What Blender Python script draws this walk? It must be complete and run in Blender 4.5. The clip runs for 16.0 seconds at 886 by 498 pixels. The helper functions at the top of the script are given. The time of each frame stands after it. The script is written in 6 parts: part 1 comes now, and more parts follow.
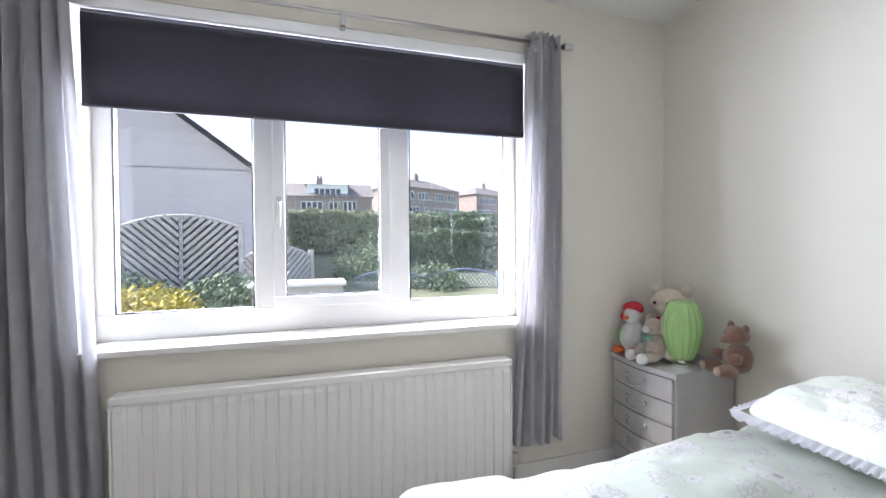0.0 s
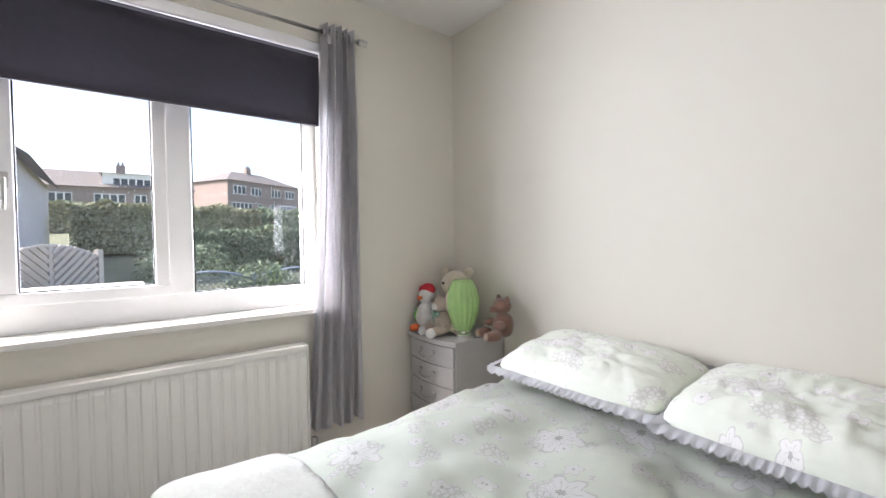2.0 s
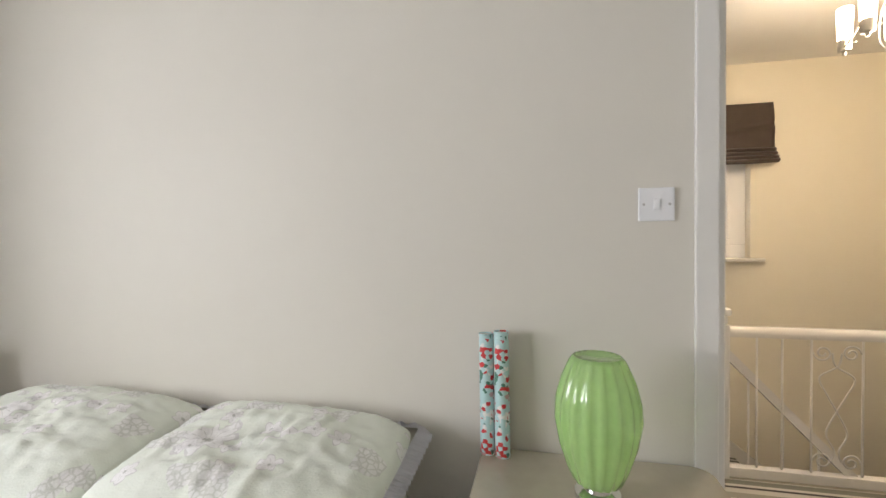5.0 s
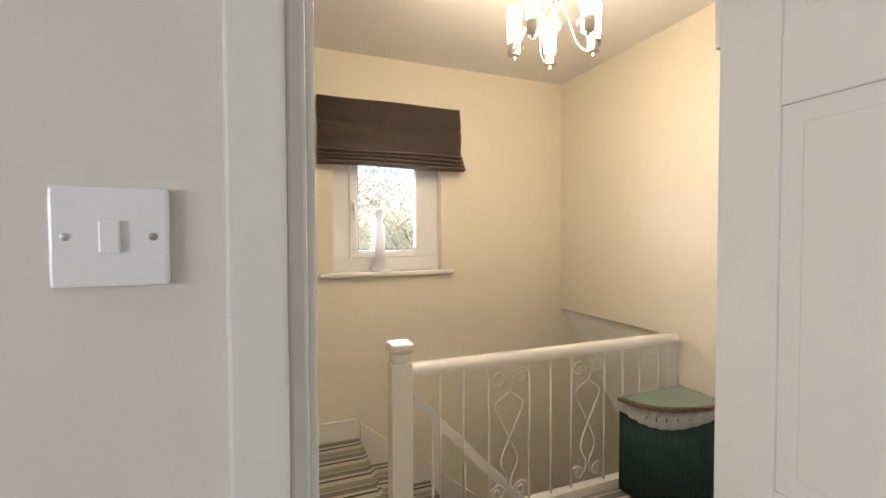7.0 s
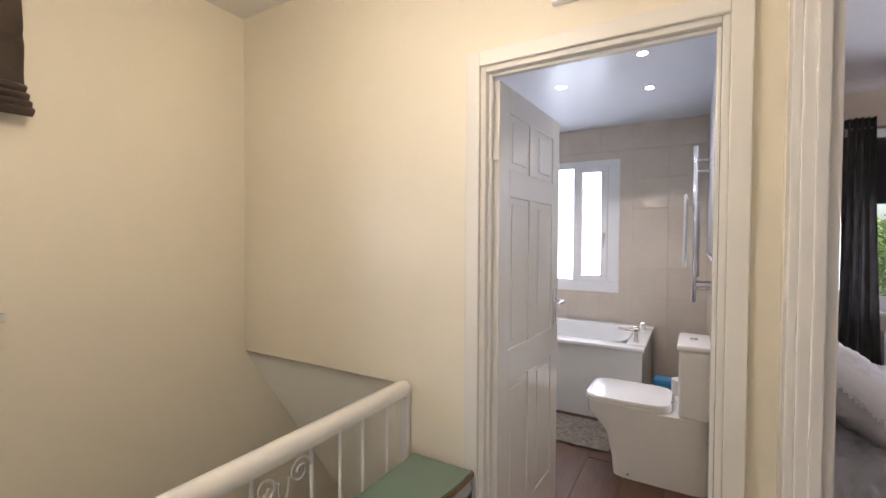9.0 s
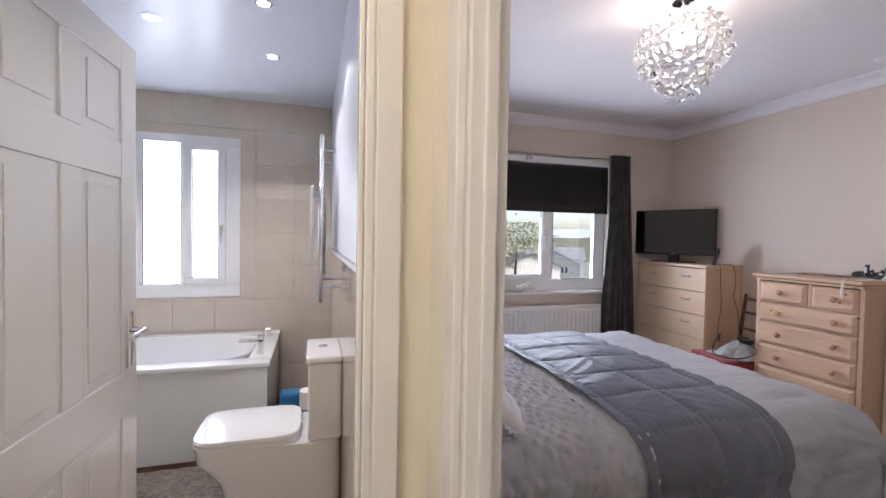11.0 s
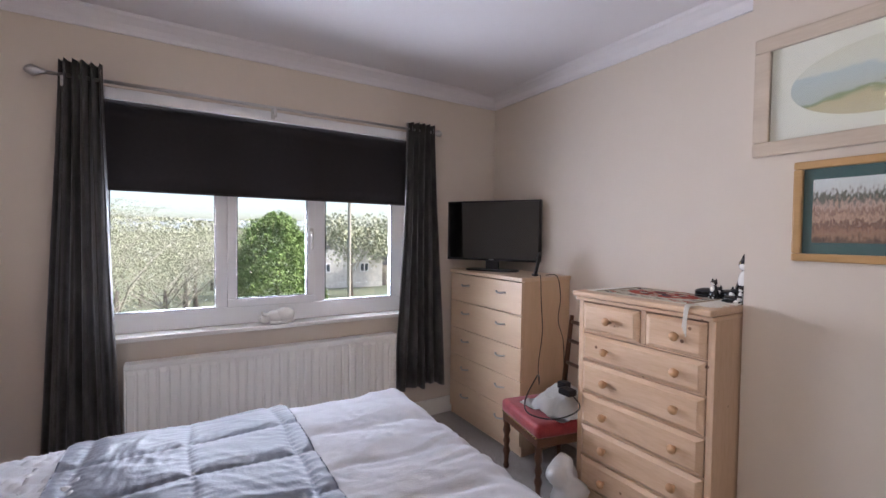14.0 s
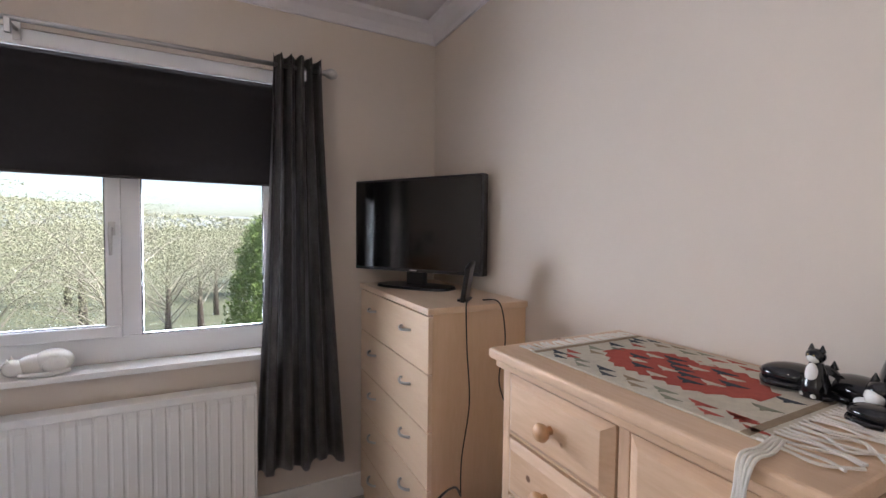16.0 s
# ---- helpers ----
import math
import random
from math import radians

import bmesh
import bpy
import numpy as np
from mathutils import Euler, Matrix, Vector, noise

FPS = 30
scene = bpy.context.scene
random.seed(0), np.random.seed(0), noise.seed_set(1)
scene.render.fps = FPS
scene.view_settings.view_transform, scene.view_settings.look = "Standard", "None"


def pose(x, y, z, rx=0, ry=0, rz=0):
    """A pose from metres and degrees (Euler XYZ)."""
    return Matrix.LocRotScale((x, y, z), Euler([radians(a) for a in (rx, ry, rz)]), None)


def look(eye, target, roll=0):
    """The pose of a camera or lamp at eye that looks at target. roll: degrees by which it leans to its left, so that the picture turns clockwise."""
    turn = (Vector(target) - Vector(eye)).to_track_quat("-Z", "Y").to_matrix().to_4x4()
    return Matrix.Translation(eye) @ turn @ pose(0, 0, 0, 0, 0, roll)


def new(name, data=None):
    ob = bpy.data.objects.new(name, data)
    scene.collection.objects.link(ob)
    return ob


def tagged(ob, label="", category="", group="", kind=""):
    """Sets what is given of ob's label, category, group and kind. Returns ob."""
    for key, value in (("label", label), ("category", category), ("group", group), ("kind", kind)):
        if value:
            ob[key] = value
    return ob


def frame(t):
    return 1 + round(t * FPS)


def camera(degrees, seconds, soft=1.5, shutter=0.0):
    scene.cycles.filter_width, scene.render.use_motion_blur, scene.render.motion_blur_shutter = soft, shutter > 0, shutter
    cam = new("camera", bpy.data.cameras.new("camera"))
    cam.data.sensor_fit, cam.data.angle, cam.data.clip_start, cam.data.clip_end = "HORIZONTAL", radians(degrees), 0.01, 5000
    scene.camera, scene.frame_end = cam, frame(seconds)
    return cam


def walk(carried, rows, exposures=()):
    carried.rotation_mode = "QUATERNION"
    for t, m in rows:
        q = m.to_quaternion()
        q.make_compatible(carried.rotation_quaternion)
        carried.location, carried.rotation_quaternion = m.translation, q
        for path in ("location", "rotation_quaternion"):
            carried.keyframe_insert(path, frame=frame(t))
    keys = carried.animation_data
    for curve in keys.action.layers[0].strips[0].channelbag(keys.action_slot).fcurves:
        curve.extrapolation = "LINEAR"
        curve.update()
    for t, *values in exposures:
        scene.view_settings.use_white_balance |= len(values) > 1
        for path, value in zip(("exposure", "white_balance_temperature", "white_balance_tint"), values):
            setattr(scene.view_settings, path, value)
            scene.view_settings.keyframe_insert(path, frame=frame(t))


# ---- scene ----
cam = camera(92.0, 16.0)
PATH = [
    (0, (0.387, -0.354, 1.28), (0.992, 1.552, 1.245), -0.4),
    (0.5, (0.461, -0.421, 1.262), (1.225, 1.427, 1.23), -0.6),
    (1, (0.492, -0.469, 1.238), (1.403, 1.311, 1.21), -0.8),
    (1.5, (0.527, -0.515, 1.227), (1.581, 1.184, 1.193), -0.8),
    (2, (0.564, -0.533, 1.213), (1.801, 1.038, 1.165), -0.9),
    (2.5, (0.586, -0.58, 1.228), (2.042, 0.791, 1.17), -0.9),
    (3, (0.64, -0.662, 1.23), (2.238, 0.539, 1.171), -0.9),
    (5.5, (1.356, -1.002, 1.258), (3.348, -0.829, 1.225), -0.6),
    (6, (1.554, -1.096, 1.279), (3.549, -1.226, 1.241), -0.7),
    (6.5, (1.742, -1.223, 1.309), (3.687, -1.684, 1.256), -0.3),
    (7, (1.915, -1.357, 1.334), (3.776, -2.089, 1.277), -0.2),
    (7.5, (2.103, -1.505, 1.375), (3.845, -2.486, 1.309), -0.1),
    (8, (2.266, -1.678, 1.392), (3.838, -2.913, 1.321), -0.0),
    (8.5, (2.492, -1.844, 1.379), (3.837, -3.324, 1.327), 0.1),
    (9, (2.663, -2.029, 1.367), (3.674, -3.754, 1.321), 0.3),
    (9.5, (2.817, -2.144, 1.381), (3.397, -4.057, 1.334), 0.4),
    (10, (2.808, -2.259, 1.35), (2.923, -4.255, 1.301), 0.7),
    (12.5, (2.183, -3.102, 1.44), (1.194, -4.84, 1.37), 0.9),
    (13, (1.887, -3.232, 1.453), (0.872, -4.954, 1.384), 0.8),
    (13.5, (1.557, -3.374, 1.442), (0.51, -5.077, 1.369), 0.7),
    (14, (1.189, -3.51, 1.422), (0.147, -5.216, 1.361), 0.7),
    (14.5, (0.844, -3.678, 1.424), (-0.198, -5.384, 1.359), 0.7),
    (15, (0.483, -3.813, 1.418), (-0.564, -5.516, 1.35), 0.7),
    (15.5, (0.203, -3.984, 1.439), (-0.836, -5.692, 1.361), 0.5),
    (16, (-0.003, -4.189, 1.431), (-0.918, -5.966, 1.354), 0.6),
]
EXPOSURES = [(0, 1.77, 6150, 19), (3, 1.55, 6800, 20), (5.5, 1.33, 6900, 18), (7.2, 1.29, 6700, 19), (8.5, 1.16, 6250, 19), (9.5, 1.08, 6150, 19), (10, 1.12, 6100, 19), (12.5, 1.37, 6000, 22), (16, 1.32, 6200, 17)]
walk(cam, [(t, look(eye, target, roll)) for t, eye, target, roll in PATH], EXPOSURES)


# ---- world, sun, lights ----
world = bpy.data.worlds.new("world")
scene.world = world
world.use_nodes = True
wn = world.node_tree
sky = wn.nodes.new("ShaderNodeTexSky")
sky.sky_type, sky.sun_disc = "NISHITA", False
sky.sun_elevation, sky.sun_rotation = radians(44), radians(-63)
sky.air_density, sky.dust_density = 1.0, 2.2
wn.links.new(sky.outputs[0], wn.nodes["Background"].inputs[0])
wn.nodes["Background"].inputs[1].default_value = 0.15

def lamp(name, kind, m, energy, color=(1, 1, 1), **kw):
    d = bpy.data.lights.new(name, kind)
    d.energy, d.color = energy, color
    for k, v in kw.items():
        if k == "angle": d.angle = v
        elif k == "size": d.shape, d.size, d.size_y = "RECTANGLE", v[0], v[1]
        elif k == "radius": d.shadow_soft_size = v
    ob = new(name, d)
    ob.matrix_world = m
    return ob

lamp("sun", "SUN", look((-10, 5, 10.8), (0, 0, 0)), 5.0, (1, .95, .88), angle=radians(12))
# sky light at the window openings
lamp("window_light_north", "AREA", look((.5, 2.0, 1.4), (.5, 0, 1.25)), 40, (.86, .93, 1), size=(1.7, .8))
lamp("window_light_south", "AREA", look((.65, -6.75, 1.25), (.65, -4, 1.1)), 34, (.86, .92, 1), size=(1.6, .7))
lamp("window_light_east", "AREA", look((5.1, -2.08, 1.5), (4, -2.08, 1.4)), 10, (.9, .95, 1), size=(.5, .5))
lamp("window_light_bath", "AREA", look((3.65, -6.62, 1.5), (3.65, -4, 1.2)), 13, (.84, .91, 1), size=(.6, 1.1))

# ---- materials ----
def mat(name, col, rough=.6, metal=0.0, var=.06, scale=3.0, bump=0.0, bscale=200.0, coat=0.0, col2=None, emit=None, power=0.0, spec=.5, sheen=0.0, trans=0.0, stretch=None, ior=1.45):
    m = bpy.data.materials.new(name)
    m.use_nodes = True
    n, l = m.node_tree.nodes, m.node_tree.links
    b = n["Principled BSDF"]
    b.inputs["Roughness"].default_value = rough
    b.inputs["Metallic"].default_value = metal
    b.inputs["Coat Weight"].default_value = coat
    b.inputs["Coat Roughness"].default_value = .12
    b.inputs["Specular IOR Level"].default_value = spec
    b.inputs["Sheen Weight"].default_value = sheen
    b.inputs["Transmission Weight"].default_value = trans
    b.inputs["IOR"].default_value = ior
    tc = n.new("ShaderNodeTexCoord")
    vec = tc.outputs["Object"]
    if stretch:
        mp = n.new("ShaderNodeMapping")
        mp.inputs["Scale"].default_value = stretch
        l.new(vec, mp.inputs[0]); vec = mp.outputs[0]
    nz = n.new("ShaderNodeTexNoise")
    nz.inputs["Scale"].default_value, nz.inputs["Detail"].default_value = scale, 5
    l.new(vec, nz.inputs["Vector"])
    nf = n.new("ShaderNodeTexNoise")
    nf.inputs["Scale"].default_value, nf.inputs["Detail"].default_value = scale * 9, 3
    l.new(vec, nf.inputs["Vector"])
    av = n.new("ShaderNodeMix"); av.data_type = "FLOAT"; av.inputs[0].default_value = .35
    l.new(nz.outputs[0], av.inputs[2]); l.new(nf.outputs[0], av.inputs[3])
    mr = n.new("ShaderNodeMapRange")
    mr.inputs[1].default_value, mr.inputs[2].default_value = .3, .7
    l.new(av.outputs[0], mr.inputs[0])
    mx = n.new("ShaderNodeMix"); mx.data_type = "RGBA"
    c2 = col2 or tuple(min(1, c * (1 + var)) for c in col)
    c1 = col if col2 else tuple(c * (1 - var) for c in col)
    mx.inputs[6].default_value, mx.inputs[7].default_value = (*c1, 1), (*c2, 1)
    l.new(mr.outputs[0], mx.inputs[0]); l.new(mx.outputs[2], b.inputs["Base Color"])
    if bump:
        nb = n.new("ShaderNodeTexNoise")
        nb.inputs["Scale"].default_value, nb.inputs["Detail"].default_value = bscale, 4
        l.new(vec, nb.inputs["Vector"])
        bp = n.new("ShaderNodeBump")
        bp.inputs["Strength"].default_value, bp.inputs["Distance"].default_value = bump, .004
        l.new(nb.outputs[0], bp.inputs["Height"]); l.new(bp.outputs[0], b.inputs["Normal"])
    if emit:
        b.inputs["Emission Color"].default_value = (*emit, 1)
        b.inputs["Emission Strength"].default_value = power
    return m

def nodes_of(m):
    return m.node_tree.nodes, m.node_tree.links, m.node_tree.nodes["Principled BSDF"]

def ramp(n, l, fac, stops):
    r = n.new("ShaderNodeValToRGB")
    e = r.color_ramp.elements
    while len(e) < len(stops): e.new(.5)
    for k, (p, c) in zip(e, stops): k.position, k.color = p, (*c, 1)
    l.new(fac, r.inputs[0])
    return r.outputs[0]

def wood(name, a, b, axis=2, scale=6.0, rough=.45, coat=.1, knots=False):
    m = mat(name, a, rough, coat=coat, bump=.12, bscale=90, stretch=tuple(.12 if i == axis else 1 for i in range(3)), scale=scale * 2.2, col2=b)
    if knots:
        n, l, bs = nodes_of(m)
        tc = n.new("ShaderNodeTexCoord")
        v = n.new("ShaderNodeTexVoronoi"); v.inputs["Scale"].default_value = 8.5
        l.new(tc.outputs["Object"], v.inputs["Vector"])
        dark = ramp(n, l, v.outputs["Distance"], [(0, (.16, .07, .03)), (.055, (.2, .1, .05)), (.085, (1, 1, 1)), (1, (1, 1, 1))])
        mul = n.new("ShaderNodeMix"); mul.data_type, mul.blend_type = "RGBA", "MULTIPLY"; mul.inputs[0].default_value = .85
        src = bs.inputs["Base Color"].links[0].from_socket
        l.new(src, mul.inputs[6]); l.new(dark, mul.inputs[7]); l.new(mul.outputs[2], bs.inputs["Base Color"])
    return m

CREAM = mat("cream_wall_paint", (.74, .71, .635), .6, var=.015, scale=1.2, bump=.08, bscale=140, spec=.3)
CREAM_L = mat("warm_cream_wall_paint", (.80, .75, .63), .36, var=.015, scale=1.2, bump=.1, bscale=60, spec=.45)
CREAM_2 = mat("pale_peach_wall_paint", (.66, .585, .505), .6, var=.015, scale=1.2, bump=.08, bscale=140, spec=.3)
CEIL = mat("white_ceiling_paint", (.82, .81, .78), .7, var=.012, scale=2, bump=.15, bscale=70, spec=.2)
CEIL_2 = mat("lilac_white_ceiling_paint", (.74, .72, .74), .6, var=.012, scale=2, bump=.1, bscale=70, spec=.25)
GLOSSW = mat("white_gloss_woodwork", (.80, .785, .745), .2, var=.015, scale=3, bump=.025, bscale=9, coat=.5)
UPVC = mat("white_window_plastic", (.86, .87, .88), .25, var=.008, scale=5, coat=.2)
RADW = mat("white_radiator_enamel", (.84, .83, .80), .28, var=.01, scale=5, coat=.2)
SILVER = mat("silver_painted_wood", (.50, .50, .50), .38, metal=.45, var=.08, scale=6, bump=.12, bscale=60)
CHROME = mat("polished_chrome", (.8, .8, .82), .12, metal=1, var=.02)
STEEL = mat("brushed_steel", (.55, .54, .53), .32, metal=1, var=.05, scale=20)
BRASS = mat("aged_brass", (.42, .32, .16), .35, metal=1, var=.15, scale=20)
BLACK = mat("black_plastic", (.012, .012, .014), .28, var=.1)
SCREEN = mat("glossy_black_screen", (.004, .004, .005), .08, var=.05, coat=.6)
BLIND1 = mat("charcoal_roller_fabric", (.075, .07, .085), .85, var=.06, scale=30, bump=.2, bscale=600)
BLIND2 = mat("black_brown_roller_fabric", (.034, .029, .029), .85, var=.08, scale=40, bump=.2, bscale=600)
ROMAN = mat("brown_roman_blind_fabric", (.125, .092, .074), .6, var=.15, scale=14, bump=.3, bscale=400, sheen=.3)
CURT1 = mat("grey_linen_curtain", (.70, .69, .71), .85, var=.06, scale=25, bump=.3, bscale=500, sheen=.2)
CURT2 = mat("charcoal_chenille_curtain", (.055, .052, .050), .5, scale=18, bump=.7, bscale=130, sheen=.4, col2=(.17, .157, .148), stretch=(1, 1, .5))
PINE = wood("knotty_pine", (.58, .38, .235), (.75, .55, .385), axis=1, knots=True)
PINE_V = wood("knotty_pine_upright", (.57, .37, .23), (.73, .53, .37), axis=2, knots=True)
PINE_D = wood("honey_pine", (.50, .27, .13), (.62, .37, .20), axis=2)
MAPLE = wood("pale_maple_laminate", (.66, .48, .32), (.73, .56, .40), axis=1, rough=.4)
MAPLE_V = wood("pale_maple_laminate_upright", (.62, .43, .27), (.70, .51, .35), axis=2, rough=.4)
OAK = wood("oak_frame_wood", (.42, .24, .09), (.52, .32, .14), axis=1)
LIMED = wood("limed_frame_wood", (.50, .41, .32), (.62, .53, .43), axis=1)
DARKW = wood("dark_turned_wood", (.06, .025, .012), (.13, .055, .03), axis=2, rough=.3)
CARPET = mat("grey_beige_carpet", (.27, .245, .22), .95, var=.15, scale=40, bump=1.0, bscale=500, sheen=.3)
DARKFLOOR = wood("dark_wood_floor", (.085, .042, .026), (.19, .10, .062), axis=1, scale=3, rough=.5, coat=0)
CERAMIC = mat("white_ceramic", (.86, .86, .85), .1, var=.01, coat=.5)
ACRYL = mat("white_bath_acrylic", (.84, .84, .83), .15, var=.01, coat=.4)
BLUEWHITE = mat("cool_white_bathroom_paint", (.70, .73, .80), .3, var=.02, scale=2)
TILE = mat("beige_glossy_wall_tile", (.62, .555, .475), .07, var=.06, scale=5, coat=.5)
GROUT = mat("grey_grout", (.42, .39, .35), .8)
WHITEC = mat("white_cotton", (.80, .80, .83), .85, var=.03, scale=8, bump=.35, bscale=220, sheen=.15)
TOWEL = mat("white_terry_towel", (.82, .82, .80), .95, var=.03, scale=30, bump=1, bscale=300, sheen=.4)
GREYQ = mat("slate_grey_satin", (.275, .295, .36), .38, var=.12, scale=9, bump=.3, bscale=120, sheen=.4)
BULB = mat("frosted_lamp_glass", (.95, .93, .88), .4, emit=(1, .80, .50), power=7)
SPOT = mat("downlight_lens", (1, 1, 1), .3, emit=(1, .93, .82), power=14)
RED = mat("red_damask", (.20, .006, .016), .6, scale=22, col2=(.32, .03, .035), bump=.4, bscale=60, sheen=.3)
BASKG = mat("dark_green_woven_cane", (.025, .065, .058), .5, var=.3, scale=30, bump=.5, bscale=150)
GLASSG = mat("sage_glass_lid", (.16, .24, .18), .08, var=.05, coat=.6)
BLACKC = mat("glossy_black_pottery", (.01, .01, .012), .1, coat=.5)
PAPER = mat("off_white_paper", (.82, .80, .74), .8, var=.03)
CORDM = mat("white_cord", (.75, .72, .66), .7)
BRICKX = mat("pink_brick", (.58, .51, .49), .9, var=.12, scale=12)

def panes():
    m = bpy.data.materials.new("window_glass")
    m.use_nodes = True
    n, l = m.node_tree.nodes, m.node_tree.links
    n.remove(n["Principled BSDF"])
    t, g, f, mx = n.new("ShaderNodeBsdfTransparent"), n.new("ShaderNodeBsdfGlossy"), n.new("ShaderNodeFresnel"), n.new("ShaderNodeMixShader")
    g.inputs["Roughness"].default_value = .01
    t.inputs[0].default_value = (.96, .98, .97, 1)
    l.new(f.outputs[0], mx.inputs[0]); l.new(t.outputs[0], mx.inputs[1]); l.new(g.outputs[0], mx.inputs[2])
    l.new(mx.outputs[0], n["Material Output"].inputs[0])
    return m
GLASS = panes()
# emission stands in for daylight coming through the frosted panes
FROST = mat("glowing_frosted_glass", (.92, .95, .97), .5, var=.01, trans=.35, emit=(.92, .97, 1), power=1.1)

def glass_green():
    m = mat("ribbed_lime_glass", (.58, .90, .36), .12, var=.10, scale=6, coat=.5, trans=.55)
    n, l, b = nodes_of(m)
    b.inputs["Emission Color"].default_value = (.30, .75, .12, 1)
    b.inputs["Emission Strength"].default_value = 0
    return m
LIME = glass_green()

def mth(n, l, op, a, b=0.0, c=0.0):
    k = n.new("ShaderNodeMath"); k.operation = op
    for i, q in enumerate((a, b, c)):
        if isinstance(q, (int, float)): k.inputs[i].default_value = q
        else: l.new(q, k.inputs[i])
    return k.outputs[0]

def blend(n, l, fac, a, b):
    x = n.new("ShaderNodeMix"); x.data_type = "RGBA"
    for s, q in ((x.inputs[0], fac), (x.inputs[6], a), (x.inputs[7], b)):
        if isinstance(q, tuple): s.default_value = q + (1,)
        else: l.new(q, s)
    return x.outputs[2]

def floral():
    m = mat("sage_floral_cotton", (.78, .82, .73), .85, bump=.3, bscale=220, sheen=.15)
    n, l, b = nodes_of(m)
    col = b.inputs["Base Color"].links[0].from_socket
    tc = n.new("ShaderNodeTexCoord")
    for scale, size, petals, off in ((3.9, .085, 3.5, 0.0), (8.5, .030, 2.5, 3.7)):
        mp = n.new("ShaderNodeMapping"); mp.inputs["Location"].default_value = (off, off * .7, 0); mp.inputs["Scale"].default_value = (1, 1, .6)
        l.new(tc.outputs["Object"], mp.inputs[0])
        v = n.new("ShaderNodeTexVoronoi"); v.inputs["Scale"].default_value = scale; v.inputs["Randomness"].default_value = .8
        l.new(mp.outputs[0], v.inputs["Vector"])
        d = n.new("ShaderNodeVectorMath"); d.operation = "SUBTRACT"
        l.new(mp.outputs[0], d.inputs[0]); l.new(v.outputs["Position"], d.inputs[1])
        s = n.new("ShaderNodeSeparateXYZ"); l.new(d.outputs[0], s.inputs[0])
        nz = n.new("ShaderNodeTexNoise"); nz.inputs["Scale"].default_value = 22; l.new(tc.outputs["Object"], nz.inputs["Vector"])
        wob = mth(n, l, "MULTIPLY_ADD", nz.outputs[0], .9, -.45)
        ang = mth(n, l, "ADD", mth(n, l, "ARCTAN2", s.outputs[1], s.outputs[0]), mth(n, l, "MULTIPLY", n_gate(n, l, v), 6.0))
        rr = mth(n, l, "SQRT", mth(n, l, "ADD", mth(n, l, "MULTIPLY", s.outputs[0], s.outputs[0]), mth(n, l, "MULTIPLY", s.outputs[1], s.outputs[1])))
        rim = mth(n, l, "MULTIPLY", mth(n, l, "ADD", mth(n, l, "MULTIPLY_ADD", mth(n, l, "ABSOLUTE", mth(n, l, "COSINE", mth(n, l, "MULTIPLY", ang, petals))), .42, .58), wob), size)
        f = mth(n, l, "DIVIDE", rr, rim)
        gate = mth(n, l, "GREATER_THAN", n_gate(n, l, v), .45)
        inside = mth(n, l, "MULTIPLY", mth(n, l, "LESS_THAN", f, 1.0), gate)
        vein = mth(n, l, "LESS_THAN", mth(n, l, "ABSOLUTE", mth(n, l, "SINE", mth(n, l, "ADD", mth(n, l, "MULTIPLY", ang, petals * 2), mth(n, l, "MULTIPLY", wob, 6.0)))), .22)
        line = mth(n, l, "MAXIMUM", mth(n, l, "COMPARE", f, .95, .06), mth(n, l, "MULTIPLY", vein, mth(n, l, "LESS_THAN", f, .62)))
        core = mth(n, l, "LESS_THAN", f, .17)
        petal = blend(n, l, line, (.87, .86, .85), (.66, .65, .63))
        petal = blend(n, l, core, petal, (.50, .50, .47))
        col = blend(n, l, mth(n, l, "MULTIPLY", inside, .85), col, petal)
    w = n.new("ShaderNodeTexVoronoi"); w.feature = "DISTANCE_TO_EDGE"; w.inputs["Scale"].default_value = 60
    l.new(tc.outputs["Object"], w.inputs["Vector"])
    big = n.new("ShaderNodeTexNoise"); big.inputs["Scale"].default_value = 9; big.inputs["Detail"].default_value = 1; l.new(tc.outputs["Object"], big.inputs["Vector"])
    patch = mth(n, l, "MULTIPLY", mth(n, l, "GREATER_THAN", big.outputs[0], .62), .7)
    col = blend(n, l, patch, col, ramp(n, l, w.outputs["Distance"], [(0, (.60, .60, .56)), (.08, (.66, .66, .62)), (.16, (.84, .83, .82)), (1, (.84, .83, .82))]))
    l.new(col, b.inputs["Base Color"])
    return m

def n_gate(n, l, v):
    s = n.new("ShaderNodeSeparateColor")
    l.new(v.outputs["Color"], s.inputs[0])
    return s.outputs[0]
FLORAL = floral()
KNIT = mat("cream_chunky_knit", (.80, .80, .74), .95, var=.05, scale=40, bump=1.0, bscale=70, sheen=.3)


def wool(name, c): return mat(name, c, .95, var=.12, scale=60, bump=.8, bscale=300)
KILIM = wool("cream_kilim_wool", (.60, .55, .45))
K_RED, K_NAVY, K_OLIVE, K_TAN = wool("brick_red_wool", (.42, .085, .06)), wool("navy_wool", (.045, .055, .07)), wool("olive_wool", (.25, .26, .19)), wool("tan_wool", (.30, .23, .15))
def leafmat(name, a, b2):
    return mat(name, a, .7, scale=1.2, col2=b2, spec=.2)
LEAF_CON = leafmat("conifer_foliage", (.11, .17, .045), (.20, .28, .085))
LEAF_AUT = leafmat("autumn_foliage", (.22, .235, .145), (.37, .365, .25))
LEAF_HED = leafmat("hedge_foliage", (.08, .12, .075), (.22, .27, .18))
LEAF_YEL = leafmat("yellow_foliage", (.35, .30, .06), (.5, .42, .12))
TWIG = mat("bare_twigs", (.30, .27, .22), .9, var=.2)
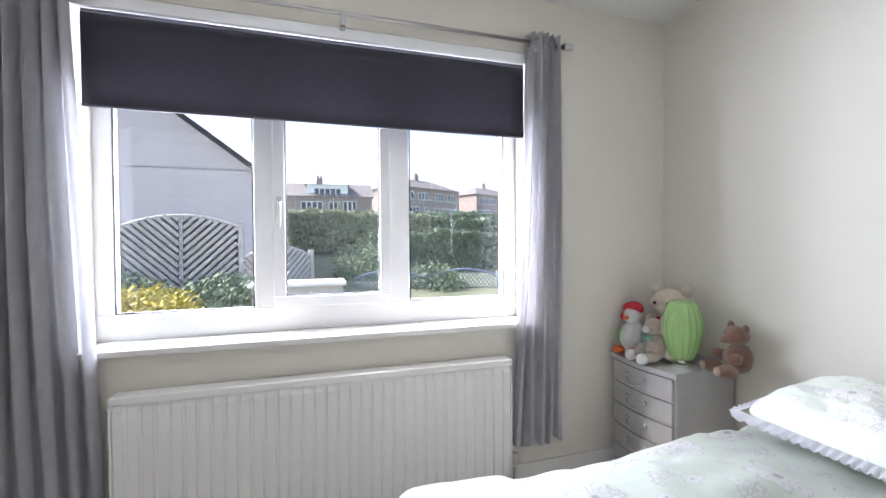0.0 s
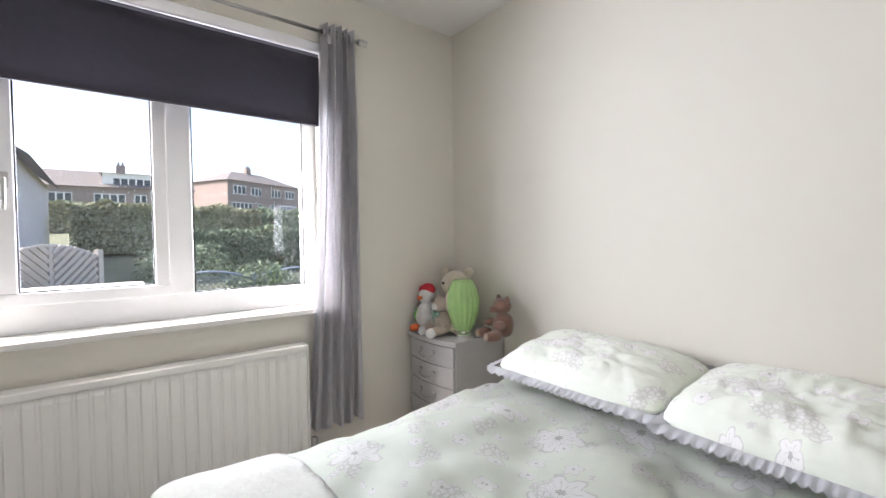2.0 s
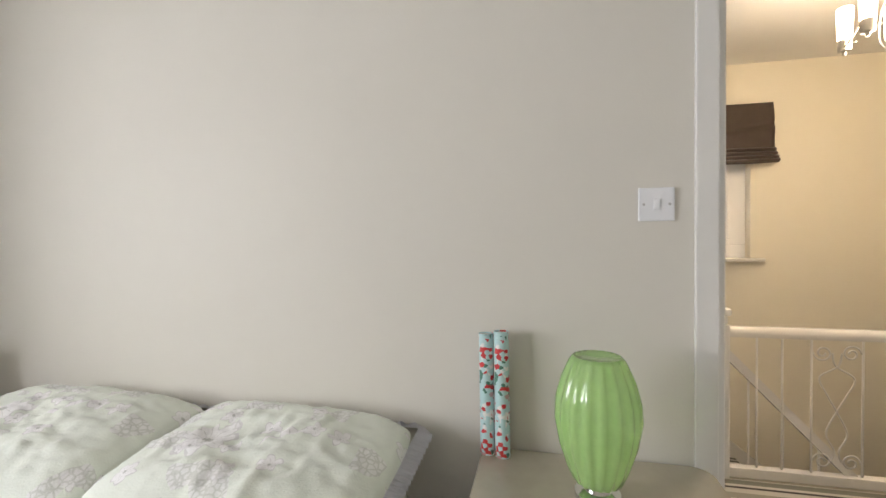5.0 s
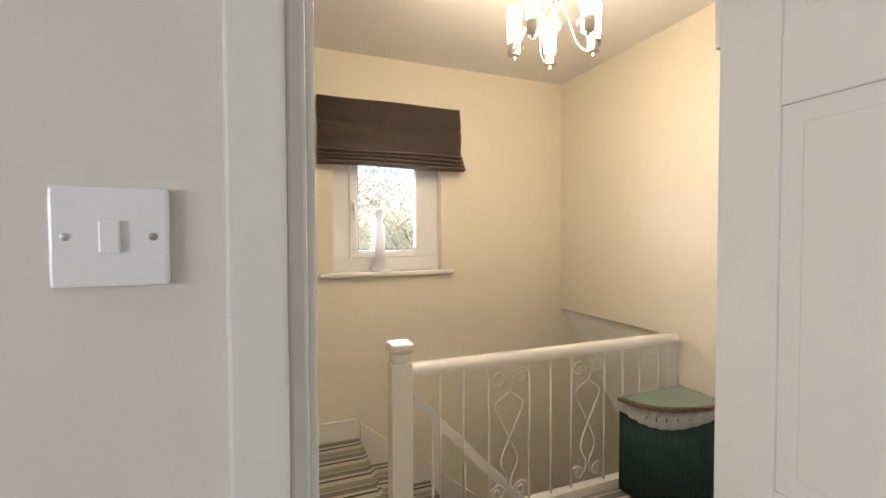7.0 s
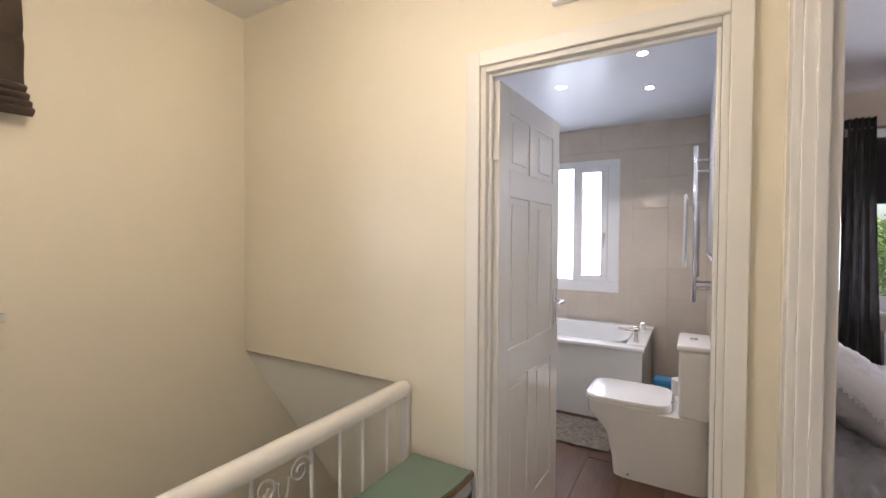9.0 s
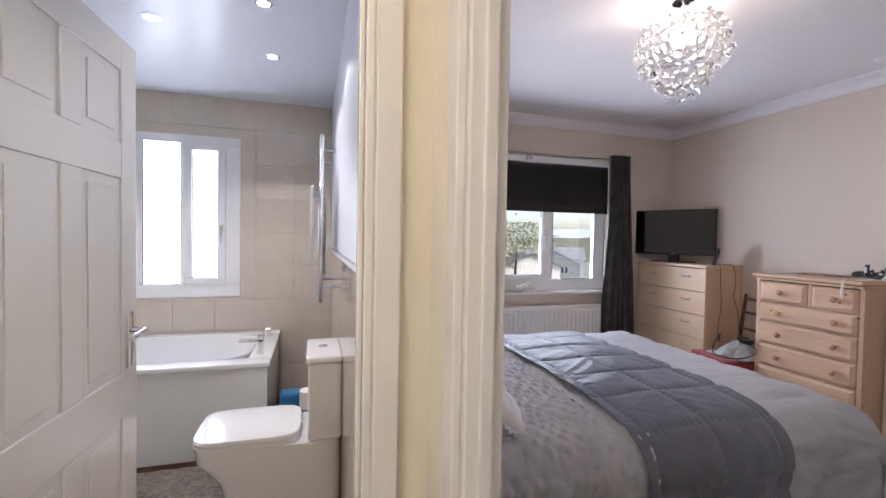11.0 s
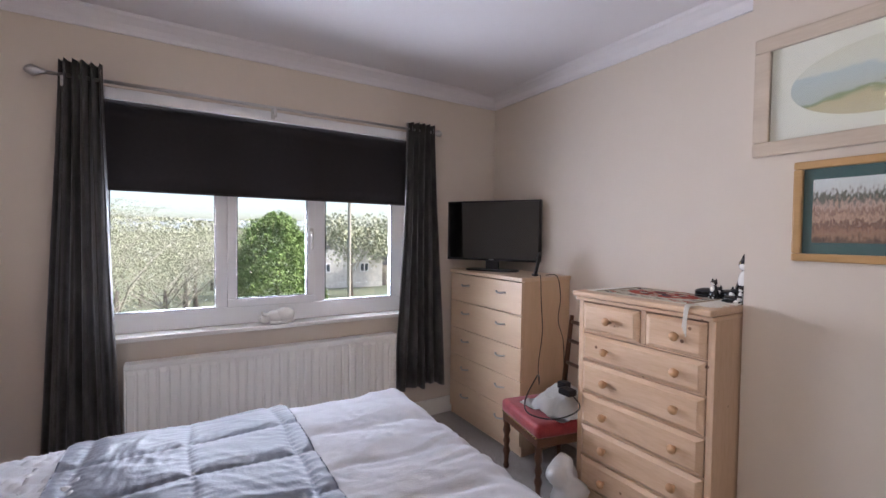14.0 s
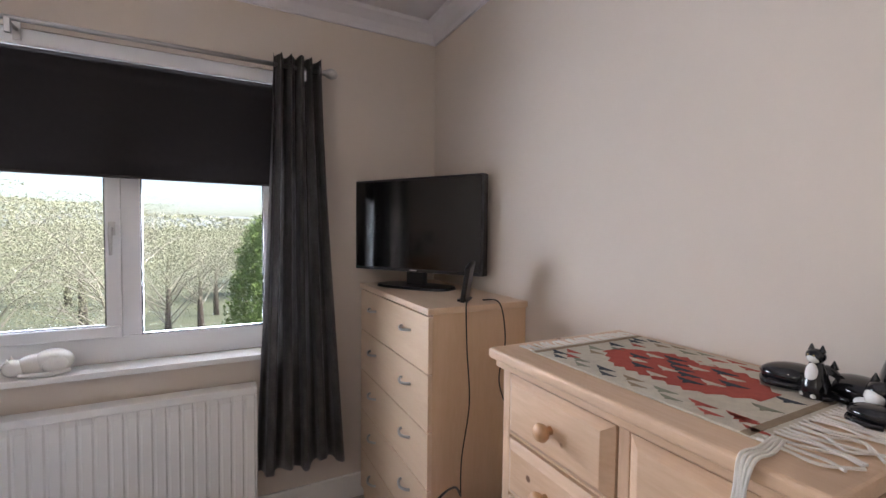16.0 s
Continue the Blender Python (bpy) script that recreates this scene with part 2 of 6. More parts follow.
BARK = mat("bark", (.07, .055, .045), .9, var=.2, scale=10)
GRASS = mat("rough_grass", (.11, .12, .07), .95, var=.3, scale=2, bump=.5, bscale=20)
FENCE = mat("weathered_fence_wood", (.44, .40, .37), .9, var=.15, scale=6, bump=.4, bscale=60)
STONE = mat("pale_stone", (.50, .47, .42), .9, var=.3, scale=3, bump=.5, bscale=8)
RENDER = mat("white_house_render", (.82, .80, .77), .9, var=.05)
ROOFM = mat("slate_roof", (.15, .145, .15), .8, var=.2, scale=6)
ROOFR = mat("brown_roof_tile", (.14, .125, .12), .8, var=.2, scale=6)
BRICKB = mat("brown_brick", (.26, .205, .185), .9, var=.2, scale=5)
DARKGL = mat("dark_far_glass", (.05, .06, .07), .15)

def striped():
    m = mat("striped_wool_carpet", (.3, .3, .28), .8, bump=.4, bscale=300)
    n, l, b = nodes_of(m)
    tc = n.new("ShaderNodeTexCoord"); s = n.new("ShaderNodeSeparateXYZ")
    l.new(tc.outputs["Object"], s.inputs[0])
    mu = n.new("ShaderNodeMath"); mu.operation = "MULTIPLY"; mu.inputs[1].default_value = 5.5
    fr = n.new("ShaderNodeMath"); fr.operation = "FRACT"
    l.new(s.outputs[0], mu.inputs[0]); l.new(mu.outputs[0], fr.inputs[0])
    c = ramp(n, l, fr.outputs[0], [(0, (.28, .27, .22)), (.28, (.28, .27, .22)), (.3, (.5, .48, .42)), (.5, (.5, .48, .42)), (.52, (.04, .035, .03)), (.6, (.04, .035, .03)), (.62, (.55, .53, .47)), (.72, (.55, .53, .47)), (.74, (.17, .17, .14)), (.95, (.17, .17, .14)), (.97, (.5, .48, .42))])
    l.new(c, b.inputs["Base Color"])
    return m
STRIPE = striped()

# ---- mesh helpers ----
def part(name, bm, material, parent=None, label="", smooth=False, kind=""):
    me = bpy.data.meshes.new(name)
    bm.to_mesh(me); bm.free()
    me.materials.append(material)
    if smooth:
        me.shade_smooth() if smooth is True else me.set_sharp_from_angle(angle=radians(smooth))
    ob = new(name, me)
    if parent: ob.parent = parent
    return tagged(ob, label, kind=kind)

def thing(name, loc, label, category, rz=0, group=""):
    e = new(name)
    e.empty_display_size = .1
    e.matrix_world = pose(*loc, 0, 0, rz)
    return tagged(e, label, category, group)

def structure(name, bm, material, label="", parent=None):
    return part(name, bm, material, parent, label, kind="structure")

def B(*boxes, bevel=0.0, seg=2):
    """boxes: (x0, y0, z0, x1, y1, z1)"""
    bm = bmesh.new()
    for b in boxes:
        x0, y0, z0, x1, y1, z1 = b
        c = bmesh.ops.create_cube(bm, size=1, matrix=Matrix.Translation(((x0 + x1) / 2, (y0 + y1) / 2, (z0 + z1) / 2)) @ Matrix.Diagonal((abs(x1 - x0), abs(y1 - y0), abs(z1 - z0), 1)))
        if bevel:
            es = list({e for v in c["verts"] for e in v.link_edges})
            bmesh.ops.bevel(bm, geom=es, offset=bevel, segments=seg, profile=.6, affect="EDGES")
    return bm

def join(*bms):
    out = bms[0]
    for b in bms[1:]:
        me = bpy.data.meshes.new("tmp")
        b.to_mesh(me); b.free(); out.from_mesh(me); bpy.data.meshes.remove(me)
    return out

def moved(bm, m):
    bmesh.ops.transform(bm, matrix=m, verts=bm.verts)
    return bm

def tube(pts, r, seg=10, caps=True):
    bm = bmesh.new()
    pts = [Vector(p) for p in pts]
    rings = []
    up = None
    for i, p in enumerate(pts):
        d = (pts[min(i + 1, len(pts) - 1)] - pts[max(i - 1, 0)]).normalized()
        if up is None:
            up = d.orthogonal().normalized()
        up = (up - d * up.dot(d)).normalized()
        side = d.cross(up)
        rr = r[i] if isinstance(r, (list, tuple)) else r
        rings.append([bm.verts.new(p + (up * math.cos(a) + side * math.sin(a)) * rr) for a in [2 * math.pi * k / seg for k in range(seg)]])
    for a, b in zip(rings, rings[1:]):
        for k in range(seg):
            bm.faces.new((a[k], a[(k + 1) % seg], b[(k + 1) % seg], b[k]))
    if caps:
        bm.faces.new(rings[0][::-1]); bm.faces.new(rings[-1])
    bmesh.ops.recalc_face_normals(bm, faces=bm.faces)
    return bm

def lathe(profile, seg=24, ribs=0, depth=0.0):
    """profile: (radius, z) from bottom to top"""
    bm = bmesh.new()
    rings = []
    for r, z in profile:
        rings.append([bm.verts.new(((r * (1 + depth * math.cos(ribs * a))) * math.cos(a), (r * (1 + depth * math.cos(ribs * a))) * math.sin(a), z)) for a in [2 * math.pi * k / seg for k in range(seg)]])
    for a, b in zip(rings, rings[1:]):
        for k in range(seg):
            bm.faces.new((a[k], a[(k + 1) % seg], b[(k + 1) % seg], b[k]))
    if profile[0][0] > 1e-4: bm.faces.new(rings[0][::-1])
    if profile[-1][0] > 1e-4: bm.faces.new(rings[-1])
    bmesh.ops.remove_doubles(bm, verts=bm.verts, dist=1e-5)
    bmesh.ops.recalc_face_normals(bm, faces=bm.faces)
    return bm

def ball(c, r, sx=1, sy=1, sz=1, seg=14, rough=0.0):
    bm = bmesh.new()
    bmesh.ops.create_uvsphere(bm, u_segments=seg, v_segments=max(6, seg * 2 // 3), radius=r)
    for v in bm.verts:
        k = 1 + rough * noise.noise(v.co * (9 / max(r, .01) * .12) + Vector(c) * 7)
        v.co = Vector((v.co.x * sx * k + c[0], v.co.y * sy * k + c[1], v.co.z * sz * k + c[2]))
    return bm

def grid(nx, ny, f, thick=0.0):
    """surface f(u, v) -> (x, y, z), u, v in 0..1; closed with a back when thick"""
    bm = bmesh.new()
    vs = [[bm.verts.new(f(i / nx, j / ny)) for j in range(ny + 1)] for i in range(nx + 1)]
    for i in range(nx):
        for j in range(ny):
            bm.faces.new((vs[i][j], vs[i + 1][j], vs[i + 1][j + 1], vs[i][j + 1]))
    if thick:
        bmesh.ops.solidify(bm, geom=bm.faces[:], thickness=thick)
    return bm

def extrude_xy(outline, z0, z1):
    bm = bmesh.new()
    a = [bm.verts.new((x, y, z0)) for x, y in outline]
    b = [bm.verts.new((x, y, z1)) for x, y in outline]
    n = len(outline)
    bm.faces.new(a[::-1]); bm.faces.new(b)
    for i in range(n): bm.faces.new((a[i], a[(i + 1) % n], b[(i + 1) % n], b[i]))
    bmesh.ops.recalc_face_normals(bm, faces=bm.faces)
    return bm

def wall_x(x0, x1, y0, y1, z0, z1, holes=()):
    """wall running along y between x0..x1, holes (y0, y1, z0, z1)"""
    return slab(y0, y1, z0, z1, holes, lambda a, b, c, d: (x0, a, c, x1, b, d))

def wall_y(y0, y1, x0, x1, z0, z1, holes=()):
    """wall running along x between y0..y1, holes (x0, x1, z0, z1)"""
    return slab(x0, x1, z0, z1, holes, lambda a, b, c, d: (a, y0, c, b, y1, d))

def slab(a0, a1, z0, z1, holes, mk):
    out, cur = [], a0
    for h in sorted(holes):
        if h[0] > cur: out.append(mk(cur, h[0], z0, z1))
        if h[2] > z0: out.append(mk(h[0], h[1], z0, h[2]))
        if h[3] < z1: out.append(mk(h[0], h[1], h[3], z1))
        cur = h[1]
    if cur < a1: out.append(mk(cur, a1, z0, z1))
    return B(*out)

# ---- plan ----
CZ, CZ2, BZ = 2.53, 2.58, 2.46
N1, E1, LW, LE, LS, S2 = 1.64, 2.37, 2.46, 4.75, -3.477, -6.42
H1 = (-.47, 1.50, .86, 2.25)
H2 = (-.30, 1.62, .84, 2.20)
structure("wall_north", wall_y(N1, 1.92, -1.8, 2.46, -.3, 2.8, [H1]), CREAM, "cream painted bedroom wall with a wide window")
structure("wall_bedroom_east", wall_x(E1, E1 + .045, -2.2, N1, 0, 2.8, [(-2.15, -1.37, 0, 1.985)]), CREAM, "cream painted wall with a doorway")
structure("wall_bedroom_west", wall_x(-1.95, -1.8, -2.3, 1.92, 0, 2.8), CREAM)
structure("wall_between", wall_y(-2.26, -2.2, -1.95, 2.415, 0, 2.8), CREAM)
structure("wall_between_back", wall_y(-2.32, -2.26, -1.95, 2.415, 0, 2.8), CREAM_2)
structure("wall_landing_west", wall_x(2.415, LW, -3.4775, 1.92, 0, 2.8, [(-2.15, -1.37, 0, 1.985), (-3.26, -2.42, 0, 1.985)]), CREAM_L, "warm cream landing wall with doorways")
structure("wall_landing_north", wall_y(-.5, -.4, LW, 4.75, 0, 2.8), CREAM_L)
structure("wall_landing_east", wall_x(LE, LE + .25, -5, -.4, -2.7, 2.8, [(-2.46, -1.71, 1.10, 1.98)]), CREAM_L, "warm cream stairwell wall with a small window")
structure("wall_landing_south", wall_y(LS - .07, LS, LW, LE, 0, 2.8, [(2.585, 3.35, 0, 2.0), (3.74, LE, 0, .762)]), CREAM_L, "warm cream wall with the bathroom doorway")
bm = bmesh.new()
q = [bm.verts.new(p) for p in ((3.74, LS, .762), (LE, LS, .762), (LE, LS - 2.2, -2.7), (3.74, LS - 2.2, -2.7))]
bm.faces.new(q)
bmesh.ops.solidify(bm, geom=bm.faces[:], thickness=.05)
structure("stair_soffit", bm, CREAM_L, "sloping white plaster over the stairs")
structure("wall_stair_side", wall_x(3.66, 3.72, -5, -1.85, -2.7, -.02), CREAM_L)
structure("wall_bedroom_two_east", wall_x(2.395, 2.414, -3.4775, -2.32, 0, 2.8, [(-3.26, -2.42, 0, 1.985)]), CREAM_2)
structure("wall_bedroom_two_east_back", wall_x(2.43, 2.49, S2, -3.478, 0, 2.8), CREAM_2, "pale peach painted wall behind the bed")
structure("wall_bath_west", wall_x(2.49, 2.56, S2, LS - .07, 0, 2.8), BLUEWHITE)
structure("wall_south", wall_y(S2 - .27, S2, -1.25, 2.49, -.3, 2.8, [H2]), CREAM_2, "pale peach bedroom wall with a wide window")
structure("wall_south_bath", wall_y(S2 - .27, S2, 2.49, 5, -.3, 2.8, [(3.28, 4.04, .86, 2.145)]), TILE)
structure("wall_west", wall_x(-1.25, -1.09, S2, -2.2, 0, 2.8), CREAM_2)
structure("chimney_breast", B((-1.09, -4.395, 0, -.86, -2.95, 2.8)), CREAM_2, "pale peach chimney breast")
structure("wall_bath_east", wall_x(4.69, 4.745, S2, LS - .07, .8, 2.8), TILE)
structure("floor_bedroom", B((-1.8, -2.2, -.2, E1, N1, 0)), CARPET, "grey beige carpet")
structure("floor_landing", B((E1, -1.85, -.2, LE, -.5, 0), (E1, LS, -.2, 3.72, -1.85, 0)), STRIPE, "grey, cream and black striped wool carpet")
structure("floor_bedroom_two", B((-1.09, S2, -.2, 2.43, -2.32, 0)), CARPET, "grey beige carpet")
structure("ceiling_bedroom", B((-1.8, -2.2, CZ, 2.415, N1, CZ + .1)), CEIL)
structure("ceiling_landing", B((2.415, LS, CZ, LE, -.5, CZ + .1)), CEIL)
structure("ceiling_bedroom_two", B((-1.09, S2, CZ2, 2.43, -2.32, CZ2 + .1)), CEIL_2)
structure("ceiling_bathroom", B((2.56, S2, BZ, 4.75, LS - .07, BZ + .1)), BLUEWHITE)

# bathroom floor planks and wall tiles
fl = structure("floor_bathroom", B((2.49, S2, -.2, 3.70, LS, -.004), (3.70, S2, -.2, 4.69, -5.2, -.004)), DARKFLOOR, "dark wood plank floor")
me = None
for i in range(10):
    for j in range(3):
        x = 2.56 + i * .219
        y = LS - .1 - j * 1.22 - (i % 2) * .4
        if x > 3.45 and y > -6.3: y = -5.2 - 1.2 if j == 0 else 9
        if y > 0: continue
        p = part("plank", B((0, 0, 0, .216, 1.2, .005), bevel=.001, seg=1), DARKFLOOR, fl) if me is None else new("plank", me)
        me = me or p.data
        p.parent, p.location = fl, (x, max(y - 1.2, S2 + .0), -.003)
back = bpy.data.objects["wall_south_bath"]
tl = None
for i in range(8):
    for j in range(9):
        x0, z0 = 2.565 + i * .30, j * .2775
        x1, z1 = min(x0 + .298, 4.75), min(z0 + .2755, BZ)
        if x1 <= x0 or (x0 + .15 > 3.28 and x0 + .15 < 4.04 and .80 < z0 + .12 < 2.1): continue
        part("tile", B((x0, S2, z0, x1, S2 + .008, z1), bevel=.0015, seg=1), TILE, back)
side = bpy.data.objects["wall_bath_west"]
for i in range(10):
    for j in range(4):
        y0 = S2 + .01 + i * .30
        y1 = min(y0 + .298, LS - .075)
        if y1 > y0: part("tile", B((2.56, y0, .01 + j * .311, 2.568, y1, .319 + j * .311), bevel=.0015, seg=1), TILE, side)
structure("tile_trim", B((2.56, S2 + .01, 1.255, 2.578, LS - .08, 1.275), bevel=.004), STEEL)

# coving, skirting
def coving(name, pts, z, size=.09):
    bm = bmesh.new()
    prof = [(0, 0), (.012, 0), (.018, .02), (.035, .045), (.065, .066), (.08, .074), (.09, .09), (0, .09)]
    k = size / .09
    for (ax, ay), (bx, by), (nx, ny), e0, e1 in pts:
        d = Vector((bx - ax, by - ay, 0)).normalized()
        r0 = [bm.verts.new((ax + nx * o * k + d.x * o * k * e0, ay + ny * o * k + d.y * o * k * e0, z - size + h * k)) for o, h in prof]
        r1 = [bm.verts.new((bx + nx * o * k - d.x * o * k * e1, by + ny * o * k - d.y * o * k * e1, z - size + h * k)) for o, h in prof]
        for i in range(len(prof)):
            j = (i + 1) % len(prof)
            bm.faces.new((r0[i], r0[j], r1[j], r1[i]))
    bmesh.ops.recalc_face_normals(bm, faces=bm.faces)
    return structure(name, bm, CEIL_2, "white moulded plaster coving")
coving("coving", [((2.43, S2), (-1.09, S2), (0, 1), 1, 1), ((-1.09, S2), (-1.09, -4.395), (1, 0), 1, 1), ((-1.09, -4.395), (-.86, -4.395), (0, -1), 1, -1),
                  ((-.86, -4.395), (-.86, -2.95), (1, 0), -1, 0), ((2.43, -3.30), (2.43, S2), (-1, 0), 0, 1)], CZ2 - .002)

def skirting(name, boxes):
    structure(name, B(*boxes, bevel=.006), GLOSSW, "white gloss skirting board")
skirting("baseboard_bedroom", [(-1.8, N1 - .018, 0, E1 - .02, N1, .12), (E1 - .018, -1.30, 0, E1, N1 - .02, .12)])
skirting("baseboard_bedroom_two", [(-1.09, S2, 0, 2.43, S2 + .018, .13), (-1.09, S2 + .02, 0, -1.072, -4.41, .13), (-.86, -4.395, 0, -.842, -2.95, .13), (2.412, S2 + .02, 0, 2.43, -3.5, .13)])
skirting("baseboard_landing", [(LE - .018, -1.84, 0, LE, -.5, .13), (3.39, LS, 0, 3.66, LS + .018, .13)])

# ---- windows and doors ----
def handle_win(parent, x, y, z, n):
    """lever handle on the inner face; n = +1 when the room lies toward +y"""
    h = part("handle", join(B((x - .013, y, z - .03, x + .013, y + n * .012, z + .03), bevel=.004), tube([(x, y + n * .012, z), (x, y + n * .035, z), (x, y + n * .038, z - .03), (x, y + n * .034, z - .115)], [.009, .009, .009, .006])), STEEL, parent, "brushed steel lever handle", smooth=40)
    return h

def window_y(name, x0, x1, z0, z1, yc, n, lights, label, frame_w=.07, glass=None):
    """window in an x-z plane at yc; n points to the room; lights: (x0, x1, opening?)"""
    w = thing(name, ((x0 + x1) / 2, yc, z0), label, "window")
    w["kind"] = "structure"
    cx = (x0 + x1) / 2
    fr = []
    ya, yb = -.03, .03
    X = lambda x: x - cx
    H = z1 - z0
    fr += [(X(x0), ya, 0, X(x1), yb, .115), (X(x0), ya, H - frame_w, X(x1), yb, H)]
    edges = [x0] + [None] * 0
    cuts = []
    prev = x0
    for a, b, o in lights:
        cuts.append((prev, a)); prev = b
    cuts.append((prev, x1))
    fr += [(X(a), ya, .115, X(b), yb, H - frame_w) for a, b in cuts if b > a]
    part("window_frame", B(*fr, bevel=.006), UPVC, w, "white plastic window frame")
    for a, b, o in lights:
        if o:
            f, yy = .052, (.03 if n > 0 else -.03)
            y0, y1 = sorted((yy - n * .035, yy + n * .018))
            s = part("sash", B((X(a) - .004, y0, .112, X(b) + .004, y1, .112 + f), (X(a) - .004, y0, H - frame_w - f, X(b) + .004, y1, H - frame_w), (X(a) - .004, y0, .112 + f, X(a) + f, y1, H - frame_w - f), (X(b) - f, y0, .112 + f, X(b) + .004, y1, H - frame_w - f), bevel=.006), UPVC, w, "white plastic opening sash")
            g = part("pane", B((X(a) + f, -.006, .112 + f, X(b) - f, .006, H - frame_w - f)), glass or GLASS, s)
            part("gasket", B((X(a) + f, yy, .112 + f, X(b) - f, yy + n * .004, .112 + f + .006), (X(a) + f, yy, .118 + f, X(a) + f + .006, yy + n * .004, H - frame_w - f), (X(b) - f - .006, yy, .118 + f, X(b) - f, yy + n * .004, H - frame_w - f)), BLACK, s)
            hx = X(a) + f / 2 if o == 1 else X(b) - f / 2
            handle_win(s, hx, y1 if n > 0 else y0, H * .43, n)
        else:
            g = part("pane", B((X(a), -.006, .115, X(b), .006, H - frame_w)), glass or GLASS, w)
            yy = n * .028
            part("gasket", B((X(a), yy, .115, X(b), yy + n * .004, .121), (X(a), yy, .121, X(a) + .006, yy + n * .004, H - frame_w), (X(b) - .006, yy, .121, X(b), yy + n * .004, H - frame_w)), BLACK, w)
        g.visible_shadow = False
    return w

w = window_y("window_1", H1[0] - .02, H1[1] + .02, .86, 2.27, 1.845, -1, [(-.40, .152, 0), (.238, .790, 1), (.893, 1.428, 0)], "wide white plastic three-light window with a steel handle")
sl = structure("window_sill", B((H1[0] + .001, N1 - .035, .835, H1[1] - .001, 1.815, .862), bevel=.006), GLOSSW, "white gloss window sill")
w = window_y("window_2", H2[0] - .02, H2[1] + .02, .84, 2.22, S2 - .135, 1, [(-.185, .325, 0), (.40, .942, 1), (1.012, 1.535, 0)], "wide white plastic three-light window with a steel handle")
structure("window_sill", B((H2[0] + .001, S2 - .105, .815, H2[1] - .001, S2 + .04, .842), bevel=.006), GLOSSW, "white gloss window sill")
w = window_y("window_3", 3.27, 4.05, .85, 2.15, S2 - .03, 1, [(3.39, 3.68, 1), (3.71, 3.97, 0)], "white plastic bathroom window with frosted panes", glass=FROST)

# small stair window
w = thing("window_4", (LE + .11, -2.085, 1.10), "small white plastic window with one opening sash", "window")
w["kind"] = "structure"
part("window_frame", B((-.03, -.38, 0, .03, .38, .10), (-.03, -.38, .80, .03, .38, .90), (-.03, -.38, .10, .03, -.255, .80), (-.03, .255, .10, .03, .38, .80), bevel=.006), UPVC, w)
s = part("sash", B((-.048, -.26, .095, .01, .26, .145), (-.048, -.26, .75, .01, .26, .80), (-.048, -.26, .145, .01, -.205, .75), (-.048, .205, .145, .01, .26, .75), bevel=.006), UPVC, w)
g = part("pane", B((-.016, -.205, .145, -.004, .205, .75)), GLASS, s); g.visible_shadow = False
part("gasket", B((-.03, -.205, .145, -.026, .205, .151), (-.03, -.205, .151, -.026, -.199, .75), (-.03, .199, .151, -.026, .205, .75)), BLACK, s)
part("handle", join(B((-.062, .22, .41, -.048, .246, .48), bevel=.004), tube([(-.062, .233, .45), (-.085, .233, .45), (-.088, .233, .42), (-.084, .233, .34)], [.009, .009, .009, .006])), STEEL, s, "brushed steel lever handle", smooth=40)
structure("window_sill", B((LE - .05, -2.54, 1.075, LE + .08, -1.62, 1.102), bevel=.008), GLOSSW, "white gloss window board")

def door_trim(name, axis, a0, a1, zt, faces, lin):
    """architrave on each face and lining through the wall; faces: (plane, direction)"""
    bs, w = [], .055
    for pl, d in faces:
        q0, q1 = sorted((pl, pl + d * .018))
        for u0, u1, z0, z1 in ((a0 - w, a0 - .0015, 0, zt + w), (a1 + .0015, a1 + w, 0, zt + w), (a0 - .0015, a1 + .0015, zt + .0015, zt + w)):
            bs.append((u0, q0, z0, u1, q1, z1) if axis == "x" else (q0, u0, z0, q1, u1, z1))
    l0, l1 = lin
    for u0, u1, z0, z1 in ((a0 - .001, a0 + .018, 0, zt), (a1 - .018, a1 + .001, 0, zt), (a0 + .018, a1 - .018, zt - .018, zt + .001)):
        bs.append((u0, l0 - .002, z0, u1, l1 + .002, z1) if axis == "x" else (l0 - .002, u0, z0, l1 + .002, u1, z1))
    lm = (l0 + l1) / 2
    for u0, u1, z0, z1 in ((a0 + .018, a0 + .03, 0, zt - .018), (a1 - .03, a1 - .018, 0, zt - .018), (a0 + .03, a1 - .03, zt - .03, zt - .018)):
        bs.append((u0, lm - .012, z0, u1, lm + .012, z1) if axis == "x" else (lm - .012, u0, z0, lm + .012, u1, z1))
    return structure(name, B(*bs, bevel=.004), GLOSSW, "white gloss door frame and architrave")
door_trim("trim", "x", 2.585, 3.35, 2.0, [(LS, 1)], (LS - .07, LS))
door_trim("trim", "y", -2.15, -1.37, 1.985, [(E1, -1), (LW, 1)], (E1, LW))
door_trim("trim", "y", -3.26, -2.42, 1.985, [(LW, 1)], (2.395, LW))

